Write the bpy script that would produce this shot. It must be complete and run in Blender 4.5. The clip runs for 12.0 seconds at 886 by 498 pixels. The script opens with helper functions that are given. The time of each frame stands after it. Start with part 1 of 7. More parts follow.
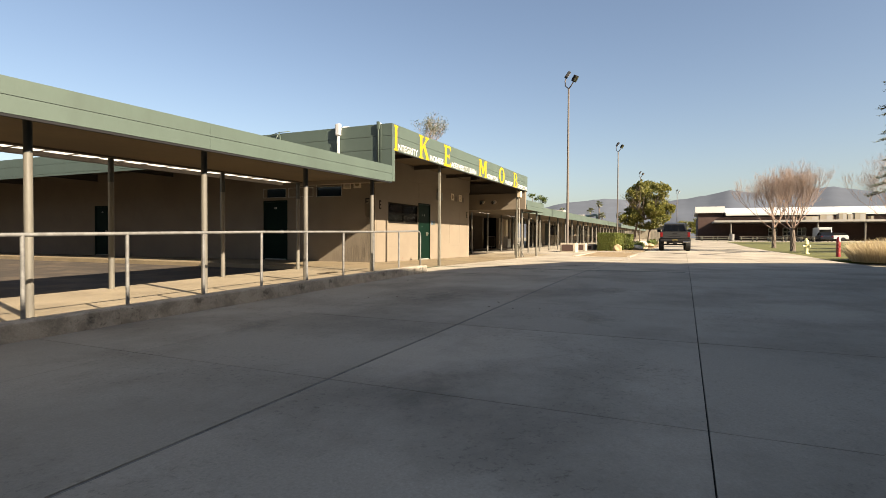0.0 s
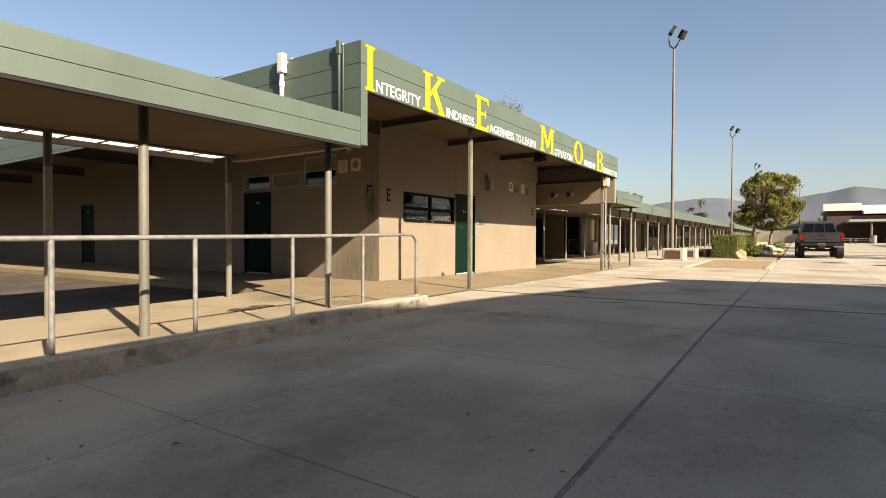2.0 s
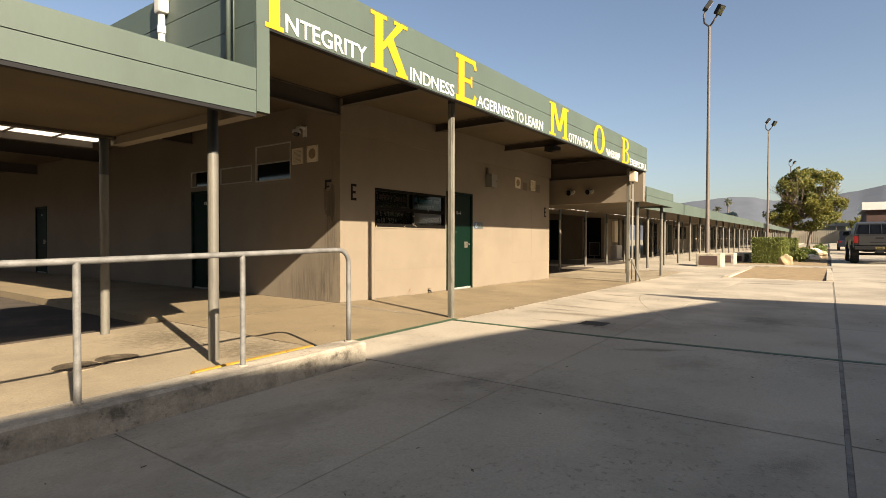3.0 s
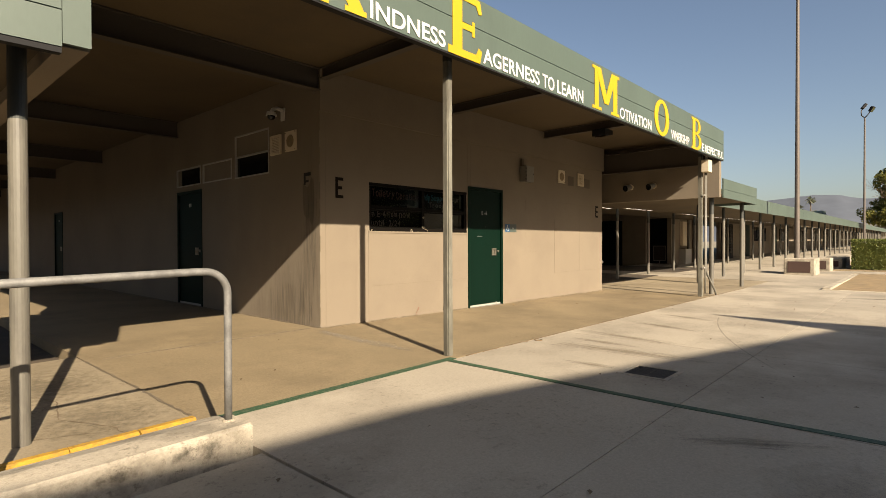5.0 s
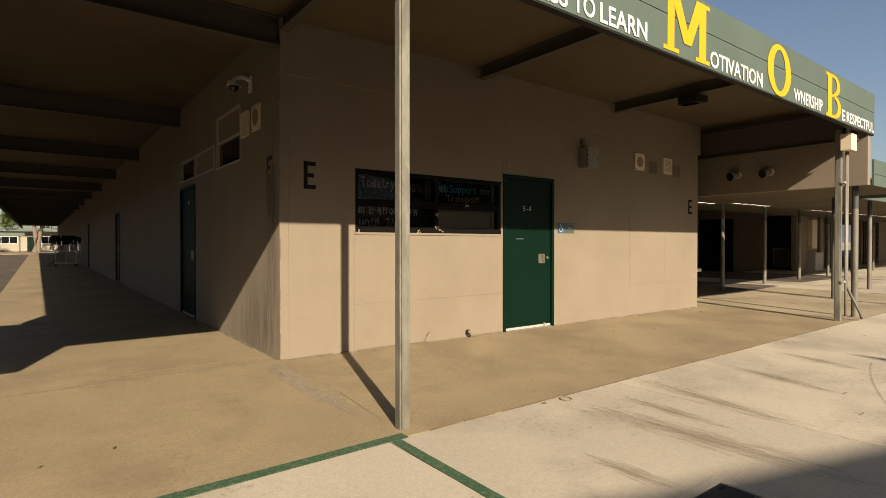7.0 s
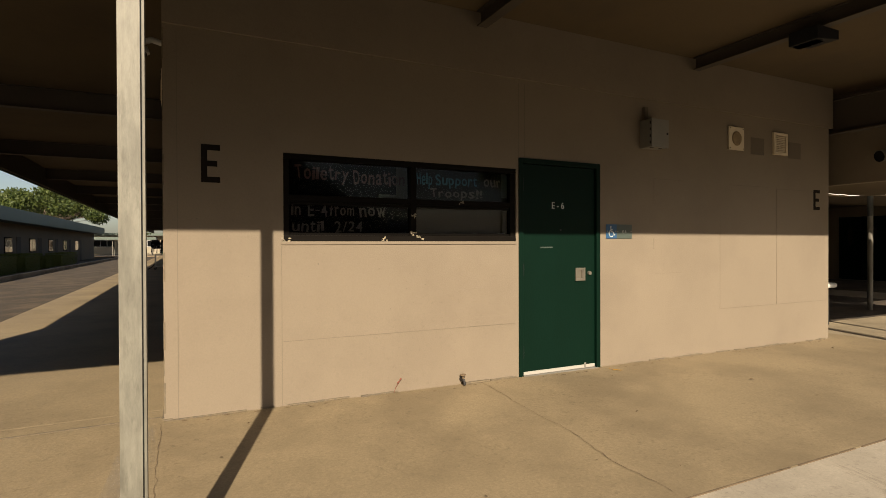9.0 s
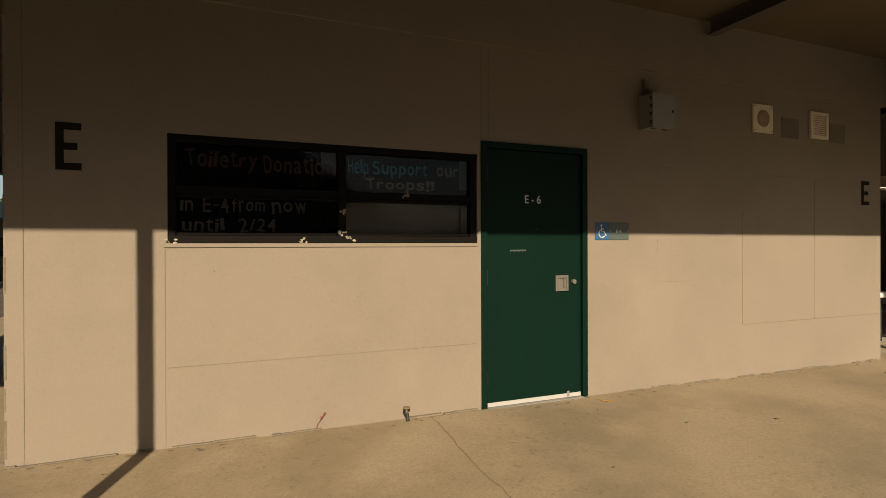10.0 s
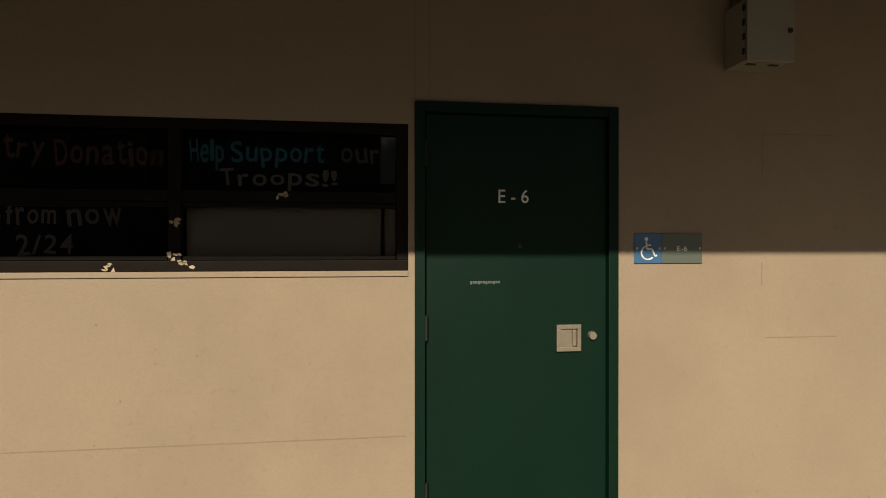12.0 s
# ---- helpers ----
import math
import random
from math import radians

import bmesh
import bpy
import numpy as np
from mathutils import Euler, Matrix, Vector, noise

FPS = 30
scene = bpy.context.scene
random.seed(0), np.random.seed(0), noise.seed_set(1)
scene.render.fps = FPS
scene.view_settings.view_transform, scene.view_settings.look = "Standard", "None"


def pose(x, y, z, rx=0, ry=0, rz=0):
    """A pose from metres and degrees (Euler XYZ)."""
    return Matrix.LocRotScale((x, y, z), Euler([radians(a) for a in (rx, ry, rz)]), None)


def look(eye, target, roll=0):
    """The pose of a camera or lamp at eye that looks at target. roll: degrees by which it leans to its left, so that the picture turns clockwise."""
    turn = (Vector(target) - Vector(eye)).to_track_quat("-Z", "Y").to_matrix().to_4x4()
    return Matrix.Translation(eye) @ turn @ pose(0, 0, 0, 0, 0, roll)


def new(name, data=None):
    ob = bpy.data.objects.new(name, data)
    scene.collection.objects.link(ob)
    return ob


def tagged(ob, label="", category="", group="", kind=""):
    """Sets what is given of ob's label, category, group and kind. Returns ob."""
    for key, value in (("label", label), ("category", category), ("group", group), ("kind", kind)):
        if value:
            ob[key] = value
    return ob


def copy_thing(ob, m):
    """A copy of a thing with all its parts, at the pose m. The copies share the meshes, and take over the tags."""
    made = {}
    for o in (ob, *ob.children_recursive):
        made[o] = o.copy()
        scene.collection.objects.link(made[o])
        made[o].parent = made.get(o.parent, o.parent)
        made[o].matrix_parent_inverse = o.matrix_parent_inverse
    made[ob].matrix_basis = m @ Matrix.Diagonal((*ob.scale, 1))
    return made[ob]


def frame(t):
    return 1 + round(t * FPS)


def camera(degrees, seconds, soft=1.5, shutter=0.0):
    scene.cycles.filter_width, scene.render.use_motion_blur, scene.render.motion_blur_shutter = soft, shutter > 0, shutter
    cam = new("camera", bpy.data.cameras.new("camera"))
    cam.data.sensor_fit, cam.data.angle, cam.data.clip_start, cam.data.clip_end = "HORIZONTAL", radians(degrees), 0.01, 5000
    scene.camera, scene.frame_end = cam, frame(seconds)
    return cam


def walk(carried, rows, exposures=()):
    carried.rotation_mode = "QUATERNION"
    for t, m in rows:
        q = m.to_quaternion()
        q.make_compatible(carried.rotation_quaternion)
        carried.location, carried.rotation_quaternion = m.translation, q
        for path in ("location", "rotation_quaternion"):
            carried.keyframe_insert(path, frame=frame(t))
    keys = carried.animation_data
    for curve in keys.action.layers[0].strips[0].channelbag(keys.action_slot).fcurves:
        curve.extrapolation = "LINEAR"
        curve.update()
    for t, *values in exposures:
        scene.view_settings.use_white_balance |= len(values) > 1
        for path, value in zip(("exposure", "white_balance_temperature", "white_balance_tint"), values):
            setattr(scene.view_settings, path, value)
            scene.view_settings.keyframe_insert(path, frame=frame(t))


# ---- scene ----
cam = camera(79.4, 12.0, soft=0.6)
PATH = [
    (0, (-14.588, -8.968, 0.782), (-12.766, -8.145, 0.742), 0.3),
    (0.5, (-14.001, -8.867, 0.802), (-12.185, -8.03, 0.763), 0.2),
    (1, (-13.271, -8.726, 0.81), (-11.461, -7.876, 0.772), 0.2),
    (1.2, (-12.347, -8.518, 0.821), (-10.545, -7.652, 0.786), 0.1),
    (1.4, (-11.439, -8.284, 0.832), (-9.647, -7.396, 0.797), 0.2),
    (1.5, (-10.96, -8.176, 0.844), (-9.175, -7.275, 0.808), 0.2),
    (1.7, (-10.027, -7.914, 0.83), (-8.256, -6.984, 0.796), 0.2),
    (2, (-8.699, -7.433, 0.879), (-7.035, -6.324, 0.846), 0.2),
    (2.2, (-7.826, -7.093, 0.925), (-6.195, -5.936, 0.897), -0.0),
    (2.5, (-6.656, -6.733, 0.99), (-5.02, -5.582, 0.958), 0.1),
    (3, (-6.15, -6.554, 1.041), (-4.53, -5.382, 1.009), 0.1),
    (3.2, (-5.951, -6.501, 1.038), (-4.338, -5.318, 1.01), 0.1),
    (5, (-4.076, -5.885, 1.104), (-2.597, -4.539, 1.083), -0.2),
    (5.5, (-3.546, -5.695, 1.127), (-2.103, -4.31, 1.101), -0.1),
    (6, (-3.015, -5.527, 1.14), (-1.668, -4.048, 1.119), -0.1),
    (6.5, (-2.451, -5.36, 1.136), (-1.152, -3.84, 1.12), -0.2),
    (7, (-1.908, -5.18, 1.163), (-0.698, -3.588, 1.142), -0.0),
    (7.5, (-1.367, -4.982, 1.171), (-0.201, -3.357, 1.15), -0.1),
    (7.7, (-1.165, -4.89, 1.186), (-0.035, -3.24, 1.165), -0.1),
    (9.3, (0.446, -4.144, 1.255), (1.289, -2.33, 1.244), -0.2),
    (9.5, (0.659, -4.033, 1.254), (1.488, -2.212, 1.246), -0.2),
    (10, (1.164, -3.764, 1.257), (1.923, -1.914, 1.249), -0.2),
    (10.5, (1.691, -3.508, 1.239), (2.407, -1.641, 1.234), -0.1),
    (11, (2.12, -3.188, 1.282), (2.75, -1.29, 1.293), -0.1),
    (11.5, (2.552, -2.897, 1.279), (3.015, -0.951, 1.313), -0.1),
    (12, (2.857, -2.531, 1.395), (3.099, -0.546, 1.389), 0.0),
]
EXPOSURES = [(t, stops, 7300, 13) for t, stops in ((0, 1.73), (2.5, 1.69), (3.2, 1.59), (5, 1.32), (5.5, 1.25), (7.7, 1.09), (9.3, 0.93), (10.5, 0.8), (12, 0.7))]
walk(cam, [(t, look(eye, target, roll)) for t, eye, target, roll in PATH], EXPOSURES)

# ---- light ----
SUN_EL, SUN_AZ = 30.0, 252.1          # height of the sun; compass angle of the way towards it, from +x to +y
world = bpy.data.worlds.new("sky")
scene.world = world
world.use_nodes = True
wn = world.node_tree.nodes
sky = wn.new("ShaderNodeTexSky")
sky.sky_type = "NISHITA"
sky.sun_disc = False
sky.sun_elevation = radians(SUN_EL)
sky.sun_rotation = radians(90 - SUN_AZ)
sky.air_density, sky.dust_density, sky.ozone_density = 0.95, 1.8, 1.7
wn["Background"].inputs["Strength"].default_value = 0.054
world.node_tree.links.new(sky.outputs["Color"], wn["Background"].inputs["Color"])
sun = new("sun", bpy.data.lights.new("sun", "SUN"))
sun.data.energy, sun.data.angle, sun.data.color = 5.0, radians(0.55), (1.0, 0.915, 0.77)
_e, _a = radians(SUN_EL), radians(SUN_AZ)
sun.matrix_world = look((20 * math.cos(_a) * math.cos(_e), 20 * math.sin(_a) * math.cos(_e), 20 * math.sin(_e)), (0, 0, 0))

# ---- materials ----


def material(name, base, rough=0.8, metal=0.0, vary=0.12, scale=1.5, fine=40.0, bump=0.15, stain=None, stain_amount=0.5,
             stain_scale=0.6, stretch=(1, 1, 1), spec=0.5, per_object=0.0, stain_fine=0.0, speck=0.0):
    m = bpy.data.materials.new(name)
    m.use_nodes = True
    nt = m.node_tree
    n, l = nt.nodes, nt.links
    b = n["Principled BSDF"]
    b.inputs["Roughness"].default_value = rough
    b.inputs["Metallic"].default_value = metal
    b.inputs["Specular IOR Level"].default_value = spec
    co = n.new("ShaderNodeTexCoord")
    geo = n.new("ShaderNodeNewGeometry")
    mp = n.new("ShaderNodeMapping")
    mp.inputs["Scale"].default_value = stretch
    l.new(geo.outputs["Position"], mp.inputs["Vector"])
    big = n.new("ShaderNodeTexNoise")
    big.inputs["Scale"].default_value = scale
    big.inputs["Detail"].default_value = 5
    small = n.new("ShaderNodeTexNoise")
    small.inputs["Scale"].default_value = fine
    small.inputs["Detail"].default_value = 3
    l.new(mp.outputs["Vector"], big.inputs["Vector"])
    l.new(mp.outputs["Vector"], small.inputs["Vector"])
    add = n.new("ShaderNodeMath")
    add.operation = "MULTIPLY_ADD"
    l.new(small.outputs["Fac"], add.inputs[0])
    add.inputs[1].default_value = 0.5
    l.new(big.outputs["Fac"], add.inputs[2])
    ramp = n.new("ShaderNodeMapRange")
    ramp.inputs["From Min"].default_value, ramp.inputs["From Max"].default_value = 0.45, 1.05
    ramp.inputs["To Min"].default_value, ramp.inputs["To Max"].default_value = 1 - vary, 1 + vary
    l.new(add.outputs[0], ramp.inputs["Value"])
    col = n.new("ShaderNodeVectorMath")
    col.operation = "SCALE"
    col.inputs[0].default_value = base[:3]
    value = ramp.outputs["Result"]
    if per_object:
        info = n.new("ShaderNodeObjectInfo")
        pm = n.new("ShaderNodeMapRange")
        pm.inputs["To Min"].default_value, pm.inputs["To Max"].default_value = 1 - per_object, 1 + per_object
        l.new(info.outputs["Random"], pm.inputs["Value"])
        mul = n.new("ShaderNodeMath")
        mul.operation = "MULTIPLY"
        l.new(value, mul.inputs[0])
        l.new(pm.outputs["Result"], mul.inputs[1])
        value = mul.outputs[0]
    if speck:
        # salt and pepper of sand and stone in the surface
        kn = n.new("ShaderNodeTexNoise")
        kn.inputs["Scale"].default_value = 55.0
        kn.inputs["Detail"].default_value = 9
        kn.inputs["Roughness"].default_value = 0.85
        l.new(mp.outputs["Vector"], kn.inputs["Vector"])
        kr = n.new("ShaderNodeMapRange")
        kr.inputs["From Min"].default_value, kr.inputs["From Max"].default_value = 0.36, 0.64
        kr.inputs["To Min"].default_value, kr.inputs["To Max"].default_value = 1 - speck, 1 + speck
        l.new(kn.outputs["Fac"], kr.inputs["Value"])
        km = n.new("ShaderNodeMath")
        km.operation = "MULTIPLY"
        l.new(value, km.inputs[0])
        l.new(kr.outputs["Result"], km.inputs[1])
        value = km.outputs[0]
    l.new(value, col.inputs["Scale"])
    out = col.outputs["Vector"]
    if stain:
        sn = n.new("ShaderNodeTexNoise")
        sn.inputs["Scale"].default_value = stain_scale
        sn.inputs["Detail"].default_value = 6
        sn.inputs["Roughness"].default_value = 0.65
        l.new(mp.outputs["Vector"], sn.inputs["Vector"])
        sr = n.new("ShaderNodeMapRange")
        sr.inputs["From Min"].default_value, sr.inputs["From Max"].default_value = 0.46, 0.64
        sr.inputs["To Max"].default_value = stain_amount
        l.new(sn.outputs["Fac"], sr.inputs["Value"])
        mix = n.new("ShaderNodeMix")
        mix.data_type = "RGBA"
        l.new(sr.outputs["Result"], mix.inputs["Factor"])
        l.new(out, mix.inputs["A"])
        mix.inputs["B"].default_value = (*stain[:3], 1)
        out = mix.outputs["Result"]
    if stain_fine:
        # small dark spots and pits
        vn = n.new("ShaderNodeTexNoise")
        vn.inputs["Scale"].default_value = 22.0
        vn.inputs["Detail"].default_value = 7
        vn.inputs["Roughness"].default_value = 0.75
        l.new(mp.outputs["Vector"], vn.inputs["Vector"])
        vr = n.new("ShaderNodeMapRange")
        vr.inputs["From Min"].default_value, vr.inputs["From Max"].default_value = 0.54, 0.68
        vr.inputs["To Max"].default_value = stain_fine
        l.new(vn.outputs["Fac"], vr.inputs["Value"])
        # thicker in worn patches
        cn = n.new("ShaderNodeTexNoise")
        cn.inputs["Scale"].default_value = 0.9
        cn.inputs["Detail"].default_value = 4
        l.new(mp.outputs["Vector"], cn.inputs["Vector"])
        cr = n.new("ShaderNodeMapRange")
        cr.inputs["From Min"].default_value, cr.inputs["From Max"].default_value = 0.42, 0.62
        cr.inputs["To Min"].default_value, cr.inputs["To Max"].default_value = 0.25, 1.6
        l.new(cn.outputs["Fac"], cr.inputs["Value"])
        cm = n.new("ShaderNodeMath")
        cm.operation = "MULTIPLY"
        l.new(vr.outputs["Result"], cm.inputs[0])
        l.new(cr.outputs["Result"], cm.inputs[1])
        mix2 = n.new("ShaderNodeMix")
        mix2.data_type = "RGBA"
        l.new(cm.outputs[0], mix2.inputs["Factor"])
        l.new(out, mix2.inputs["A"])
        mix2.inputs["B"].default_value = (base[0] * 0.35, base[1] * 0.33, base[2] * 0.3, 1)
        out = mix2.outputs["Result"]
    l.new(out, b.inputs["Base Color"])
    if bump:
        bp = n.new("ShaderNodeBump")
        bp.inputs["Strength"].default_value = bump
        bp.inputs["Distance"].default_value = 0.01
        l.new(small.outputs["Fac"], bp.inputs["Height"])
        l.new(bp.outputs["Normal"], b.inputs["Normal"])
    return m


def foliage(name, dark, light):
    """Leaves that let some light through, each of its own tint."""
    m = bpy.data.materials.new(name)
    m.use_nodes = True
    n, l = m.node_tree.nodes, m.node_tree.links
    geo, mix = n.new("ShaderNodeNewGeometry"), n.new("ShaderNodeMix")
    mix.data_type = "RGBA"
    mix.inputs["A"].default_value, mix.inputs["B"].default_value = (*dark, 1), (*light, 1)
    l.new(geo.outputs["Random Per Island"], mix.inputs["Factor"])
    a, d, s = n.new("ShaderNodeBsdfTranslucent"), n["Principled BSDF"], n.new("ShaderNodeMixShader")
    d.inputs["Roughness"].default_value = 0.6
    s.inputs["Fac"].default_value = 0.35
    for b, k in ((d, "Base Color"), (a, "Color")):
        l.new(mix.outputs["Result"], b.inputs[k])
    l.new(d.outputs[0], s.inputs[1])
    l.new(a.outputs[0], s.inputs[2])
    l.new(s.outputs[0], n["Material Output"].inputs["Surface"])
    return m


M = {}
M["stucco"] = material("stucco_tan", (0.171, 0.138, 0.0996), 0.9, vary=0.07, scale=0.7, fine=85, bump=0.2, stain=(0.134, 0.106, 0.0768), stain_amount=0.4, stain_scale=0.8, stain_fine=0.1, speck=0.05)
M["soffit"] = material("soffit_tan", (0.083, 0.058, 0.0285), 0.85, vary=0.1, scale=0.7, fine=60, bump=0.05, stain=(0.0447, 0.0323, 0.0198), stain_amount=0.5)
M["beam"] = material("beam_brown", (0.0497, 0.0388, 0.0288), 0.7, vary=0.1, bump=0.05)
M["sage"] = material("sage_green_panel", (0.063, 0.0875, 0.071), 0.55, vary=0.08, scale=0.9, fine=50, bump=0.04, stain=(0.0472, 0.0621, 0.0497), stain_amount=0.45, stain_scale=1.2, stretch=(1, 1, 0.35))
M["concrete"] = material("pavement_concrete", (0.313, 0.274, 0.214), 0.85, vary=0.16, scale=0.5, fine=70, bump=0.12, stain=(0.175, 0.15, 0.114), stain_amount=0.75, stain_scale=0.45, per_object=0.09, stain_fine=0.5, speck=0.13)
M["walkway"] = material("walkway_concrete", (0.203, 0.156, 0.093), 0.7, vary=0.2, scale=0.7, fine=60, bump=0.15, stain=(0.112, 0.084, 0.049), stain_amount=0.55, stain_scale=0.8, stain_fine=0.4, speck=0.2)
M["ramp"] = material("ramp_concrete", (0.236, 0.192, 0.128), 0.78, vary=0.18, scale=0.7, fine=60, bump=0.2, stain=(0.152, 0.12, 0.076), stain_amount=0.7, stain_scale=0.8, stain_fine=0.4, speck=0.16)
M["kerb"] = material("kerb_concrete", (0.36, 0.315, 0.245), 0.85, vary=0.18, scale=1.5, fine=80, bump=0.3, stain=(0.11, 0.095, 0.072), stain_amount=0.6, stain_scale=3.5, stain_fine=0.65, speck=0.16)
M["asphalt"] = material("asphalt", (0.0323, 0.0264, 0.0198), 0.9, vary=0.25, scale=0.8, fine=90, bump=0.4, stain=(0.0572, 0.0447, 0.0323), stain_amount=0.5)
M["column"] = material("column_paint", (0.122, 0.113, 0.092), 0.5, vary=0.18, scale=3, fine=60, bump=0.06, stain=(0.0752, 0.0686, 0.0588), stain_amount=0.7, stain_scale=6, stretch=(1, 1, 0.3))
# dark top paint; on the ramp's back row it paints in shade
M["column_dark"] = material("column_top_paint_shade", (0.0289, 0.0318, 0.0289), 0.6, vary=0.1, bump=0.03)
M["galv_post"] = material("weathered_galvanised_post", (0.15, 0.142, 0.113), 0.6, metal=0.1, vary=0.25, scale=9, fine=70, bump=0.08, stain=(0.075, 0.069, 0.053), stain_amount=0.7, stain_scale=7, stretch=(1, 1, 0.22), stain_fine=0.5, speck=0.15)
M["galv"] = material("galvanised_steel", (0.152, 0.148, 0.138), 0.6, metal=0.15, vary=0.35, scale=14, fine=90, bump=0.06, stain=(0.09, 0.086, 0.078), stain_amount=0.6, stain_scale=9)
M["door"] = material("dark_green_door", (0.0011, 0.0098, 0.0056), 0.5, vary=0.15, scale=1.5, fine=60, bump=0.06, spec=0.09, stain=(0.0012, 0.0108, 0.0066), stain_amount=0.5, stain_scale=2.5, stretch=(1, 1, 0.4))
M["yellow"] = material("yellow_paint", (0.407, 0.258, 0.00497), 0.6, vary=0.06, bump=0.03)
M["white"] = material("white_paint", (0.49, 0.483, 0.458), 0.6, vary=0.06, bump=0.03)
M["lawn"] = material("lawn", (0.075, 0.078, 0.012), 0.9, vary=0.35, scale=0.8, fine=30, bump=0.6, stain=(0.13, 0.115, 0.03), stain_amount=0.6)
M["earth"] = material("dry_earth", (0.22, 0.155, 0.08), 0.95, vary=0.25, scale=3, fine=40, bump=0.8, stain=(0.144, 0.104, 0.0635), stain_amount=0.6, stain_scale=5, stain_fine=0.6)
M["soil_far"] = material("valley_ground", (0.198, 0.175, 0.129), 0.95, vary=0.2, scale=0.02, fine=0.4, bump=0)
M["black"] = material("black_rubber", (0.0114, 0.0114, 0.0122), 0.7, vary=0.1, bump=0.05, spec=0.12)
# the haze of distance is mixed into this base colour
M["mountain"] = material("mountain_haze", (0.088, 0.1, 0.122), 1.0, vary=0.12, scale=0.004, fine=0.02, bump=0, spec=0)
M["brick"] = material("dark_brick", (0.0596, 0.0323, 0.0249), 0.9, vary=0.15, scale=2, fine=30, bump=0.2)
M["leaf_deep"] = foliage("leaf_deep_green", (0.0266, 0.0494, 0.0106), (0.0836, 0.106, 0.0213))
M["leaf"] = foliage("leaf_green", (0.0836, 0.106, 0.0213), (0.22, 0.19, 0.038))
M["bark"] = material("bark", (0.129, 0.0988, 0.076), 0.9, vary=0.2, scale=6, fine=50, bump=0.4)
M["truck"] = material("truck_grey_paint", (0.0289, 0.0289, 0.0289), 0.35, metal=0.2, vary=0.06, bump=0)

M["pole"] = material("weathered_pole", (0.0996, 0.0813, 0.0673), 0.6, vary=0.15, scale=4, fine=60, bump=0.05)
M["caulk"] = material("cracked_caulk", (0.13, 0.102, 0.066), 0.9, vary=0.35, scale=6, fine=50, bump=0.4, stain=(0.0948, 0.0791, 0.0593), stain_amount=0.9, stain_scale=14)
M["sealant"] = material("joint_sealant", (0.16, 0.145, 0.122), 0.85, vary=0.3, scale=5, fine=60, bump=0.4, stain=(0.065, 0.058, 0.05), stain_amount=0.7, stain_scale=9)
M["cover"] = material("bronze_cover", (0.062, 0.046, 0.028), 0.7, metal=0.2, vary=0.3, scale=12, fine=120, bump=0.5, speck=0.25)
M["rust"] = material("rusty_stalk", (0.16, 0.045, 0.028), 0.8, vary=0.2, bump=0.1)
M["yard"] = material("worn_yard_asphalt", (0.031, 0.022, 0.0138), 0.95, vary=0.35, scale=0.9, fine=70, bump=0.4, stain=(0.0836, 0.0585, 0.035), stain_amount=0.8, stain_scale=1.2, stain_fine=0.5)
M["grit"] = material("brown_grit", (0.116, 0.0806, 0.0462), 0.95, vary=0.4, scale=5, fine=80, bump=0.4)
M["box_tan"] = material("drab_enamel", (0.163, 0.154, 0.134), 0.55, vary=0.08, scale=6, fine=60, bump=0.03)
M["wall_seam"] = material("wall_seam", (0.135, 0.109, 0.0775), 0.9, vary=0.1, bump=0.1)
M["green_line"] = material("green_line_paint", (0.0145, 0.053, 0.0225), 0.7, vary=0.2, scale=4, fine=80, bump=0.1, stain=(0.12, 0.115, 0.08), stain_amount=0.55, stain_scale=40, speck=0.2)
M["yellow_worn"] = material("worn_yellow_paint", (0.36, 0.195, 0.017), 0.8, vary=0.25, scale=5, fine=80, bump=0.4, stain=(0.2, 0.12, 0.03), stain_amount=0.7, stain_scale=18, stain_fine=0.5)
M["letter_dark"] = material("dark_brown_paint", (0.011, 0.008, 0.006), 0.8, vary=0.08, bump=0.03, spec=0.08)
M["ghost"] = material("old_paint_patch", (0.106, 0.0844, 0.0596), 0.9, vary=0.1, bump=0.1)
M["window_frame"] = material("bronze_aluminium", (0.006, 0.005, 0.004), 0.6, vary=0.15, scale=8, fine=60, bump=0.03, spec=0.04)
M["peeled"] = material("peeled_paint", (0.24, 0.2, 0.14), 0.9, vary=0.3, scale=20, fine=90, bump=0.4)
M["paper"] = material("black_paper", (0.00456, 0.00456, 0.00456), 0.9, vary=0.2, bump=0.05, spec=0.1)
M["chalk"] = material("pink_chalk", (0.16, 0.125, 0.115), 0.9, vary=0.2, fine=200, bump=0)
M["chalk_blue"] = material("blue_chalk", (0.03, 0.15, 0.2), 0.9, vary=0.2, fine=200, bump=0)
M["chalk_red"] = material("red_chalk", (0.12, 0.055, 0.048), 0.9, vary=0.2, fine=200, bump=0)
M["blind"] = material("window_blind", (0.198, 0.163, 0.125), 0.8, vary=0.05, bump=0.02)
M["steel"] = material("brushed_steel", (0.3, 0.27, 0.22), 0.35, metal=0.8, vary=0.1, scale=20, fine=150, bump=0.03)
M["sign_blue"] = material("sign_blue", (0.0149, 0.0693, 0.149), 0.5, vary=0.04, bump=0)
M["sign_grey"] = material("sign_green_grey", (0.0497, 0.0646, 0.0546), 0.5, vary=0.05, bump=0)
M["box_grey"] = material("grey_enamel", (0.3, 0.285, 0.255), 0.5, vary=0.06, bump=0.02)
M["cream"] = material("cream_plastic", (0.52, 0.44, 0.32), 0.6, vary=0.06, bump=0.02)
M["mesh_tan"] = material("speaker_mesh", (0.2, 0.145, 0.08), 0.8, vary=0.4, scale=30, fine=200, bump=0.4)
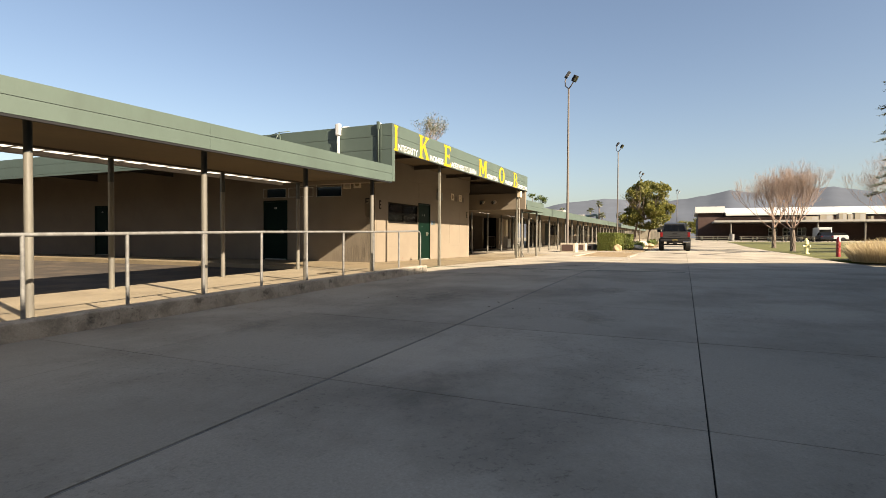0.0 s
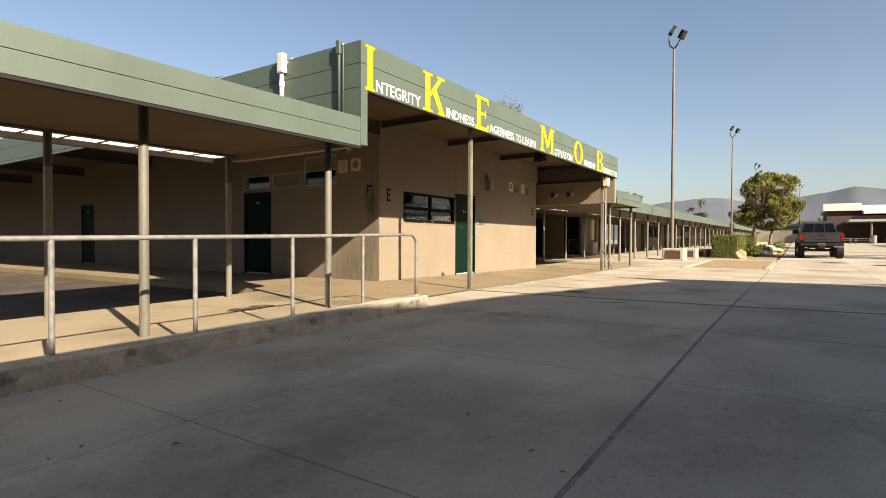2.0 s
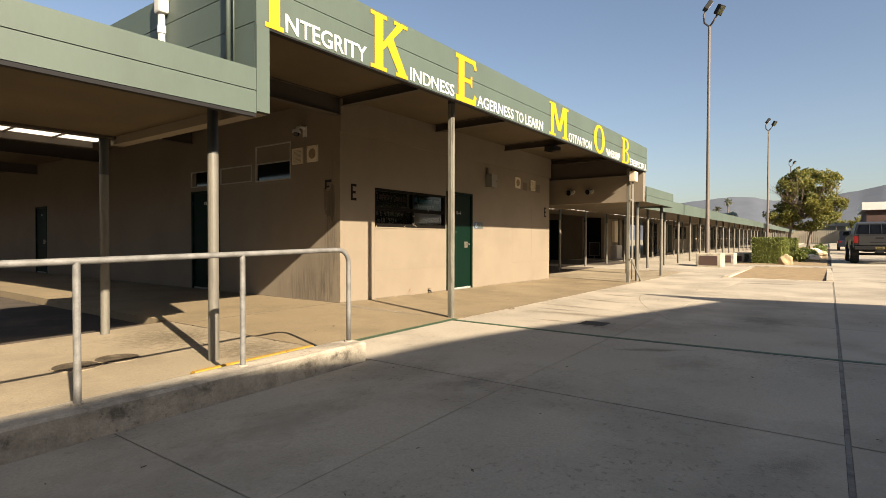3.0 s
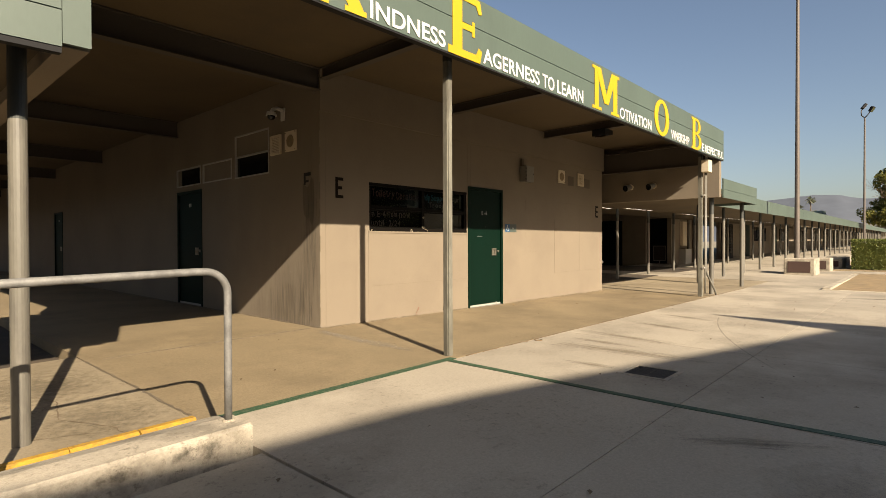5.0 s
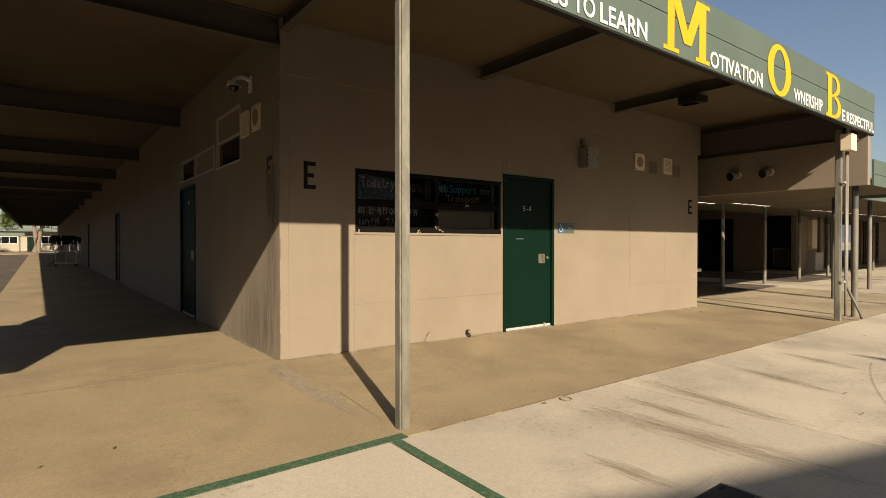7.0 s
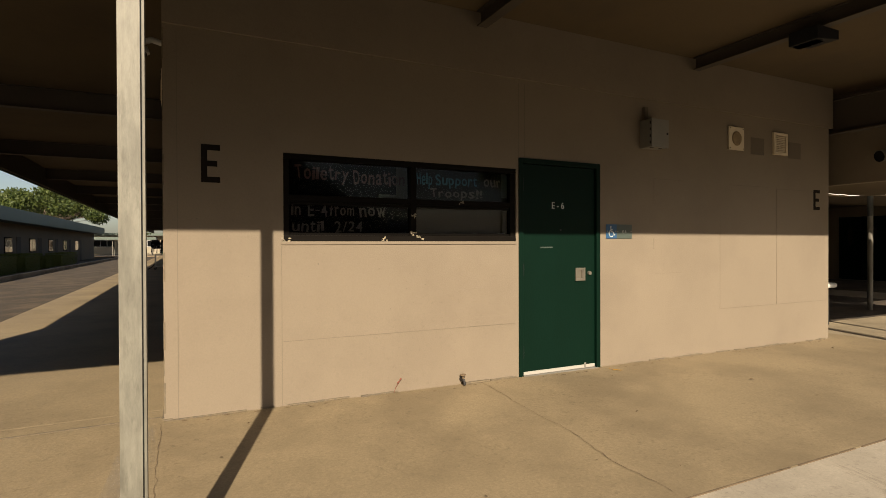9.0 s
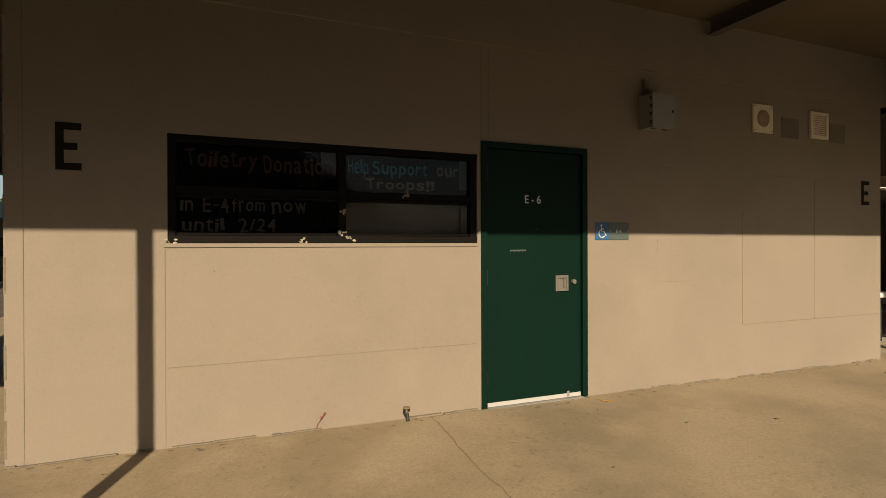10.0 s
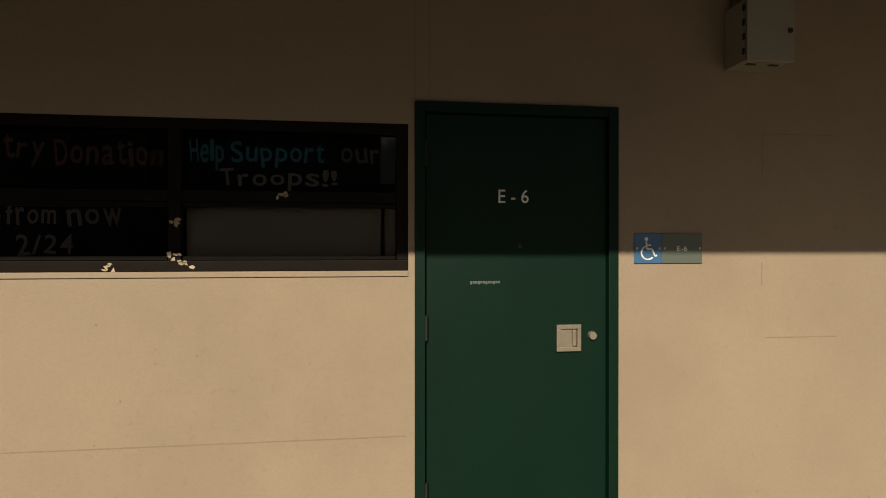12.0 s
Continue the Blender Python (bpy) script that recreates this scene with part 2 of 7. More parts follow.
M["drain_iron"] = material("cast_iron", (0.026, 0.0242, 0.0231), 0.6, metal=0.5, vary=0.2, scale=6, fine=90, bump=0.5)
M["rock"] = material("buff_rock", (0.319, 0.243, 0.137), 0.9, vary=0.25, scale=4, fine=30, bump=0.6)
M["red_paint"] = material("red_enamel", (0.2, 0.01, 0.014), 0.4, vary=0.1, bump=0.02)
M["pale_yellow"] = material("pale_yellow_enamel", (0.532, 0.502, 0.258), 0.45, vary=0.08, bump=0.02)
M["dry_grass"] = foliage("dry_grass", (0.38, 0.289, 0.152), (0.608, 0.502, 0.319))
M["twig"] = material("pale_twig", (0.27, 0.195, 0.155), 0.9, vary=0.25, scale=1, fine=8, bump=0)
M["needle"] = foliage("evergreen_needles", (0.0988, 0.114, 0.076), (0.19, 0.198, 0.137))
M["hedge"] = foliage("hedge_leaf", (0.0684, 0.0988, 0.0152), (0.152, 0.16, 0.0304))
M["tyre"] = material("tyre", (0.00912, 0.00912, 0.00912), 0.85, vary=0.15, bump=0.1)
M["tail_red"] = material("tail_lamp", (0.14, 0.006, 0.006), 0.25, vary=0.05, bump=0)
M["plate"] = material("plate", (0.16, 0.12, 0.035), 0.5, vary=0.05, bump=0)
M["dark_glass"] = material("dark_glass", (0.00608, 0.00684, 0.0076), 0.06, vary=0.05, bump=0)
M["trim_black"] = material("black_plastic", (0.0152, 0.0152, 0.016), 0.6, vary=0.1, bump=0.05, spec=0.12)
M["chrome"] = material("chrome", (0.6, 0.6, 0.6), 0.2, metal=1.0, vary=0.05, bump=0)
M["roof_white"] = material("white_metal_roof", (0.547, 0.532, 0.502), 0.5, vary=0.05, scale=0.2, fine=2, bump=0)
M["pale_wall"] = material("pale_block_wall", (0.249, 0.218, 0.164), 0.9, vary=0.06, scale=0.4, fine=20, bump=0.1)
M["picnic"] = material("weathered_plank", (0.173, 0.162, 0.127), 0.9, vary=0.2, bump=0.2)
M["navy"] = material("navy_paint", (0.00866, 0.0116, 0.0202), 0.3, vary=0.05, bump=0)
M["moss"] = foliage("moss_green_leaf", (0.0912, 0.137, 0.0304), (0.182, 0.213, 0.0608))


def soaked(name, base, strength, grain, fade=0.36, thin=2):
    """A dried stain that thins out to nothing at its ragged rim; grain stretches it into streaks. thin: the axis across it."""
    m = bpy.data.materials.new(name)
    m.use_nodes = True
    n, l = m.node_tree.nodes, m.node_tree.links
    d, t, mix, co = n["Principled BSDF"], n.new("ShaderNodeBsdfTransparent"), n.new("ShaderNodeMixShader"), n.new("ShaderNodeTexCoord")
    d.inputs["Base Color"].default_value, d.inputs["Roughness"].default_value = (*base, 1), 0.85
    # distance from the middle of the stain, 0 to 1 at its rim
    off = n.new("ShaderNodeMapping")
    off.inputs["Location"].default_value, off.inputs["Scale"].default_value = [0 if k == thin else -1 for k in range(3)], [0 if k == thin else 2 for k in range(3)]
    l.new(co.outputs["Generated"], off.inputs["Vector"])
    far = n.new("ShaderNodeVectorMath")
    far.operation = "LENGTH"
    l.new(off.outputs["Vector"], far.inputs[0])
    mp, ns = n.new("ShaderNodeMapping"), n.new("ShaderNodeTexNoise")
    mp.inputs["Scale"].default_value = grain
    l.new(co.outputs["Object"], mp.inputs["Vector"])
    l.new(mp.outputs["Vector"], ns.inputs["Vector"])
    ns.inputs["Scale"].default_value, ns.inputs["Detail"].default_value, ns.inputs["Roughness"].default_value = 1.0, 7, 0.68
    # noise minus distance, so that the rim frays
    sub = n.new("ShaderNodeMath")
    sub.operation = "MULTIPLY_ADD"
    l.new(far.outputs["Value"], sub.inputs[0])
    sub.inputs[1].default_value = -fade
    l.new(ns.outputs["Fac"], sub.inputs[2])
    rg = n.new("ShaderNodeMapRange")
    rg.inputs["From Min"].default_value, rg.inputs["From Max"].default_value = 0.2, 0.48
    rg.inputs["To Max"].default_value = strength
    l.new(sub.outputs[0], rg.inputs["Value"])
    l.new(rg.outputs["Result"], mix.inputs["Fac"])
    l.new(t.outputs[0], mix.inputs[1])
    l.new(d.outputs[0], mix.inputs[2])
    l.new(mix.outputs[0], n["Material Output"].inputs["Surface"])
    return m


M["streaks"] = soaked("dried_streaks", (0.15, 0.112, 0.067), 0.4, (3.5, 26, 1))
M["blotch"] = soaked("dark_blotch", (0.15, 0.125, 0.095), 0.2, (4, 6, 1))
M["puddle"] = soaked("dried_puddle", (0.12, 0.1, 0.076), 0.5, (3, 8, 1))
M["ramp_dirt"] = soaked("worn_ramp_skin", (0.1, 0.08, 0.05), 0.36, (13, 13, 1), 0.3)
M["wall_dirt"] = soaked("run_off_dirt", (0.085, 0.073, 0.055), 0.17, (26, 26, 1.8), 0.34, 0)
M["kerb_scuff"] = soaked("black_scuff", (0.03, 0.027, 0.022), 0.5, (24, 24, 24), 0.3, 1)
M["patch"] = soaked("trowelled_grey_film", (0.24, 0.22, 0.19), 0.5, (2.2, 1.2, 1), 0.3)
M["tyre_film"] = soaked("faint_rubber_film", (0.15, 0.13, 0.1), 0.26, (5, 5, 1), 0.1)


def translucent(name, base):
    m = bpy.data.materials.new(name)
    m.use_nodes = True
    n, l = m.node_tree.nodes, m.node_tree.links
    a, d = n.new("ShaderNodeBsdfTranslucent"), n.new("ShaderNodeBsdfDiffuse")
    mix = n.new("ShaderNodeMixShader")
    for s in (a, d):
        s.inputs["Color"].default_value = (*base, 1)
    mix.inputs["Fac"].default_value = 0.25
    l.new(a.outputs[0], mix.inputs[1])
    l.new(d.outputs[0], mix.inputs[2])
    l.new(mix.outputs[0], n["Material Output"].inputs["Surface"])
    return m


def clear_glass(name):
    """A thin pane: see-through, with a mirror sheen that grows at a slant."""
    m = bpy.data.materials.new(name)
    m.use_nodes = True
    n, l = m.node_tree.nodes, m.node_tree.links
    g, t, mix, fr = n.new("ShaderNodeBsdfGlossy"), n.new("ShaderNodeBsdfTransparent"), n.new("ShaderNodeMixShader"), n.new("ShaderNodeFresnel")
    g.inputs["Roughness"].default_value = 0.02
    t.inputs["Color"].default_value = (0.7, 0.72, 0.72, 1)
    fr.inputs["IOR"].default_value = 1.19
    l.new(fr.outputs[0], mix.inputs["Fac"])
    l.new(t.outputs[0], mix.inputs[1])
    l.new(g.outputs[0], mix.inputs[2])
    l.new(mix.outputs[0], n["Material Output"].inputs["Surface"])
    return m


M["fibreglass"] = translucent("white_fibreglass", (0.8, 0.78, 0.72))
M["glass"] = clear_glass("window_glass")

# ---- geometry helpers ----


def box(bm, x0, x1, y0, y1, z0, z1, bevel=0.0):
    c = Vector(((x0 + x1) / 2, (y0 + y1) / 2, (z0 + z1) / 2))
    r = bmesh.ops.create_cube(bm, size=1.0, matrix=Matrix.Translation(c) @ Matrix.Diagonal((x1 - x0, y1 - y0, z1 - z0, 1)))
    if bevel:
        edges = list({e for v in r["verts"] for e in v.link_edges})
        bmesh.ops.bevel(bm, geom=edges, offset=bevel, segments=2, affect="EDGES", profile=0.6)
    return r["verts"]


def rod(bm, p0, p1, r0, r1=None, seg=14):
    p0, p1 = Vector(p0), Vector(p1)
    d = p1 - p0
    m = Matrix.Translation((p0 + p1) / 2) @ d.to_track_quat("Z", "Y").to_matrix().to_4x4()
    bmesh.ops.create_cone(bm, cap_ends=True, segments=seg, radius1=r0, radius2=r0 if r1 is None else r1, depth=d.length, matrix=m)


def pipe(bm, pts, r, seg=12):
    """A tube through points, with joined rings."""
    pts = [Vector(p) for p in pts]
    rings, q, last = [], None, None
    for i, p in enumerate(pts):
        d = (pts[min(i + 1, len(pts) - 1)] - pts[max(i - 1, 0)]).normalized()
        q = d.to_track_quat("Z", "Y").to_matrix() if q is None else last.rotation_difference(d).to_matrix() @ q
        last = d
        rings.append([bm.verts.new(p + q @ Vector((r * math.cos(a), r * math.sin(a), 0))) for a in [2 * math.pi * k / seg for k in range(seg)]])
    for a, b in zip(rings, rings[1:]):
        for k in range(seg):
            bm.faces.new((a[k], a[(k + 1) % seg], b[(k + 1) % seg], b[k]))
    bm.faces.new(rings[0][::-1])
    bm.faces.new(rings[-1])


def prism(bm, outline, y0, y1):
    """A flat outline in x and z, given depth along y."""
    a = [bm.verts.new((x, y0, z)) for x, z in outline]
    b = [bm.verts.new((x, y1, z)) for x, z in outline]
    bm.faces.new(a)
    bm.faces.new(b[::-1])
    for i in range(len(a)):
        j = (i + 1) % len(a)
        bm.faces.new((a[j], a[i], b[i], b[j]))
    bmesh.ops.recalc_face_normals(bm, faces=bm.faces[:])


def part(name, bm, mat, parent=None, label="", smooth=False):
    me = bpy.data.meshes.new(name)
    bm.to_mesh(me)
    bm.free()
    if smooth:
        for p in me.polygons:
            p.use_smooth = True
    me.materials.append(M[mat])
    ob = new(name, me)
    if parent:
        ob.parent = parent
    if label:
        ob["label"] = label
    return ob


def one_box(name, mat, x0, x1, y0, y1, z0, z1, parent=None, label="", bevel=0.0):
    bm = bmesh.new()
    box(bm, x0, x1, y0, y1, z0, z1, bevel)
    return part(name, bm, mat, parent, label)


def thing(name, label, category, group="", kind="", at=(0, 0, 0)):
    ob = tagged(new(name), label, category, group, kind)
    ob.location = at
    return ob


def setting(ob, label=""):
    return tagged(ob, label, kind="structure")


# ---- the lie of the land ----
LAND_X = (-3000, -60, -15, -9, -5.7, -2.6, 0, 8, 12, 20, 31, 45, 60, 100, 200, 500, 3500)
LAND_Z = (-30, -1.6, -0.3, -0.185, -0.12, -0.062, -0.044, -0.062, -0.075, 0.0, 0.0, 0.08, 0.33, 0.68, 1.2, 2, 5)


def land(x):
    return float(np.interp(x, LAND_X, LAND_Z))


def ramp_z(x):
    return float(np.interp(x, (-60, -15, -8.35, -5.87, -3.5, -2.5, 0), (-1.5, -0.24, -0.135, -0.085, -0.05, -0.02, 0.0)))


def kerb_z(x):
    return float(np.interp(x, (-60, -24, -11.5, -8.2, -4.87, -2.67), (-1.4, -0.3, -0.05, 0.02, 0.07, 0.11)))


def floor_z(x, y):
    """The walkway: flush with the pavement at its front edge."""
    wall = float(np.interp(x, (-2.5, 0, 3.5, 8, 12, 15, 24, 60, 110), (-0.02, 0, -0.024, -0.052, -0.075, 0.0, 0.05, 0.4, 0.8)))
    k = min(1.0, max(0.0, (y + 2.4) / 2.4))
    return wall * k + (land(x) + 0.003) * (1 - k)


def sheet(bm, xs, ys, height, drop=0.0):
    """A surface over a grid; drop > 0 closes it down to a slab of that thickness."""
    g = [[bm.verts.new((x, y, height(x, y))) for y in ys] for x in xs]
    for i in range(len(xs) - 1):
        for j in range(len(ys) - 1):
            bm.faces.new((g[i][j], g[i + 1][j], g[i + 1][j + 1], g[i][j + 1]))
    if drop:
        rim = [g[i][0] for i in range(len(xs))] + [g[-1][j] for j in range(1, len(ys))] + [g[i][-1] for i in range(len(xs) - 2, -1, -1)] + [g[0][j] for j in range(len(ys) - 2, 0, -1)]
        low = [bm.verts.new(v.co - Vector((0, 0, drop))) for v in rim]
        for i in range(len(rim)):
            j = (i + 1) % len(rim)
            bm.faces.new((rim[j], rim[i], low[i], low[j]))
    return g


def written(text, x0, x1, z0, z1, y, mat, parent=None, name="lettering", depth=0.003, bold=0.0, turn=None):
    """Words in the built-in font, fitted to a box on a wall that faces -y (or placed by turn)."""
    cu = bpy.data.curves.new("text", "FONT")
    cu.body, cu.extrude, cu.offset, cu.resolution_u = text, 0.5, bold, 4
    ob = bpy.data.objects.new("text", cu)
    scene.collection.objects.link(ob)
    me = bpy.data.meshes.new_from_object(ob.evaluated_get(bpy.context.evaluated_depsgraph_get()))
    bpy.data.objects.remove(ob)
    co = np.array([v.co for v in me.vertices])
    lo, hi = co.min(0), co.max(0)
    for v in me.vertices:
        u, w, d = ((v.co[k] - lo[k]) / (hi[k] - lo[k]) for k in range(3))
        v.co = (x0 + u * (x1 - x0), y - depth * d, z0 + w * (z1 - z0))
    if turn:
        me.transform(turn)
    me.materials.clear()
    me.materials.append(M[mat])
    o = new(name, me)
    if parent:
        o.parent = parent
    return o


def scrawl(text, x0, x1, z0, z1, y, mat, parent, seed, bold=0.0):
    """A word in an uneven hand: each letter leans and stands a little differently."""
    rng = random.Random(seed)
    bm = bmesh.new()
    wide = {"i": 0.45, "l": 0.45, "!": 0.5, "-": 0.7, "/": 0.7, "t": 0.75, "r": 0.8, "f": 0.75, "m": 1.35, "w": 1.3}
    step = (x1 - x0) / sum(wide.get(c, 1.0) for c in text)
    at = x0
    for c in text:
        w = wide.get(c, 1.0) * step
        tall = c.isupper() or c.isdigit() or c in "lftb!/"
        zb = z0 + rng.uniform(-0.05, 0.08) * (z1 - z0)
        zt = z0 + (rng.uniform(0.93, 1.05) if tall else rng.uniform(0.66, 0.78)) * (z1 - z0)
        if c == "-":
            zb, zt = z0 + 0.42 * (z1 - z0), z0 + 0.5 * (z1 - z0)
        elif c == "i":
            zt = z0 + 0.92 * (z1 - z0)
        elif c == "p":
            zb -= 0.28 * (z1 - z0)
        elif c == "y":
            zb -= 0.3 * (z1 - z0)
        ob = written(c, at + 0.1 * w, at + 0.9 * w, zb, zt, y, mat, None, "letter", 0.001, bold)
        me = ob.data
        bpy.data.objects.remove(ob)
        mid = Vector((at + w / 2, 0, (zb + zt) / 2))
        me.transform(Matrix.Translation(mid) @ Matrix.Rotation(radians(rng.uniform(-7, 7)), 4, "Y") @ Matrix.Translation(-mid))
        bm.from_mesh(me)
        bpy.data.meshes.remove(me)
        at += w
    part("lettering", bm, mat, parent)


def words(text, x0, x1, z0, z1, y, mat, parent, name, **more):
    """A line of words, each an object of its own, spread over the width by their lengths."""
    gap = 0.5
    step = (x1 - x0) / (len(text.replace(" ", "")) + gap * text.count(" "))
    at = 0
    for w in text.split(" "):
        if w:
            written(w, x0 + at * step, x0 + (at + len(w)) * step, z0, z1, y, mat, parent, name, **more)
        at += len(w) + gap


WEST = Matrix.Rotation(radians(-90), 4, "Z")      # takes a front made to face -y round to face -x: (x, y) -> (y, -x)

# ---- ground ----
bm = bmesh.new()
xs = sorted(set(list(LAND_X) + list(range(-60, 110, 6)) + [-1000, -300, 150, 300, 1000, 2000]))
sheet(bm, xs, [-3000, -800, -200, -60, -30, -14, -10, -6, -3, 0, 3, 10, 30, 60, 200, 800, 3000], lambda x, y: land(x) - 0.13)
setting(part("ground", bm, "soil_far"), "dry pale valley ground")

# drive beyond the pavement, lawn, walkways, ramp, yard
bm = bmesh.new()
sheet(bm, [38.72, 45, 60, 80, 100, 104], [-90, -14.6, -6.6], lambda x, y: land(x) - 0.01, 0.08)
setting(part("road", bm, "concrete"), "pale concrete drive between lawn and planting beds")
bm = bmesh.new()
sheet(bm, [13, 16, 22, 30, 45, 60, 78], [-60, -30, -14.62], lambda x, y: land(x) + 0.02 - (0.0 if y < -15 else 0.02), 0.12)
setting(part("lawn", bm, "lawn"), "mown green and yellowing lawn")
bm = bmesh.new()
sheet(bm, [-2.6, -1.2, 0, 1.7, 3.5, 6, 8.6], [-2.395, -1.2, -0.02, 0.3], floor_z, 0.2)
setting(part("walkway", bm, "walkway"), "tan concrete walkway under the canopy")
bm = bmesh.new()
sheet(bm, [8.606, 10, 12, 14], [-2.395, -1.2, -0.02, 0.3], floor_z, 0.2)
setting(part("link_apron", bm, "ramp"), "paler concrete under the link canopy")
bm = bmesh.new()
sheet(bm, [8.2, 10, 12, 14.0], [0.302, 2.5, 4.6], lambda x, y: floor_z(x, 0), 0.2)
setting(part("link_walkway", bm, "ramp"), "tan concrete passage floor")
bm = bmesh.new()
sheet(bm, [8.21, 10, 12, 14, 17, 20.2], [0.95, 2.0, 5.0, 9.19], lambda x, y: floor_z(x, 0) + 0.006, 0.1)
setting(part("passage_yard", bm, "yard"), "dark asphalt court in the shaded passage")
bm = bmesh.new()
sheet(bm, [14.005, 15, 24, 45, 60, 80, 112], [-3.0, -1.3, 2.0, 4.6], lambda x, y: floor_z(x, 0) if y > -2 else land(x), 0.2)
setting(part("long_walkway", bm, "concrete"), "pale concrete walk along the long canopy")
bm = bmesh.new()
sheet(bm, [14.005, 16, 18, 19.66], [-3.935, -3.005], lambda x, y: land(x), 0.2)
sheet(bm, [19.665, 20.4, 21.19], [-6.655, -4.5, -3.005], lambda x, y: land(x), 0.2)
setting(part("bed_margin", bm, "concrete"), "pale concrete round the planting bed")
bm = bmesh.new()
sheet(bm, [11.402, 12, 14.0], [-3.935, -3.2, -2.402], lambda x, y: land(x) + 0.001, 0.2)
sheet(bm, [11.402, 11.835], [-6.655, -3.94], lambda x, y: land(x) + 0.001, 0.2)
setting(part("apron", bm, "concrete"), "pale concrete beside the planting bed")
bm = bmesh.new()
sheet(bm, [-2.6, -1.25, -0.002], [0.305, 3.9, 8, 14, 24, 34, 50, 74], lambda x, y: ramp_z(x) * max(0.0, 1 - y / 8), 0.25)
setting(part("side_walkway", bm, "walkway"), "tan concrete walkway along the side wall")
bm = bmesh.new()
sheet(bm, [-24, -15, -8.35, -5.87, -3.5, -2.613], [-2.612, -1, 0.45], lambda x, y: ramp_z(x), 0.25)
setting(part("ramp", bm, "ramp"), "pale sunlit concrete ramp")
bm = bmesh.new()
sheet(bm, [-30, -20, -8.35, -2.62], [0.455, 6, 20, 32, 50, 72], lambda x, y: ramp_z(x) - 0.1, 0.02)
setting(part("yard", bm, "yard"), "dark worn asphalt yard")
bm = bmesh.new()
sheet(bm, [-40, -20, -2.51, 30], [74.01, 80, 90, 130], lambda x, y: -0.03, 0.1)
setting(part("far_path", bm, "walkway"), "pale concrete path past the yard")
kerb = setting(new("kerb"), "grey stained concrete kerb along the ramp")
for x0, x1 in ((-24, -16.0), (-16.0, -7.95), (-7.945, -2.6)):
    bm = bmesh.new()
    sheet(bm, sorted({x0, x1 - 0.006, *[x for x in (-11.5, -8.2, -4.87) if x0 < x < x1]}), [-3.115, -3.09, -2.88, -2.62, -2.445], lambda x, y: kerb_z(x) - {-3.115: 0.016, -2.88: 0.004, -2.62: 0.068, -2.445: 0.142}.get(y, 0), 0.5)
    part("kerb_block", bm, "kerb", kerb)
for k, (x, w, h) in enumerate((x, w * 0.55, h * 0.5) for x, w, h in ((-2.85, 0.16, 0.11), (-2.98, 0.12, 0.08), (-3.3, 0.2, 0.07), (-4.15, 0.14, 0.09), (-4.7, 0.18, 0.1), (-5.25, 0.1, 0.09), (-6.6, 0.12, 0.08), (-7.4, 0.2, 0.12), (-8.25, 0.14, 0.13), (-9.5, 0.2, 0.12), (-10.9, 0.1, 0.14), (-12.3, 0.16, 0.12))):
    bm = bmesh.new()
    z = kerb_z(x) - 0.03 - h * 0.6 - 0.01 * (k % 3)
    bm.faces.new([bm.verts.new(c) for c in ((x - w, -3.1175, z - h), (x + w, -3.1175, z - h), (x + w, -3.1175, z + h), (x - w, -3.1175, z + h))])
    part("scuff", bm, "kerb_scuff", kerb, "black scuff on the kerb face")
edge = setting(new("edge_paint"), "chipped yellow warning paint on the raised ramp edge")
for x0, x1 in ((-3.85, -3.31), (-3.305, -2.96), (-2.95, -2.63)):
    bm = bmesh.new()
    sheet(bm, [x0, (x0 + x1) / 2, x1], [-2.443, -2.425, -2.38, -2.35], lambda x, y: kerb_z(x) - {-2.443: 0.124, -2.425: 0.11, -2.38: 0.11, -2.35: 0.134}[y], 0.12)
    part("nosing", bm, "yellow_worn", edge)

# painted green lines
bm = bmesh.new()
sheet(bm, [-2.52, -1.2, -0.08], [-2.42, -2.34], lambda x, y: floor_z(x, y) + 0.004, 0.003)
before = len(bm.verts)
sheet(bm, [-0.165, -0.095], [-9.0, -6.7, -5.6, -4.5, -3.4, -2.425], lambda x, y: land(x) + 0.004, 0.003)
bm.verts.ensure_lookup_table()
for v in bm.verts[before:]:
    v.co.x += float(np.interp(v.co.y, (-9.0, -6.7, -4.5, -2.425), (0.25, 0.02, -0.075, -0.04)))
setting(part("floor_line", bm, "green_line"), "scuffed dark green painted floor line")

# ---- classroom building ----


def wall_with(bm, x0, x1, z0, z1, y0, y1, holes):
    """A wall along x with rectangular openings (x0, x1, z0, z1) cut through."""
    xs = sorted({x0, x1, *[h[0] for h in holes], *[h[1] for h in holes]})
    zs = sorted({z0, z1, *[h[2] for h in holes], *[h[3] for h in holes]})
    for i in range(len(xs) - 1):
        for k in range(len(zs) - 1):
            cx, cz = (xs[i] + xs[i + 1]) / 2, (zs[k] + zs[k + 1]) / 2
            if not any(h[0] < cx < h[1] and h[2] < cz < h[3] for h in holes):
                box(bm, xs[i], xs[i + 1], y0, y1, zs[k], zs[k + 1])
    bmesh.ops.remove_doubles(bm, verts=bm.verts[:], dist=1e-5)
    inner = [f for f in bm.faces if sum(1 for g in bm.faces if g is not f and (g.calc_center_median() - f.calc_center_median()).length < 1e-4)]
    bmesh.ops.delete(bm, geom=inner, context="FACES")


WIN = (0.835, 3.0, 1.285, 1.98)
DOOR = (3.03, 4.042, -0.1, 2.09)
bm = bmesh.new()
wall_with(bm, 0, 8.14, -0.3, 2.842, 0, 0.2, [WIN, DOOR])
wall_front = setting(part("wall_front", bm, "stucco"), "tan painted stucco classroom wall")
setting(one_box("wall_band", "stucco", 0, 8.2, -0.022, 0.2, 2.843, 3.389), "tan stucco band under the canopy")
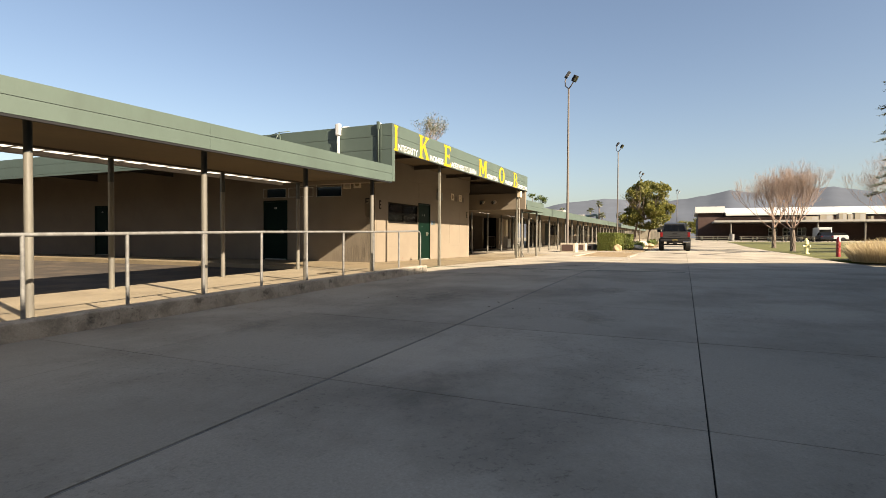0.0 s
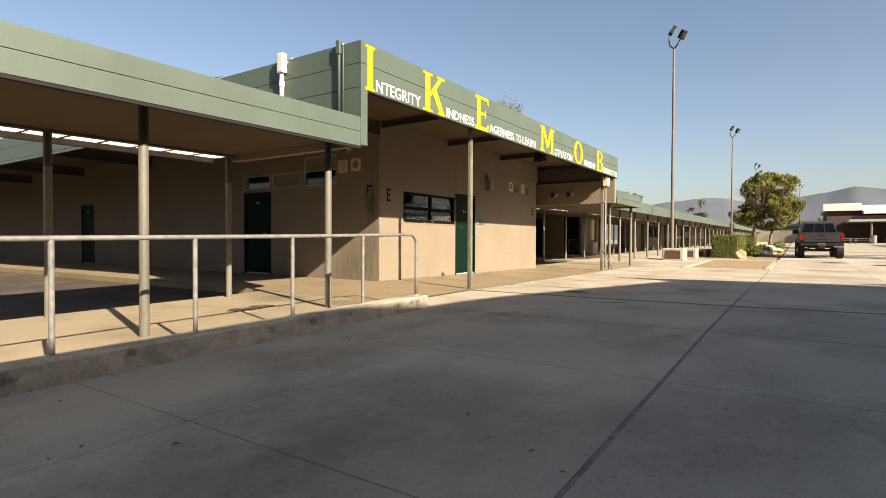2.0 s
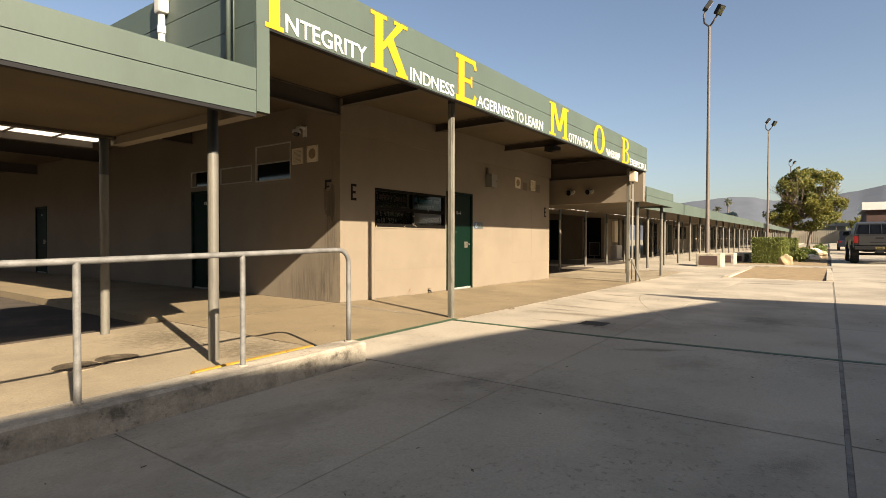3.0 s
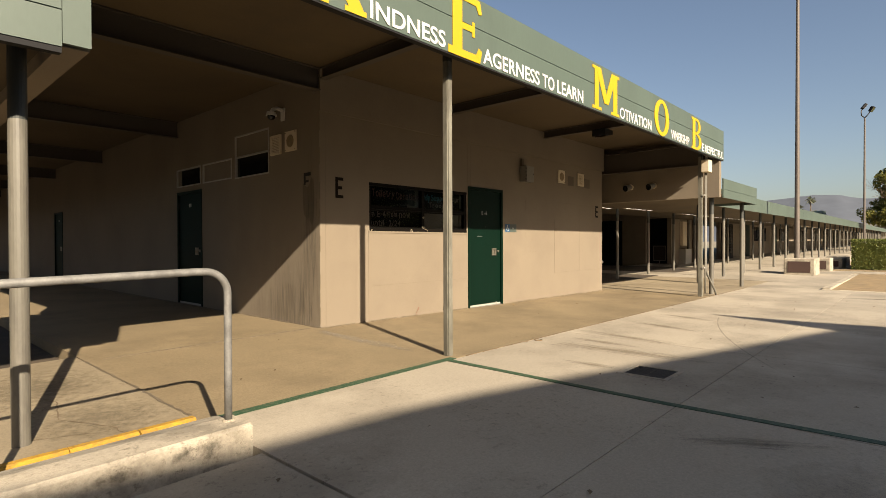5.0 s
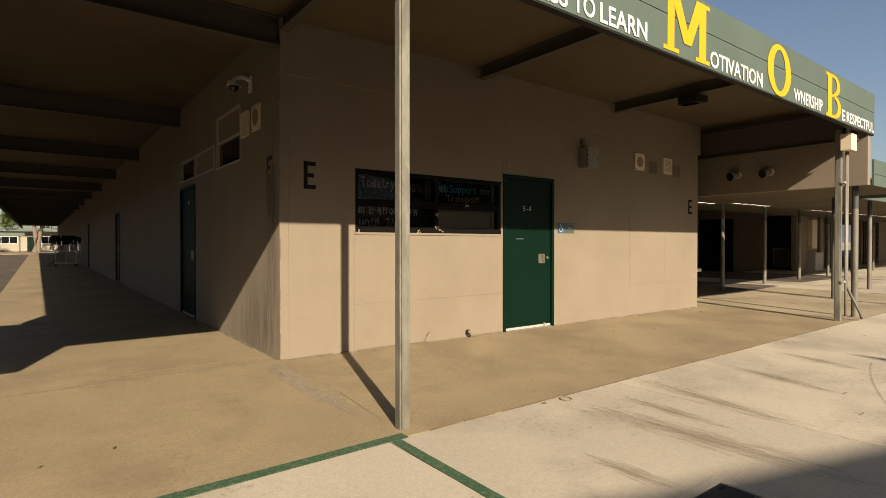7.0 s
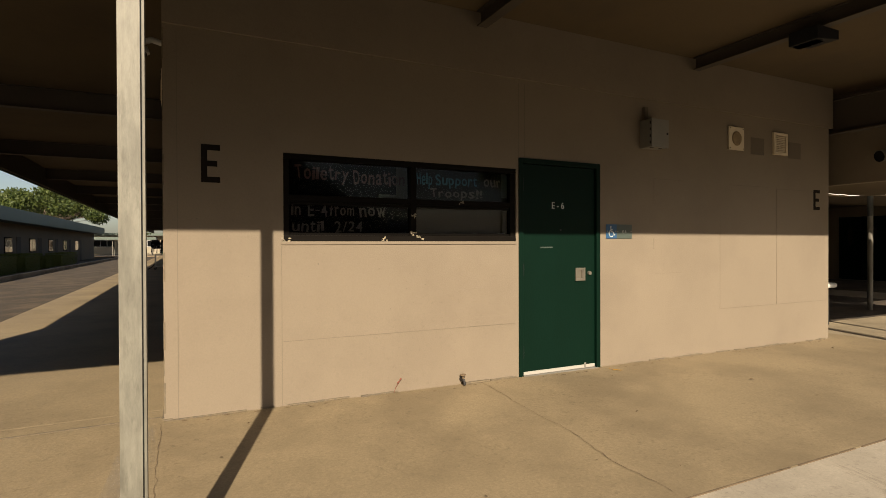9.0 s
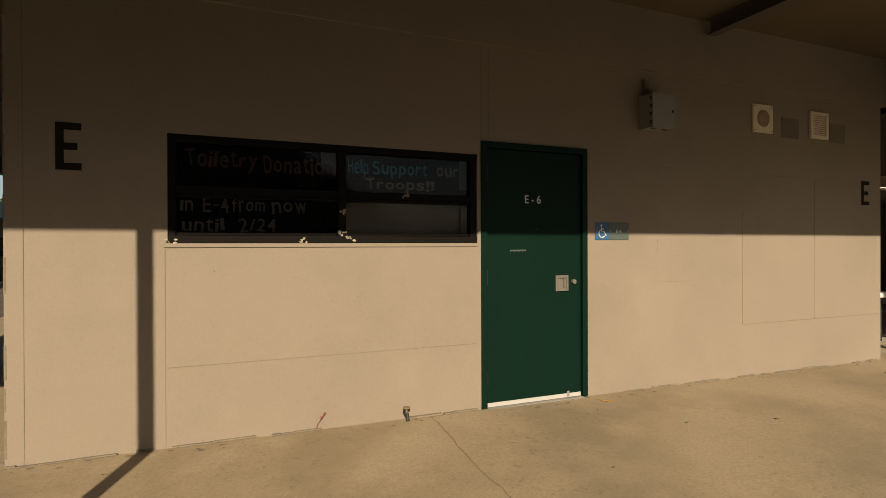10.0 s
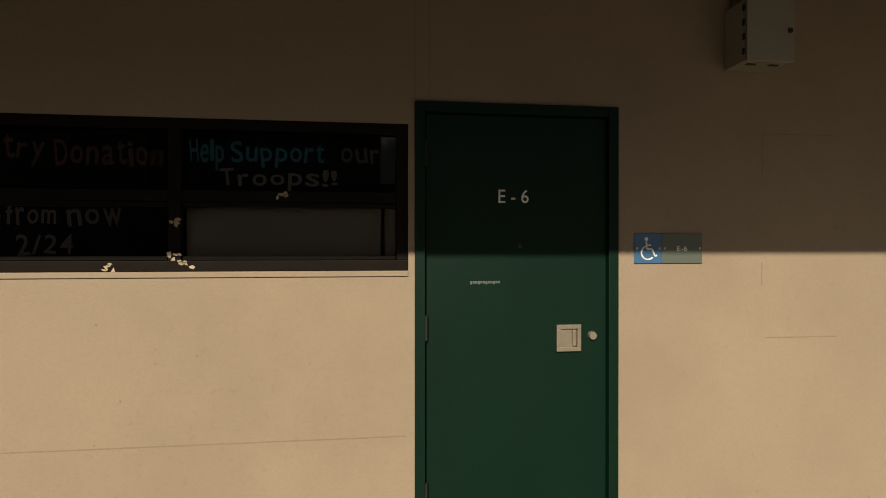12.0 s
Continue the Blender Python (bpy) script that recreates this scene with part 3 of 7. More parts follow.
# dirt washed down the side face by the corner
for k, (y0, y1, z0, z1) in enumerate(((-0.0, 0.55, -0.3, 1.7), (0.1, 1.3, -0.35, 1.1), (0.0, 1.9, -0.3, 0.55), (0.0, 0.35, 0.5, 2.5))):
    bm = bmesh.new()
    x = -0.004 - 0.0006 * k
    bm.faces.new([bm.verts.new(c) for c in ((x, y0, z0), (x, y0, z1), (x, y1, z1), (x, y1, z0))])
    part("dirt", bm, "wall_dirt", wall_front, "grey dirt washed down the side face")

# west wall with its openings, made along x and turned
WDOORS = [(-4.58, -3.52), (-13.85, -12.9), (-24.9, -23.9)]
WWINS = [(-2.3, -1.26, 2.14, 2.81), (-3.48, -2.42, 2.16, 2.49), (-4.6, -3.57, 2.16, 2.49)]
bm = bmesh.new()
wall_with(bm, -73, -0.201, -0.3, 3.389, 0, 0.2, [(a, b, -0.1, 2.07) for a, b in WDOORS] + WWINS)
bm.transform(WEST)
setting(part("wall_west", bm, "stucco"), "tan stucco side wall in the shade")
setting(one_box("wall_east", "stucco", 7.94, 8.14, 0.2, 73, -0.3, 3.389), "tan stucco end wall")
setting(one_box("wall_inner", "stucco", 0.2, 7.94, 3.0, 3.1, -0.3, 3.389), "plain inner room wall")
setting(one_box("wall_back", "stucco", 0.2, 8.14, 73, 73.2, -0.3, 3.389), "plain rear wall")
setting(one_box("room_floor", "walkway", 0.2, 7.94, 0.2, 73, -0.25, -0.03), "plain room floor")
# joints and old outlines on the front wall
bm = bmesh.new()
for x0, x1, z0, z1 in ((3.028, 3.034, 2.1, 2.8), (3.098, 3.104, 2.1, 2.8), (0.83, 2.99, 0.498, 0.502), (0.818, 0.822, 0.0, 1.25), (0.09, 0.094, -0.02, 2.8),
                       (4.82, 4.824, 1.75, 1.98), (4.82, 5.25, 1.978, 1.982), (4.84, 5.25, 0.928, 0.931), (4.82, 4.823, 1.2, 1.32),
                       (5.912, 5.915, 0.48, 1.6), (6.995, 7.001, 0.48, 1.96), (6.08, 6.82, 1.968, 1.973), (5.912, 8.1, 0.475, 0.48), (7.0, 7.82, 1.956, 1.961)):
    box(bm, x0, x1, -0.0022, 0.01, z0, z1)
part("wall_joint", bm, "wall_seam", wall_front, "fine dirt-darkened panel joints")
for x in (6.48, 7.24):
    one_box("paint_patch", "ghost", x, x + 0.26, -0.0025, 0.01, 2.37, 2.58, wall_front, "square of older darker paint")
for x0, x1, z0, z1, word in ((0.25, 0.38, 1.72, 2.0, "E"), (7.79, 7.93, 1.71, 1.98, "E")):
    bm = bmesh.new()
    w, t = x1 - x0, 0.042
    box(bm, x0, x0 + t, -0.004, 0.005, z0, z1)
    for z in (z0, (z0 + z1) / 2 - t / 2, z1 - t):
        box(bm, x0 + t, x1 - (0.02 if z0 < z < z1 - t - 0.01 else 0), -0.004, 0.005, z, z + t)
    part("wall_letter", bm, "letter_dark", wall_front, "dark brown painted block letter")

# window
window = setting(new("window_1"), "bronze framed four-pane window papered black inside")
x0, x1, z0, z1 = WIN
mx, mz = 1.94, 1.63
bm = bmesh.new()
for b in ((x0, x1, z0, z0 + 0.05), (x0, x1, z1 - 0.045, z1), (x0, x0 + 0.045, z0 + 0.05, z1 - 0.045), (x1 - 0.055, x1, z0 + 0.05, z1 - 0.045),
          (mx - 0.025, mx + 0.03, z0 + 0.05, z1 - 0.045), (x0 + 0.045, mx - 0.025, mz - 0.025, mz + 0.025), (mx + 0.03, x1 - 0.055, mz - 0.025, mz + 0.025)):
    box(bm, b[0], b[1], 0.0 if b[0] == x0 and b[1] == x1 else 0.012, 0.09, b[2], b[3], 0.004)
part("window_frame", bm, "window_frame", window)
bm = bmesh.new()
for b in ((x0 + 0.05, mx - 0.03, z0 + 0.052, z0 + 0.07), (mx + 0.035, x1 - 0.06, z0 + 0.052, z0 + 0.07), (x0 + 0.05, mx - 0.03, mz - 0.05, mz - 0.028), (mx + 0.035, x1 - 0.06, mz - 0.048, mz - 0.028)):
    box(bm, b[0], b[1], 0.02, 0.06, b[2], b[3], 0.003)
part("sash_rail", bm, "window_frame", window)
one_box("window_sill", "stucco", x0 - 0.02, x1 - 0.002, -0.009, -0.001, z0 - 0.026, z0 - 0.002, window, "narrow tan sill strip", 0.003)
bm = bmesh.new()
random.seed(4)
for x, z in ((x0 + 0.02, z0 + 0.02), (1.68, z0 + 0.02), (mx, z0 + 0.07), (mx + 0.06, z0 + 0.035), (mx, mz - 0.12), (2.42, mz + 0.005)):
    for k in range(5):
        a, b = x + random.uniform(-0.03, 0.03), z + random.uniform(-0.018, 0.018)
        pts = [(a + random.uniform(0.004, 0.018) * math.cos(q), b + random.uniform(0.004, 0.014) * math.sin(q)) for q in (0, 1.3, 2.6, 3.9, 5.2)]
        bm.faces.new([bm.verts.new((p[0], -0.0015 if z < z0 + 0.05 else 0.0105, p[1])) for p in pts][::-1])
part("peeled_patch", bm, "peeled", window, "flaked bare patches on the frame")
for a, b, c, d in ((x0 + 0.045, mx - 0.025, mz + 0.02, z1 - 0.045), (mx + 0.03, x1 - 0.055, mz + 0.02, z1 - 0.045), (x0 + 0.045, mx - 0.025, z0 + 0.05, mz - 0.02), (mx + 0.03, x1 - 0.055, z0 + 0.05, mz - 0.02)):
    pane = one_box("pane", "glass", a, b, 0.045, 0.049, c, d, window)
    pane.visible_shadow = False
poster = tagged(new("poster"), "black paper posters with chalk lettering taped behind glass", "poster")
YP = 0.06
one_box("sheet", "paper", x0 + 0.05, mx - 0.14, YP, YP + 0.002, mz + 0.06, z1 - 0.05, poster)
one_box("sheet", "paper", mx + 0.035, x1 - 0.13, YP, YP + 0.002, mz + 0.06, z1 - 0.05, poster)
one_box("sheet", "paper", x0 + 0.05, mx - 0.03, YP, YP + 0.002, z0 + 0.055, mz - 0.03, poster)
one_box("sheet", "paper", x0 + 0.05, mx - 0.3, YP + 0.003, YP + 0.005, mz - 0.02, mz + 0.07, poster)
one_box("sheet", "paper", mx + 0.035, x1 - 0.06, YP + 0.003, YP + 0.005, mz + 0.02, mz + 0.07, poster)
yl = YP - 0.001
for k, (word, a, b, c, d, mat) in enumerate((("Toiletry", 0.93, 1.38, 1.79, 1.9, "chalk_red"), ("Donation", 1.41, 1.885, 1.765, 1.89, "chalk_red"),
                                             ("Help", 1.99, 2.15, 1.79, 1.905, "chalk_blue"), ("Support", 2.17, 2.61, 1.795, 1.89, "chalk_blue"),
                                             ("our", 2.675, 2.87, 1.8, 1.9, "chalk"), ("Troops!!", 2.12, 2.67, 1.685, 1.765, "chalk"),
                                             ("in", 0.9, 0.985, 1.49, 1.6, "chalk"), ("E-4", 1.03, 1.2, 1.49, 1.595, "chalk"), ("from", 1.21, 1.43, 1.495, 1.6, "chalk"),
                                             ("now", 1.46, 1.71, 1.495, 1.6, "chalk"), ("until", 0.905, 1.17, 1.365, 1.455, "chalk"), ("2/24", 1.25, 1.5, 1.36, 1.455, "chalk"))):
    scrawl(word, a, b, c, d, yl, mat, poster, 40 + k, 0.012)
blind = thing("window_blind", "drawn grey-brown roller blind behind the lower pane", "blind")
one_box("fabric", "blind", mx + 0.035, x1 - 0.13, 0.075, 0.078, z0 + 0.05, mz - 0.01, blind)
one_box("side_slat", "blind", x1 - 0.11, x1 - 0.058, 0.07, 0.074, z0 + 0.05, mz - 0.01, blind)
one_box("notice", "sign_grey", x1 - 0.128, x1 - 0.058, 0.068, 0.07, mz + 0.06, z1 - 0.06, blind, "pale sheet of paper")


def door(name, x0, x1, z0, z1, label, turn=None, number="", details=True):
    """A steel door in its frame, facing -y; turn swings it to another wall."""
    d = setting(new(name), label)
    f = 0.05
    bm = bmesh.new()
    for b in ((x0, x0 + f, z0, z1), (x1 - f, x1, z0, z1), (x0 + f, x1 - f, z1 - f, z1)):
        box(bm, b[0], b[1], -0.012, 0.12, b[2], b[3], 0.004)
    part("door_frame", bm, "door", d)
    leaf = one_box("leaf", "door", x0 + f + 0.004, x1 - f - 0.004, 0.018, 0.06, z0 + 0.012, z1 - f - 0.004, d, "", 0.003)
    one_box("stop", "black", x0 + f + 0.001, x1 - f - 0.001, 0.061, 0.1, z0 + 0.01, z1 - f - 0.001, d)
    sweep = one_box("door_sweep", "box_grey", x0 + f + 0.01, x1 - f - 0.01, 0.008, 0.017, z0 + 0.012, z0 + 0.045, leaf, "pale scuffed door sweep", 0.002)
    for z in (z0 + 0.24, z0 + 1.04, z1 - 0.25):
        bm = bmesh.new()
        rod(bm, (x0 + f + 0.002, 0.004, z - 0.06), (x0 + f + 0.002, 0.004, z + 0.06), 0.011, seg=10)
        for q in (-0.03, 0.0, 0.03):
            rod(bm, (x0 + f + 0.002, 0.004, z + q - 0.003), (x0 + f + 0.002, 0.004, z + q + 0.003), 0.0125, seg=10)
        part("hinge", bm, "trim_black", d)
    px = x1 - f - 0.262
    bm = bmesh.new()
    cz = z0 + 0.978
    for b in ((px, px + 0.125, cz - 0.066, cz - 0.045), (px, px + 0.125, cz + 0.045, cz + 0.066), (px, px + 0.02, cz - 0.045, cz + 0.045), (px + 0.105, px + 0.125, cz - 0.045, cz + 0.045)):
        box(bm, b[0], b[1], 0.003, 0.0175, b[2], b[3], 0.002)
    handle = part("handle", bm, "steel", leaf, "square stainless pull plate")
    one_box("recess", "steel", px + 0.02, px + 0.105, 0.0165, 0.0178, cz - 0.045, cz + 0.045, handle, "shadowed hand recess")
    one_box("grip", "steel", px + 0.082, px + 0.1, 0.0, 0.0155, cz - 0.04, cz + 0.04, handle, "", 0.004)
    bm = bmesh.new()
    rod(bm, (px + 0.185, 0.018, cz + 0.01), (px + 0.185, 0.0, cz + 0.01), 0.022, 0.019, 20)
    part("lock_cylinder", bm, "steel", leaf, smooth=False)
    if details:
        one_box("sweep_bracket", "box_tan", x1 - f - 0.155, x1 - f - 0.13, 0.002, 0.0075, z0 + 0.02, z0 + 0.066, sweep, "bent pale bracket", 0.002)
        one_box("threshold", "box_tan", x0 + f + 0.002, x1 - f - 0.002, -0.03, 0.017, z0 - 0.006, z0 + 0.009, d, "worn metal threshold", 0.003)
        bm = bmesh.new()
        rod(bm, ((x0 + x1) / 2 + 0.012, 0.018, z0 + 1.43), ((x0 + x1) / 2 + 0.012, 0.012, z0 + 1.43), 0.01, seg=14)
        part("peephole", bm, "drain_iron", leaf)
        bm = bmesh.new()
        for k in range(12):
            box(bm, x0 + 0.27 + k * 0.0125, x0 + 0.28 + k * 0.0125, 0.0155, 0.0176, z0 + 1.25 - 0.004 * (k % 3 == 0), z0 + 1.262)
        part("label_strip", bm, "sign_grey", leaf, "worn pale label strip")
        written(number, x0 + 0.41, x0 + 0.56, z0 + 1.642, z0 + 1.707, 0.0175, "white", leaf, "door_number")
    else:
        for k in (0, 1):
            one_box("number_bar", "white", (x0 + x1) / 2 - 0.05 + 0.06 * k, (x0 + x1) / 2 - 0.02 + 0.06 * k, 0.014, 0.0176, z0 + 1.78, z0 + 1.84, leaf)
    if turn:
        d.matrix_world = turn
    return d


door("door_1", 3.03, 4.042, -0.03, 2.09, "dark green steel classroom door in its frame, shut", number="E - 6")
for k, (a, b) in enumerate(WDOORS):
    door("door_%d" % (k + 2), a, b, 0.0, 2.07, "dark green steel door in the shaded wall, shut", WEST, details=False)
# high windows in the west wall
for k, (a, b, c, d) in enumerate(WWINS):
    w = setting(new("window_%d" % (k + 2)), "high steel framed window with dark panes")
    bm = bmesh.new()
    for q in ((a, b, c, c + 0.02), (a, b, d - 0.02, d), (a, a + 0.02, c + 0.02, d - 0.02), (b - 0.02, b, c + 0.02, d - 0.02)):
        box(bm, q[0], q[1], -0.006, 0.08, q[2], q[3])
    if k == 0:
        box(bm, a + 0.02, b - 0.02, -0.004, 0.06, (c + d) / 2 - 0.01, (c + d) / 2 + 0.01)
    part("window_frame", bm, "box_grey", w, "pale aluminium frame")
    if k == 0:
        one_box("panel", "stucco", a + 0.02, b - 0.02, 0.02, 0.026, (c + d) / 2 + 0.01, d - 0.02, w, "pane painted over tan")
        one_box("pane", "dark_glass", a + 0.02, b - 0.02, 0.03, 0.036, c + 0.02, (c + d) / 2 - 0.01, w)
    elif k == 1:
        one_box("panel", "stucco", a + 0.02, b - 0.02, 0.02, 0.026, c + 0.02, d - 0.02, w, "pane painted over tan")
    else:
        one_box("panel", "stucco", a + 0.02, a + 0.16, 0.02, 0.026, c + 0.02, d - 0.02, w, "pane painted over tan")
        one_box("pane", "dark_glass", a + 0.16, b - 0.02, 0.03, 0.036, c + 0.02, d - 0.02, w)
    w.matrix_world = WEST

# ---- canopies ----
FY = -2.53
FX0, FX1 = -3.34, 8.82
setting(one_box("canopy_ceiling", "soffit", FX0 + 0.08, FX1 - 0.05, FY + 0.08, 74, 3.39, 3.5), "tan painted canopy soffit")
fascia = setting(new("fascia_front"), "sage green metal fascia with painted lettering")
one_box("backing", "beam", FX0 + 0.05, FX1 - 0.03, FY + 0.03, FY + 0.075, 2.93, 3.52, fascia)
one_box("panel", "sage", FX0, FX1, FY, FY + 0.028, 2.91, 3.252, fascia)
one_box("panel", "sage", FX0, FX1, FY, FY + 0.028, 3.26, 3.55, fascia)
one_box("drip_gap_strip", "trim_black", FX0 + 0.14, FX1, FY + 0.004, FY + 0.07, 2.895, 2.909, fascia)
one_box("corner_panel", "sage", FX0, FX0 + 0.13, FY - 0.003, FY + 0.028, 2.16, 2.909, fascia)
fascia_west = setting(new("fascia_west"), "sage green metal side fascia, weathered")
one_box("backing", "beam", FX0 + 0.03, FX0 + 0.075, FY + 0.08, 74, 2.9, 3.52, fascia_west)
for z0, z1, y1 in ((3.264, 3.555, 74), (2.94, 3.256, 74), (2.302, 2.932, 0.95)):
    one_box("panel", "sage", FX0, FX0 + 0.028, FY + 0.03, y1, z0, z1, fascia_west)
one_box("panel", "sage", FX0, FX0 + 0.028, 0.96, 74, 2.86, 2.932, fascia_west)
one_box("lining", "stucco", FX0 - 0.004, FX0 + 0.128, FY + 0.03, 0.3, 2.15, 2.3, fascia_west, "tan boarded inner face of the side fascia")
one_box("roof_edge", "soffit", FX0 + 0.1, FX1, FY + 0.1, 73.9, 3.505, 3.53)
bpy.data.objects["roof_edge"]["kind"] = "structure"
# big yellow letters, drawn by their strokes in a unit box (0 to 1 wide, 0 to 1 high)


def letter(name, polys, x0, x1, z0, z1):
    bm = bmesh.new()
    for k, poly in enumerate(polys):
        prism(bm, [(x0 + u * (x1 - x0), z0 + v * (z1 - z0)) for u, v in poly], FY - 0.006 - 0.00015 * k, FY - 0.004)
    return part(name, bm, "yellow", fascia, "tall yellow painted slab-serif letter")


def bar(u0, u1, v0, v1):
    return [(u0, v0), (u1, v0), (u1, v1), (u0, v1)]


def ring(cx, cv, ru, rv, tu, tv, a0=0, a1=360, n=28):
    out = []
    for k in range(n):
        a, b = radians(a0 + (a1 - a0) * k / n), radians(a0 + (a1 - a0) * (k + 1) / n)
        out.append([(cx + ru * math.cos(a), cv + rv * math.sin(a)), (cx + ru * math.cos(b), cv + rv * math.sin(b)),
                    (cx + (ru - tu) * math.cos(b), cv + (rv - tv) * math.sin(b)), (cx + (ru - tu) * math.cos(a), cv + (rv - tv) * math.sin(a))])
    return out


S = 0.07
letter("letter_i", [bar(0.2, 0.8, S, 1 - S), bar(0, 1, 0, S), bar(0, 1, 1 - S, 1)], -3.255, -3.06, 2.915, 3.53)
letter("letter_k", [bar(0.1, 0.32, S, 1 - S), bar(0, 0.42, 0, S), bar(0, 0.42, 1 - S, 1), [(0.32, 0.38), (0.32, 0.52), (0.68, 0.93), (0.86, 0.93)],
                    bar(0.6, 0.98, 0.93, 1), [(0.42, 0.5), (0.58, 0.66), (0.96, S), (0.72, S)], bar(0.66, 1, 0, S)], -1.93, -1.3, 2.915, 3.53)
letter("letter_e", [bar(0.12, 0.4, 0.12, 0.9), bar(0, 0.94, 0, 0.12), bar(0, 0.94, 0.9, 1), bar(0.4, 0.7, 0.45, 0.55), bar(0.7, 0.78, 0.38, 0.62),
                    [(0.94, 0), (1.0, 0.2), (0.9, 0.24), (0.82, 0.12)], [(0.82, 0.9), (0.9, 0.78), (1.0, 0.8), (0.94, 1)]], -0.31, 0.2, 2.91, 3.53)
letter("letter_m", [bar(0.08, 0.22, S, 1 - S), bar(0.76, 0.92, S, 1 - S), bar(0, 0.32, 0, S), bar(0.68, 1, 0, S), bar(0, 0.22, 1 - S, 1), bar(0.78, 1, 1 - S, 1),
                    [(0.12, 1.0), (0.3, 1.0), (0.58, 0.2), (0.42, 0.2)], [(0.42, 0.2), (0.58, 0.2), (0.88, 1.0), (0.7, 1.0)]], 2.6, 3.44, 2.93, 3.51)
letter("letter_o", ring(0.5, 0.5, 0.5, 0.5, 0.24, 0.1), 4.79, 5.46, 2.91, 3.52)
letter("letter_b", [bar(0.1, 0.38, S, 1 - S), bar(0, 0.55, 0, S), bar(0, 0.5, 1 - S, 1), bar(0.38, 0.5, 0.48, 0.55)] + ring(0.5, 0.755, 0.42, 0.245, 0.22, 0.075, -90, 90, 14)
       + ring(0.52, 0.26, 0.48, 0.26, 0.24, 0.075, -90, 90, 14), 6.66, 7.24, 2.91, 3.51)
for word, x0, x1, h in (("NTEGRITY", -3.04, -1.99, 0.17), ("INDNESS", -1.26, -0.35, 0.155), ("AGERNESS TO LEARN", 0.22, 2.34, 0.16),
                        ("OTIVATION", 3.46, 4.66, 0.165), ("WNERSHIP", 5.56, 6.52, 0.16), ("E RESPECTFUL", 7.29, 8.76, 0.155)):
    words(word, x0, x1, 2.93, 2.93 + h, FY - 0.004, "white", fascia, "white_word", bold=0.016)
for x in (0.03, 2.6, 5.44):
    bm = bmesh.new()
    box(bm, x - 0.05, x + 0.05, FY + 0.08, -0.052, 3.245, 3.257)
    box(bm, x - 0.012, x + 0.012, FY + 0.08, -0.052, 3.257, 3.389)
    box(bm, x - 0.05, x + 0.05, FY + 0.08, -0.052, 3.377, 3.389)
    tagged(part("canopy_beam", bm, "beam"), "brown painted steel beam under the canopy", "beam", "canopy beams", "structure")
bm = bmesh.new()
for z0, z1, w in ((2.78, 2.796, 0.07), (2.796, 3.234, 0.01), (3.234, 3.25, 0.07)):
    box(bm, 8.32 - w, 8.32 + w, FY + 0.08, 0.19, z0, z1)
tagged(part("canopy_beam", bm, "beam"), "deep brown steel beam over the passage mouth", "beam", "canopy beams", "structure")
for k in range(16):
    y = 0.02 + 4.55 * k
    bm = bmesh.new()
    box(bm, FX0 + 0.08, -0.001, y - 0.06, y + 0.06, 3.1, 3.114)
    box(bm, FX0 + 0.08, -0.001, y - 0.012, y + 0.012, 3.114, 3.389)
    box(bm, FX0 + 0.08, -0.001, y - 0.06, y + 0.06, 3.375, 3.389)
    tagged(part("canopy_beam", bm, "beam"), "brown painted steel beam under the canopy", "beam", "canopy beams", "structure")


def low_z(x):
    """Slight fall of the ramp canopy towards its far end."""
    return 0.0098 * (x + 3.4)


def tilted(bm, fall):
    for v in bm.verts:
        v.co.z += fall(v.co.x)
    return bm


bm = bmesh.new()
box(bm, -24, FX0 - 0.003, FY + 0.06, 0.28, 2.24, 2.262)
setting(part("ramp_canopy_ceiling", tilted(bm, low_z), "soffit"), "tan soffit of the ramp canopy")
fascia_ramp = setting(new("fascia_ramp"), "sage green metal fascia of the ramp canopy")
for xa, xb in ((-24, -16.6), (-16.595, -8.765), (-8.76, FX0 - 0.003)):
    for z0, z1 in ((2.14, 2.33), (2.337, 2.525)):
        bm = bmesh.new()
        box(bm, xa, xb, FY, FY + 0.03, z0, z1)
        part("panel", tilted(bm, low_z), "sage", fascia_ramp)
bm = bmesh.new()
box(bm, -24, FX0 - 0.003, FY + 0.031, FY + 0.058, 2.15, 2.5)
part("backing", tilted(bm, low_z), "trim_black", fascia_ramp)
bm = bmesh.new()
box(bm, -24, FX0 + 0.1, 0.16, 0.28, 2.21, 2.239)
tagged(part("canopy_beam", tilted(bm, low_z), "beam"), "brown steel beam at the back of the ramp canopy", "beam", kind="structure")
# black strip that paints the shadow gap below the ramp fascia
bm = bmesh.new()
box(bm, -24, FX0 - 0.003, FY + 0.006, FY + 0.06, 2.108, 2.138)
part("drip_gap_strip", tilted(bm, low_z), "trim_black", fascia_ramp, "black strip for the shaded gap under the fascia")
# bright strip of fibreglass between bars, along the back edge
strip = setting(new("skylight_strip"), "white translucent fibreglass strip between bars")


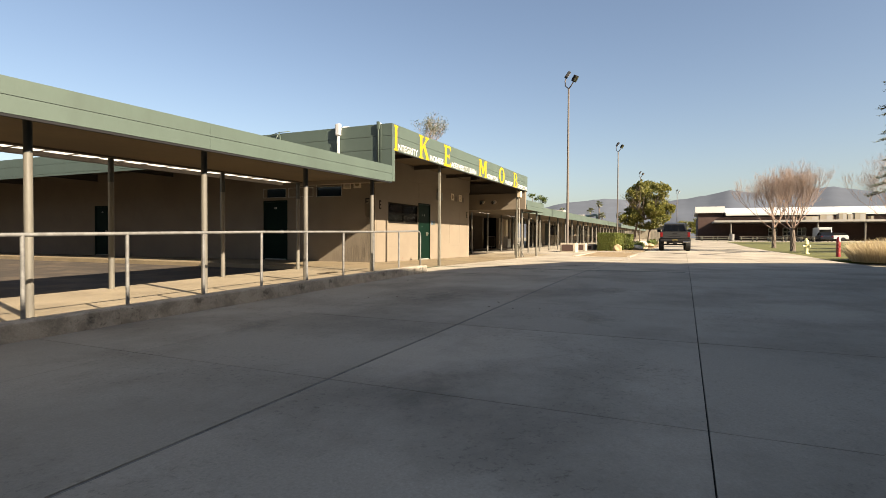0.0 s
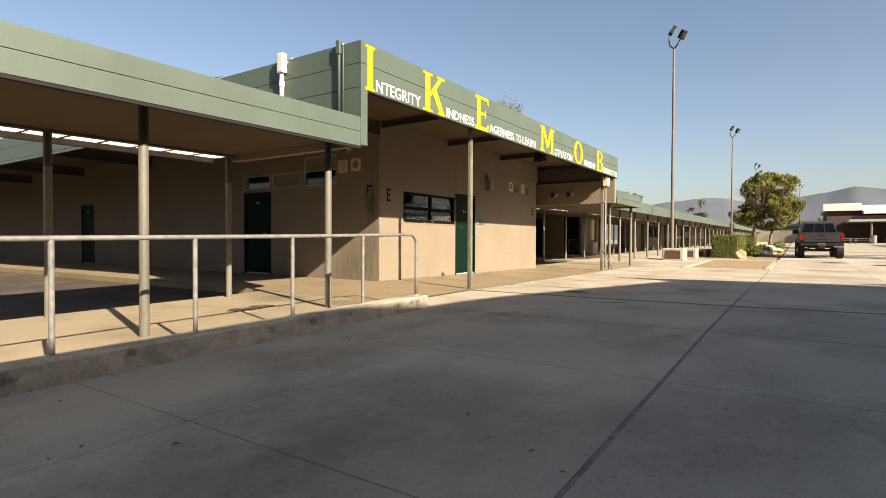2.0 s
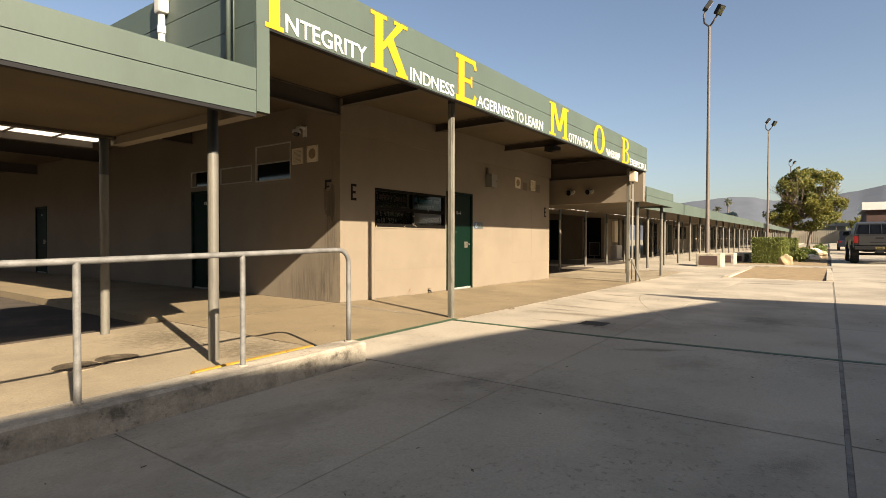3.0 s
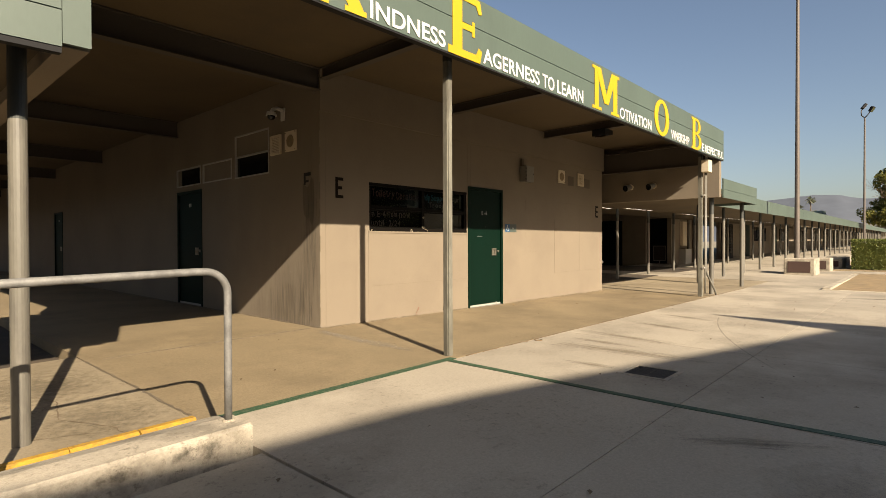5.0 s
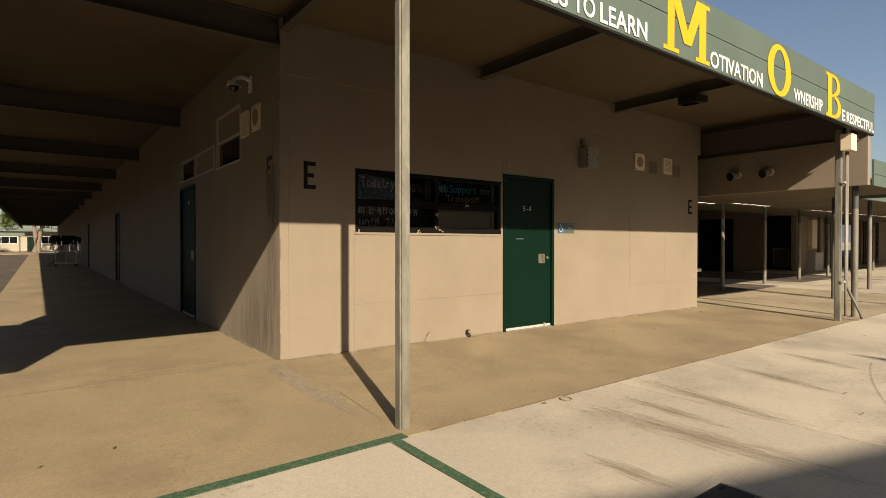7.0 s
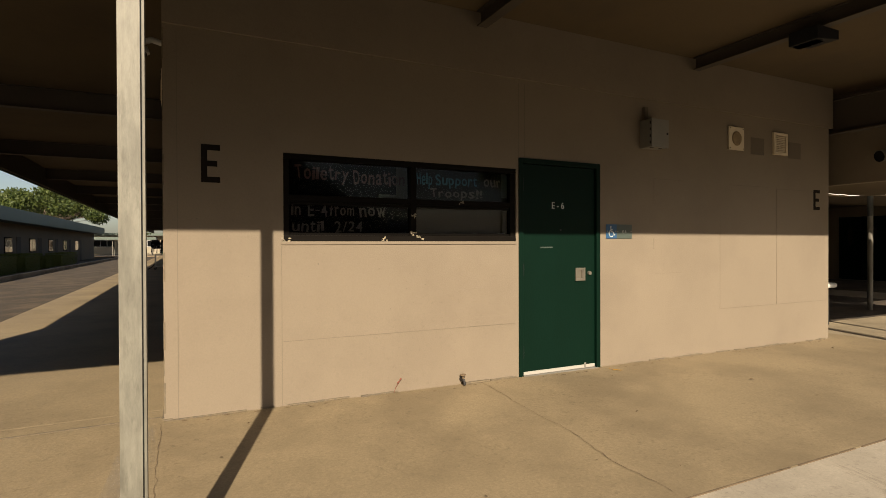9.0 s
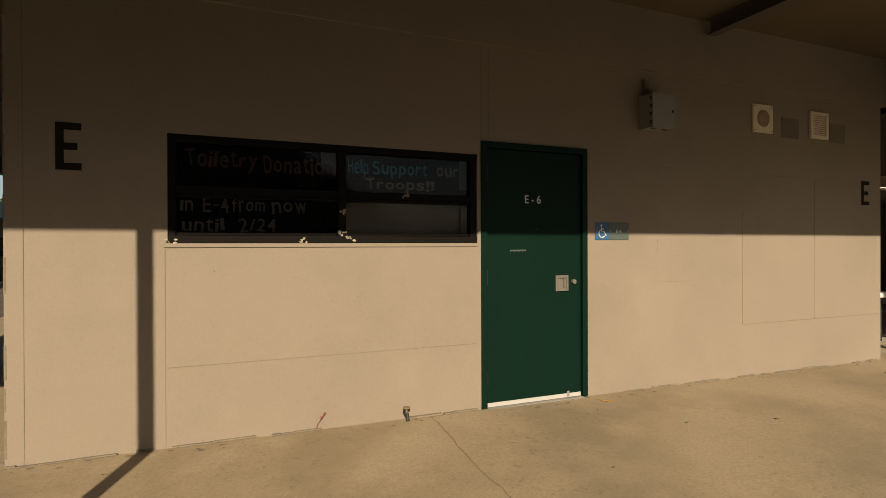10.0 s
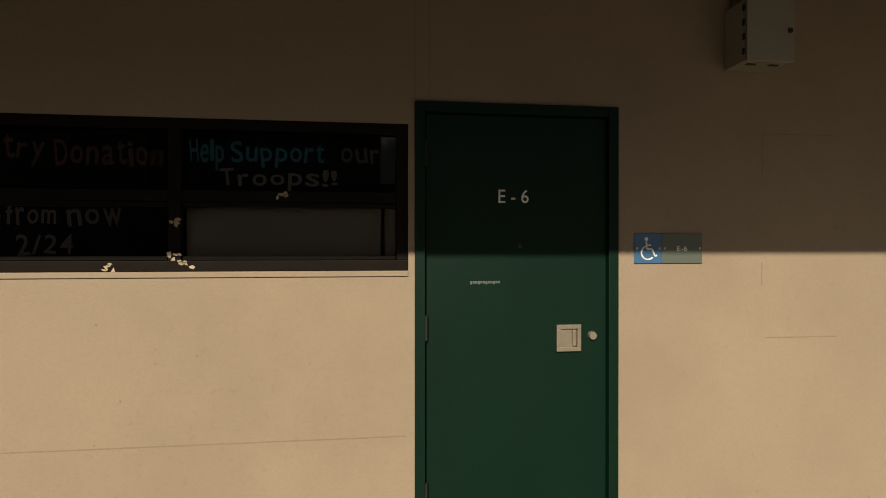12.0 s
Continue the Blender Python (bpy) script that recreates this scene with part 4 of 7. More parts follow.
def light_strip(owner, x0, x1, low, high, step, fall):
    """Sloping fibreglass panes between thin bars, from (y, z) low to (y, z) high."""
    n = int(round((x1 - x0) / step))
    for k in range(n):
        a = x0 + k * step
        f = fall(a + step / 2)
        bm = bmesh.new()
        bm.faces.new([bm.verts.new(c) for c in ((a + 0.012, low[0], low[1] + f), (a + step - 0.012, low[0], low[1] + f), (a + step - 0.012, high[0], high[1] + f), (a + 0.012, high[0], high[1] + f))])
        part("pane", bm, "fibreglass", owner)
        bm = bmesh.new()
        box(bm, a + step - 0.012, a + step + 0.012, low[0], high[0], low[1] - 0.012 + f, low[1] + 0.01 + f)
        for v in bm.verts:
            if v.co.y > (low[0] + high[0]) / 2:
                v.co.z += high[1] - low[1]
        part("bar", bm, "beam", owner)


for xa, xb in ((-24.0, -13.88), (-12.5, -3.3)):
    light_strip(strip, xa, xb, (0.285, 2.25), (0.8, 2.25), 0.46, low_z)
for name, y0, y1, z0, z1, x0, x1, mat, label in (("canopy_beam", 0.801, 0.88, 2.17, 2.27, -24, FX0 - 0.003, "beam", "brown steel beam behind the fibreglass strip"),
                                                 ("canopy_panel", 0.285, 0.8, 2.24, 2.26, -13.87, -12.51, "beam", "dark panel between the fibreglass strips")):
    bm = bmesh.new()
    box(bm, x0, x1, y0, y1, z0, z1)
    tagged(part(name, tilted(bm, low_z), mat), label, "beam", kind="structure")


def column(x, y, z0, z1, r=0.048, dark=0.42, square=False, label="round painted steel canopy column with a dark top"):
    ob = thing("column", label, "column", "canopy columns", at=(x, y, z0))
    for name, a, b, mat in (("shaft", -0.02, z1 - z0 - dark, "galv_post" if square else "column"), ("column_head", z1 - z0 - dark, z1 - z0, "column_dark")):
        bm = bmesh.new()
        if square:
            box(bm, -r, r, -r, r, a, b)
            bmesh.ops.bevel(bm, geom=[e for e in bm.edges if abs(e.verts[0].co.z - e.verts[1].co.z) > 0.05], offset=0.012, segments=2, affect="EDGES")
        else:
            rod(bm, (0, 0, a), (0, 0, b), r, seg=20)
        part(name, bm, mat, ob)
    if square:
        one_box("top_plate", "column_dark", -0.09, 0.09, -0.075, 0.075, z1 - z0 - 0.012, z1 - z0, ob)
    return ob


for k in range(7):
    x = -3.45 - 2.49 * k
    column(x, -2.03, ramp_z(x), 2.24 + low_z(x), 0.047)
    # back row: the dark head is canopy shade put into the colour
    column(x, 0.22, ramp_z(x), 2.21 + low_z(x), 0.047)
column(-0.02, -2.26, floor_z(0, -2.26), 3.244, 0.039, 0.3, True, "square painted steel canopy post with a dark top")
column(8.15, -2.25, floor_z(8, -2.25), 3.244, 0.042, 0.3, True, "square painted steel canopy post with conduits beside it")
column(8.95, -2.25, floor_z(9, -2.2), 2.16)
column(11.8, -2.2, floor_z(11.8, -2.2), 2.16)

# link and long canopies to the east
setting(one_box("bulkhead", "stucco", 8.62, FX1 - 0.06, FY + 0.032, 6, 2.1, 3.389), "tan stucco bulkhead over the passage")
setting(one_box("link_canopy_ceiling", "soffit", 8.77, 11.85, FY + 0.08, 1.3, 2.16, 2.2), "tan soffit of the link canopy")
fascia_link = setting(new("fascia_link"), "sage green metal fascia of the link canopy")
for z0, z1 in ((2.1, 2.28), (2.287, 2.52)):
    one_box("panel", "sage", FX1 + 0.003, 11.9, FY, FY + 0.03, z0, z1, fascia_link)
one_box("panel", "sage", 11.87, 11.9, FY + 0.031, -1.5, 2.1, 2.52, fascia_link)


def rise(x):
    return 0.004 * (x - 12)


fascia_long = setting(new("fascia_long"), "sage green metal fascia of the long canopy")
bm = bmesh.new()
for xa, xb in ((11.905, 45), (45.005, 112)):
    box(bm, xa, xb, -1.38, 1.3, 2.22, 2.26)
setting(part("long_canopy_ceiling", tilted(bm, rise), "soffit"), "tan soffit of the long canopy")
for k in range(14):
    xa = 11.905 + 7.3 * k
    bm = bmesh.new()
    box(bm, xa, xa + 7.29, -1.44, -1.385, 2.14, 2.6)
    part("panel", tilted(bm, rise), "sage", fascia_long)
for k in range(32):
    x = 12.35 + 2.55 * k
    column(x, -0.95, floor_z(x, 0), 2.22 + rise(x))
    column(x, 1.5, floor_z(x, 0), 2.22 + rise(x))
strip2 = setting(new("skylight_strip"), "white translucent fibreglass strip between bars")
light_strip(strip2, 8.78, 11.86, (1.31, 2.18), (1.57, 2.18), 0.44, lambda x: 0)
light_strip(strip2, 11.92, 15.14, (1.31, 2.24), (1.57, 2.24), 0.46, rise)
setting(one_box("canopy_panel", "soffit", 15.16, 17.89, 1.31, 1.57, 2.24, 2.26), "tan soffit panel between the strips")
light_strip(strip2, 17.9, 45.04, (1.31, 2.24), (1.57, 2.24), 0.46, rise)

# ---- classrooms behind the long canopy ----
WY, EX = 3.3, 22.4           # front of the long wing; end wall of the passage
END = Matrix.Translation((EX, 0, 0)) @ WEST
bm = bmesh.new()
wall_with(bm, -9.2, -WY, -0.3, 2.9, 0, 0.2, [(-7.3, -5.75, -0.1, 2.25), (-4.55, -3.5, -0.1, 2.3)])
bm.transform(END)
setting(part("wall_passage_end", bm, "stucco"), "tan stucco end wall of the shaded passage")
setting(one_box("wall_passage_north", "stucco", 8.15, EX, 9.2, 9.4, -0.3, 2.9), "tan stucco passage wall")
# closing wall in black: the recess's shade is put into its colour
setting(one_box("wall_recess", "trim_black", EX + 0.9, EX + 1.0, 3.51, 9.2, -0.3, 2.9), "recess wall, black in place of its shade")
bm = bmesh.new()
wall_with(bm, EX + 0.201, 112, -0.3, 2.9, WY, WY + 0.2, [(27.0, 30.5, -0.1, 2.3)])
setting(part("wall_wing", bm, "stucco"), "tan stucco classroom wall under the long canopy")
# black closing sheet, the opening's shade put into the colour
setting(one_box("wall_wing_back", "trim_black", 26.5, 31.0, 6.5, 6.6, -0.3, 2.9), "back of the open passage, black in place of its shade")
setting(one_box("roof_long", "sage", 8.77, 112, 3.3, 12, 2.91, 3.2), "low classroom roof")
bm = bmesh.new()
box(bm, 8.77, 11.85, 1.575, 3.29, 2.16, 2.45)
box(bm, 11.9, 112, 1.575, 3.29, 2.22, 2.45)
tilted(bm, rise)
setting(part("eave_long", bm, "soffit"), "boxed eave of the long classrooms")
setting(one_box("eave_fascia", "sage", 8.77, 112, 3.25, 3.29, 2.46, 3.2), "sage green upper eave board")
# beam brown instead of soffit tan, to deepen the passage's shade
setting(one_box("passage_ceiling", "beam", 8.51, EX - 0.002, 3.3, 9.19, 2.62, 2.7), "passage soffit")
for k, (a, b) in enumerate(((-7.3, -6.53), (-6.52, -5.75))):
    dd = setting(new("door_%d" % (k + 5)), "dark green double door in the shade, shut")
    one_box("leaf", "door", a + 0.03, b - 0.03, 0.05, 0.1, -0.05, 2.2, dd)
    one_box("door_frame", "door", a, a + 0.029, 0.02, 0.15, -0.05, 2.25, dd)
    one_box("vision_panel", "dark_glass", a + 0.3, a + 0.45, 0.04, 0.049, 1.2, 1.8, dd)
    dd.matrix_world = END
board = thing("notice_panel", "grey framed panel leaning inside the dark recess", "panel")
one_box("frame", "box_grey", EX + 0.35, EX + 0.39, 3.7, 4.3, 0.2, 0.95, board)
one_box("sheet", "beam", EX + 0.34, EX + 0.349, 3.73, 4.27, 0.23, 0.92, board)
one_box("foot", "box_grey", EX + 0.36, EX + 0.38, 3.98, 4.02, -0.06, 0.199, board)
tb = thing("folding_table", "white-topped folding table at the mouth of the passage", "table", at=(9.05, 1.05, floor_z(9, 0.5)))
one_box("tabletop", "white", -0.58, 0.58, -0.39, 0.39, 0.6, 0.68, tb, "", 0.035)
for sx in (-0.48, 0.48):
    for sy in (-0.3, 0.3):
        bm = bmesh.new()
        rod(bm, (sx, sy, 0.0), (sx, sy, 0.6), 0.016, seg=10)
        part("leg", bm, "trim_black", tb)
gate = thing("security_gate", "dark steel security gate folded back against the wall", "gate")
for k in range(9):
    one_box("upright", "trim_black", 30.62 + 0.29 * k, 30.67 + 0.29 * k, WY - 0.08, WY - 0.03, -0.03, 2.25, gate)
for k in range(8):
    one_box("rail", "trim_black", 30.62, 32.99, WY - 0.075, WY - 0.035, 0.1 + 0.3 * k, 0.14 + 0.3 * k, gate)
one_box("kick_panel", "trim_black", 30.64, 32.97, WY - 0.07, WY - 0.06, 0.0, 0.38, gate)
cab = thing("wall_cabinet", "grey utility cabinet on the wall", "cabinet", at=(23.5, WY, 0.0))
one_box("body", "box_grey", 0, 0.9, -0.3, -0.001, 0, 0.78, cab, "", 0.01)
one_box("cabinet_door", "box_grey", 0.03, 0.87, -0.312, -0.301, 0.03, 0.75, cab)
meter = thing("meter_box", "tall cream electrical box on the wall", "box", at=(23.6, WY, 0.95))
one_box("body", "cream", 0, 0.55, -0.16, -0.001, 0, 1.2, meter, "", 0.01)
one_box("latch", "white", 0.25, 0.31, -0.175, -0.161, 0.6, 0.7, meter)
dp = thing("wall_conduit", "brown painted conduits down the wall", "conduit", at=(24.6, WY, 0))
for k, dx in enumerate((0.0, 0.2, 0.85, 1.1, 1.4)):
    bm = bmesh.new()
    rod(bm, (dx, -0.05, 0.0), (dx, -0.05, 2.28), 0.035, seg=8)
    part("pipe", bm, ("beam", "column")[k % 2], dp)
for k in range(6):
    dr_ = setting(new("door_%d" % (k + 7)), "dark green classroom door under the long canopy")
    x = 36.5 + 9 * k
    one_box("leaf", "door", x, x + 1.0, WY - 0.03, WY - 0.001, floor_z(x, 0), floor_z(x, 0) + 2.1, dr_)
    w = setting(new("window_%d" % (k + 5)), "dark classroom window band")
    one_box("pane", "dark_glass", x + 2, x + 6, WY - 0.02, WY - 0.001, 1.2, 2.2, w)
    for q in range(5):
        one_box("window_frame", "window_frame", x + 2 + q * 0.99, x + 2.05 + q * 0.99, WY - 0.035, WY - 0.021, 1.2, 2.2, w)
fo = thing("drinking_fountain", "small white drinking fountain on the end wall", "fountain", at=(8.14, 0.32, 0.66))
bm = bmesh.new()
box(bm, 0.001, 0.26, -0.16, 0.16, 0, 0.14, 0.03)
for v in bm.verts:
    if v.co.z < 0.07 and v.co.x > 0.1:
        v.co.x -= 0.1
part("basin", bm, "white", fo)
bm = bmesh.new()
pipe(bm, [(0.12, 0, 0.0), (0.12, 0, -0.2), (0.06, 0, -0.28), (0.0, 0, -0.28)], 0.02, 8)
part("drain_pipe", bm, "steel", fo)
# shallow line of cracked filler where wall meets walk, and the pale joint at the corner
rng = random.Random(31)
bm = bmesh.new()
x = 0.0
while x < 8.1:
    w = rng.uniform(0.05, 0.3)
    if rng.random() < 0.8 and not 3.0 < x + w / 2 < 4.06:
        z = floor_z(x, 0)
        d = rng.uniform(0.006, 0.03)
        box(bm, x, min(8.13, x + w), -d, -0.001, z + 0.001, z + rng.uniform(0.004, 0.016))
    x += w + rng.choice((0.0, 0.0, 0.02, 0.1))
y = 0.02
while y < 9:
    w = rng.uniform(0.08, 0.35)
    box(bm, -rng.uniform(0.006, 0.025), -0.001, y, y + w, ramp_z(0) * 0, 0.012)
    y += w + rng.choice((0.0, 0.03, 0.12))
setting(part("trim", bm, "caulk"), "cracked pale filler along the foot of the wall")
bm = bmesh.new()
z = 0.05
while z < 2.7:
    h = rng.uniform(0.03, 0.25)
    w = rng.uniform(0.004, 0.012)
    if rng.random() < 0.6:
        box(bm, -0.0015, w, -0.0015, 0.004, z, z + h)
    z += h + rng.choice((0.0, 0.05, 0.12))
part("corner_wear", bm, "caulk", wall_front, "worn pale corner edge")
bm = bmesh.new()
x = 0.1
while x < 11.2:
    w = rng.uniform(0.1, 0.5)
    box(bm, x, x + w, -2.4 - rng.uniform(0.001, 0.008), -2.396 + rng.uniform(0.0, 0.006), land(x) - 0.01, land(x + w / 2) + 0.0055)
    x += w + rng.choice((0.0, 0.02, 0.08))
tagged(part("edge_dirt", bm, "grit"), "line of dirt packed along the walkway edge", "debris", kind="stuff")
bm = bmesh.new()
g = sheet(bm, [-2.45, -1.6, -0.8, 0.0], [0.085, 0.105], lambda x, y: floor_z(x, 0) + 0.004, 0.003)
setting(part("walkway_joint", bm, "caulk"), "pale filled joint across the walkway")
bm = bmesh.new()
for k in range(60):
    x0 = rng.uniform(0.05, 8.0)
    r = rng.uniform(0.008, 0.03)
    d = rng.uniform(0.02, 0.12)
    z = floor_z(x0, -d) + 0.003
    bm.faces.new([bm.verts.new((x0 + r * rng.uniform(0.5, 1.2) * math.cos(a), -d + 0.5 * r * math.sin(a), z)) for a in (0, 1.1, 2.2, 3.2, 4.3, 5.4)])
tagged(part("grit", bm, "grit"), "brown grit and crumbs along the wall foot", "debris", kind="stuff")
# chips in the stucco
bm = bmesh.new()
for k in range(46):
    x0, z0, r = rng.uniform(0.1, 8.0), rng.uniform(0.05, 1.6), rng.uniform(0.003, 0.007)
    if 0.8 < x0 < 4.1 and z0 > 1.2 or 3.0 < x0 < 4.07:
        continue
    ring_ = [bm.verts.new((x0 + r * rng.uniform(0.5, 1.2) * math.cos(a), -0.0025, z0 + r * rng.uniform(0.5, 1.2) * math.sin(a))) for a in (0, 1.1, 2.2, 3.2, 4.3, 5.4)]
    bm.faces.new(ring_[::-1])
chips = part("paint_chip", bm, "wall_seam", wall_front, "small chips in the paint")
tagged(chips, kind="stuff")

# trowelled grey patch from the corner of the wall to the post, and cracks
bm = bmesh.new()
pl = [(-0.26, -0.03), (-0.24, -0.4), (-0.25, -0.9), (-0.28, -1.4), (-0.25, -1.8), (-0.2, -2.16)]
pr = [(-0.07, -0.03), (-0.035, -0.4), (-0.025, -0.9), (-0.01, -1.4), (-0.05, -1.8), (-0.08, -2.16)]
g = [[bm.verts.new((x, y, floor_z(x, y) + 0.0035)) for x, y in q] for q in (pl, pr)]
for k in range(5):
    bm.faces.new((g[0][k + 1], g[1][k + 1], g[1][k], g[0][k]))
setting(part("floor_patch", bm, "patch"), "smooth grey repair patch in the walkway")


def crack(points, width, height, mat, label, seed, stray=0.006):
    """A ragged crack through the points, a little wider here and there."""
    rng = random.Random(seed)
    bm = bmesh.new()
    last = None
    for (xa, ya), (xb, yb) in zip(points, points[1:]):
        n = max(2, int(math.hypot(xb - xa, yb - ya) / 0.06))
        d = Vector((yb - ya, xa - xb, 0)).normalized()
        for k in range(n):
            f = k / n
            p = Vector((xa + (xb - xa) * f, ya + (yb - ya) * f, 0)) + d * rng.gauss(0, stray)
            w = d * width * rng.uniform(0.25, 1.0)
            pair = [bm.verts.new((q.x, q.y, height(q.x, q.y) + 0.0045)) for q in (p - w, p + w)]
            if last:
                bm.faces.new((last[0], last[1], pair[1], pair[0]))
            last = pair
    setting(part("floor_crack", bm, mat), label)


crack([(2.6, -0.03), (2.57, -0.5), (2.52, -1.0), (2.53, -1.32), (2.42, -1.9), (2.44, -2.38)], 0.0028, floor_z, "grit", "hairline crack across the walkway", 1)
crack([(-0.02, -0.04), (-0.015, -0.3), (-0.02, -0.8), (-0.01, -1.4), (-0.06, -2.1)], 0.002, floor_z, "grit", "crack along the repair patch", 2, 0.004)
crack([(-2.606, 0.28), (-2.612, -0.4), (-2.606, -1.1), (-2.615, -1.8), (-2.61, -2.36)], 0.014, lambda x, y: ramp_z(x), "caulk", "crumbling filled joint at the top of the ramp", 3, 0.003)
crack([(-2.607, 0.28), (-2.612, -0.4), (-2.606, -1.1), (-2.615, -1.8), (-2.61, -2.36)], 0.003, lambda x, y: ramp_z(x) + 0.001, "grit", "dark crack in the ramp joint", 4, 0.003)
crack([(-2.97, -2.44), (-3.02, -2.1), (-3.2, -1.7), (-3.12, -1.2), (-3.3, -0.6)], 0.004, lambda x, y: ramp_z(x), "grit", "hairline crack in the ramp", 5)
crack([(-3.05, -2.2), (-3.3, -2.05), (-3.55, -1.95)], 0.003, lambda x, y: ramp_z(x), "grit", "hairline crack in the ramp", 6)
stalk = thing("dry_stalk", "thin dry reddish weed stalk against the wall foot", "weed", at=(1.74, -0.015, 0.0))
bm = bmesh.new()
pipe(bm, [(0, 0, -0.02), (0.02, 0, 0.035), (0.045, -0.004, 0.07), (0.06, -0.006, 0.1)], 0.0016, 6)
part("stem", bm, "rust", stalk)
bm = bmesh.new()
for a, b in ((0.06, 0.1), (0.04, 0.075)):
    bm.faces.new([bm.verts.new(c) for c in ((a - 0.012, -0.008, b), (a, -0.01, b - 0.008), (a + 0.014, -0.009, b + 0.008), (a, -0.007, b + 0.012))])
part("bract", bm, "rust", stalk)
bm = bmesh.new()
bm.faces.new([bm.verts.new((x, y, floor_z(x, y) + 0.0035)) for x, y in ((4.06, -0.1), (4.1, -0.16), (4.15, -0.22), (4.11, -0.22), (4.07, -0.17))])
setting(part("paint_fleck", bm, "yellow_worn"), "fleck of yellow paint on the walkway")

# ---- fixtures on the classroom ----


def speaker(x, z, y=0.0, turn=None, vent=False):
    ob = thing("wall_vent" if vent else "wall_speaker", "cream louvred vent plate on the stucco wall" if vent else "cream square speaker plate with round mesh", "vent" if vent else "speaker", "wall plates")
    s = 0.14
    bm = bmesh.new()
    if vent:
        for b in ((-s, s, -s, -s + 0.035), (-s, s, s - 0.035, s), (-s, -s + 0.035, -s + 0.035, s - 0.035), (s - 0.035, s, -s + 0.035, s - 0.035)):
            box(bm, b[0], b[1], -0.03, -0.001, b[2], b[3], 0.003)
        part("frame", bm, "cream", ob)
        one_box("backing", "mesh_tan", -s + 0.036, s - 0.036, -0.006, -0.001, -s + 0.036, s - 0.036, ob)
        for k in range(9):
            one_box("slat", "cream", -s + 0.036, s - 0.036, -0.02, -0.008, -s + 0.043 + k * 0.0225, -s + 0.055 + k * 0.0225, ob)
        for k in range(7):
            one_box("slat", "cream", -s + 0.05 + k * 0.028, -s + 0.057 + k * 0.028, -0.0075, -0.0065, -s + 0.04, s - 0.04, ob)
    else:
        box(bm, -s, s, -0.022, -0.001, -s, s, 0.004)
        part("plate", bm, "cream", ob)
        bm = bmesh.new()
        rod(bm, (0, -0.0225, 0), (0, -0.032, 0), 0.088, 0.08, 32)
        part("mesh_disc", bm, "mesh_tan", ob, "round tan speaker mesh")
        for a in (-1, 1):
            for b in (-1, 1):
                bm = bmesh.new()
                rod(bm, (a * 0.12, -0.022, b * 0.12), (a * 0.12, -0.026, b * 0.12), 0.006, seg=8)
                part("screw", bm, "trim_black", ob)
    m = pose(x, y, z)
    ob.matrix_world = (turn @ m) if turn else m
    return ob


speaker(6.185, 2.535)
speaker(7.04, 2.535, vent=True)
speaker(-0.66, 2.53, turn=WEST)
speaker(-1.05, 2.52, turn=WEST, vent=True)
# blotch of older paint over a half-hidden letter on the side wall
bm = bmesh.new()
prism(bm, [(-0.39, 1.93), (-0.385, 1.62), (-0.36, 1.5), (-0.33, 1.47), (-0.29, 1.44), (-0.24, 1.46), (-0.2, 1.38), (-0.17, 1.36), (-0.13, 1.47), (-0.12, 1.75),
           (-0.14, 1.95), (-0.19, 1.99), (-0.23, 1.9), (-0.28, 1.86), (-0.33, 1.89)], -0.0022, 0.01)
bm.transform(WEST)
setting(part("paint_blotch", bm, "ghost"), "blotch of older dark paint on the side wall")
for b in ((-0.36, -0.32, 1.9, 2.06), (-0.319, -0.2, 2.015, 2.06), (-0.319, -0.25, 1.93, 1.96)):
    bm = bmesh.new()
    box(bm, b[0], b[1], -0.004, -0.0002, b[2], b[3])
    bm.transform(WEST)
    setting(part("letter_stroke", bm, "trim_black"), "rest of a black painted letter on the wall")

ebox = thing("junction_box", "drab grey hinged metal electrical box on the wall", "box", at=(4.735, 0, 2.445))
one_box("body", "box_tan", -0.125, 0.125, -0.15, -0.001, -0.15, 0.15, ebox, "", 0.006)
one_box("lid", "box_tan", -0.12, 0.13, -0.165, -0.151, -0.152, 0.15, ebox, "", 0.004)
for k in range(4):
    one_box("hinge", "trim_black", -0.132, -0.126, -0.158, -0.146, -0.12 + k * 0.07, -0.09 + k * 0.07, ebox)
bm = bmesh.new()
rod(bm, (0.105, -0.1655, 0), (0.105, -0.172, 0), 0.011, seg=12)
part("latch", bm, "trim_black", ebox)
for x in (-0.06, 0.06):
    one_box("vent_slot", "trim_black", x - 0.025, x + 0.025, -0.12, -0.1, -0.153, -0.1505, ebox)
one_box("stem", "ghost", -0.09, -0.04, -0.04, -0.001, 0.151, 0.3, ebox)

sign = thing("room_sign", "blue and grey accessible room sign with raised figure symbol", "sign", at=(4.125, 0, 1.315))
one_box("blue_plate", "sign_blue", 0, 0.146, -0.008, -0.001, 0, 0.15, sign, "blue plate", 0.002)
one_box("grey_plate", "sign_grey", 0.1465, 0.362, -0.008, -0.001, 0, 0.15, sign, "dull green-grey plate", 0.002)
bm = bmesh.new()
rod(bm, (0.062, -0.0085, 0.122), (0.062, -0.011, 0.122), 0.009, seg=12)
for p0, p1 in (((0.062, 0.11), (0.064, 0.072)), ((0.064, 0.072), (0.092, 0.072)), ((0.092, 0.072), (0.108, 0.036)), ((0.108, 0.036), (0.118, 0.04)), ((0.063, 0.092), (0.086, 0.092))):
    rod(bm, (p0[0], -0.0095, p0[1]), (p1[0], -0.0095, p1[1]), 0.0045, seg=6)
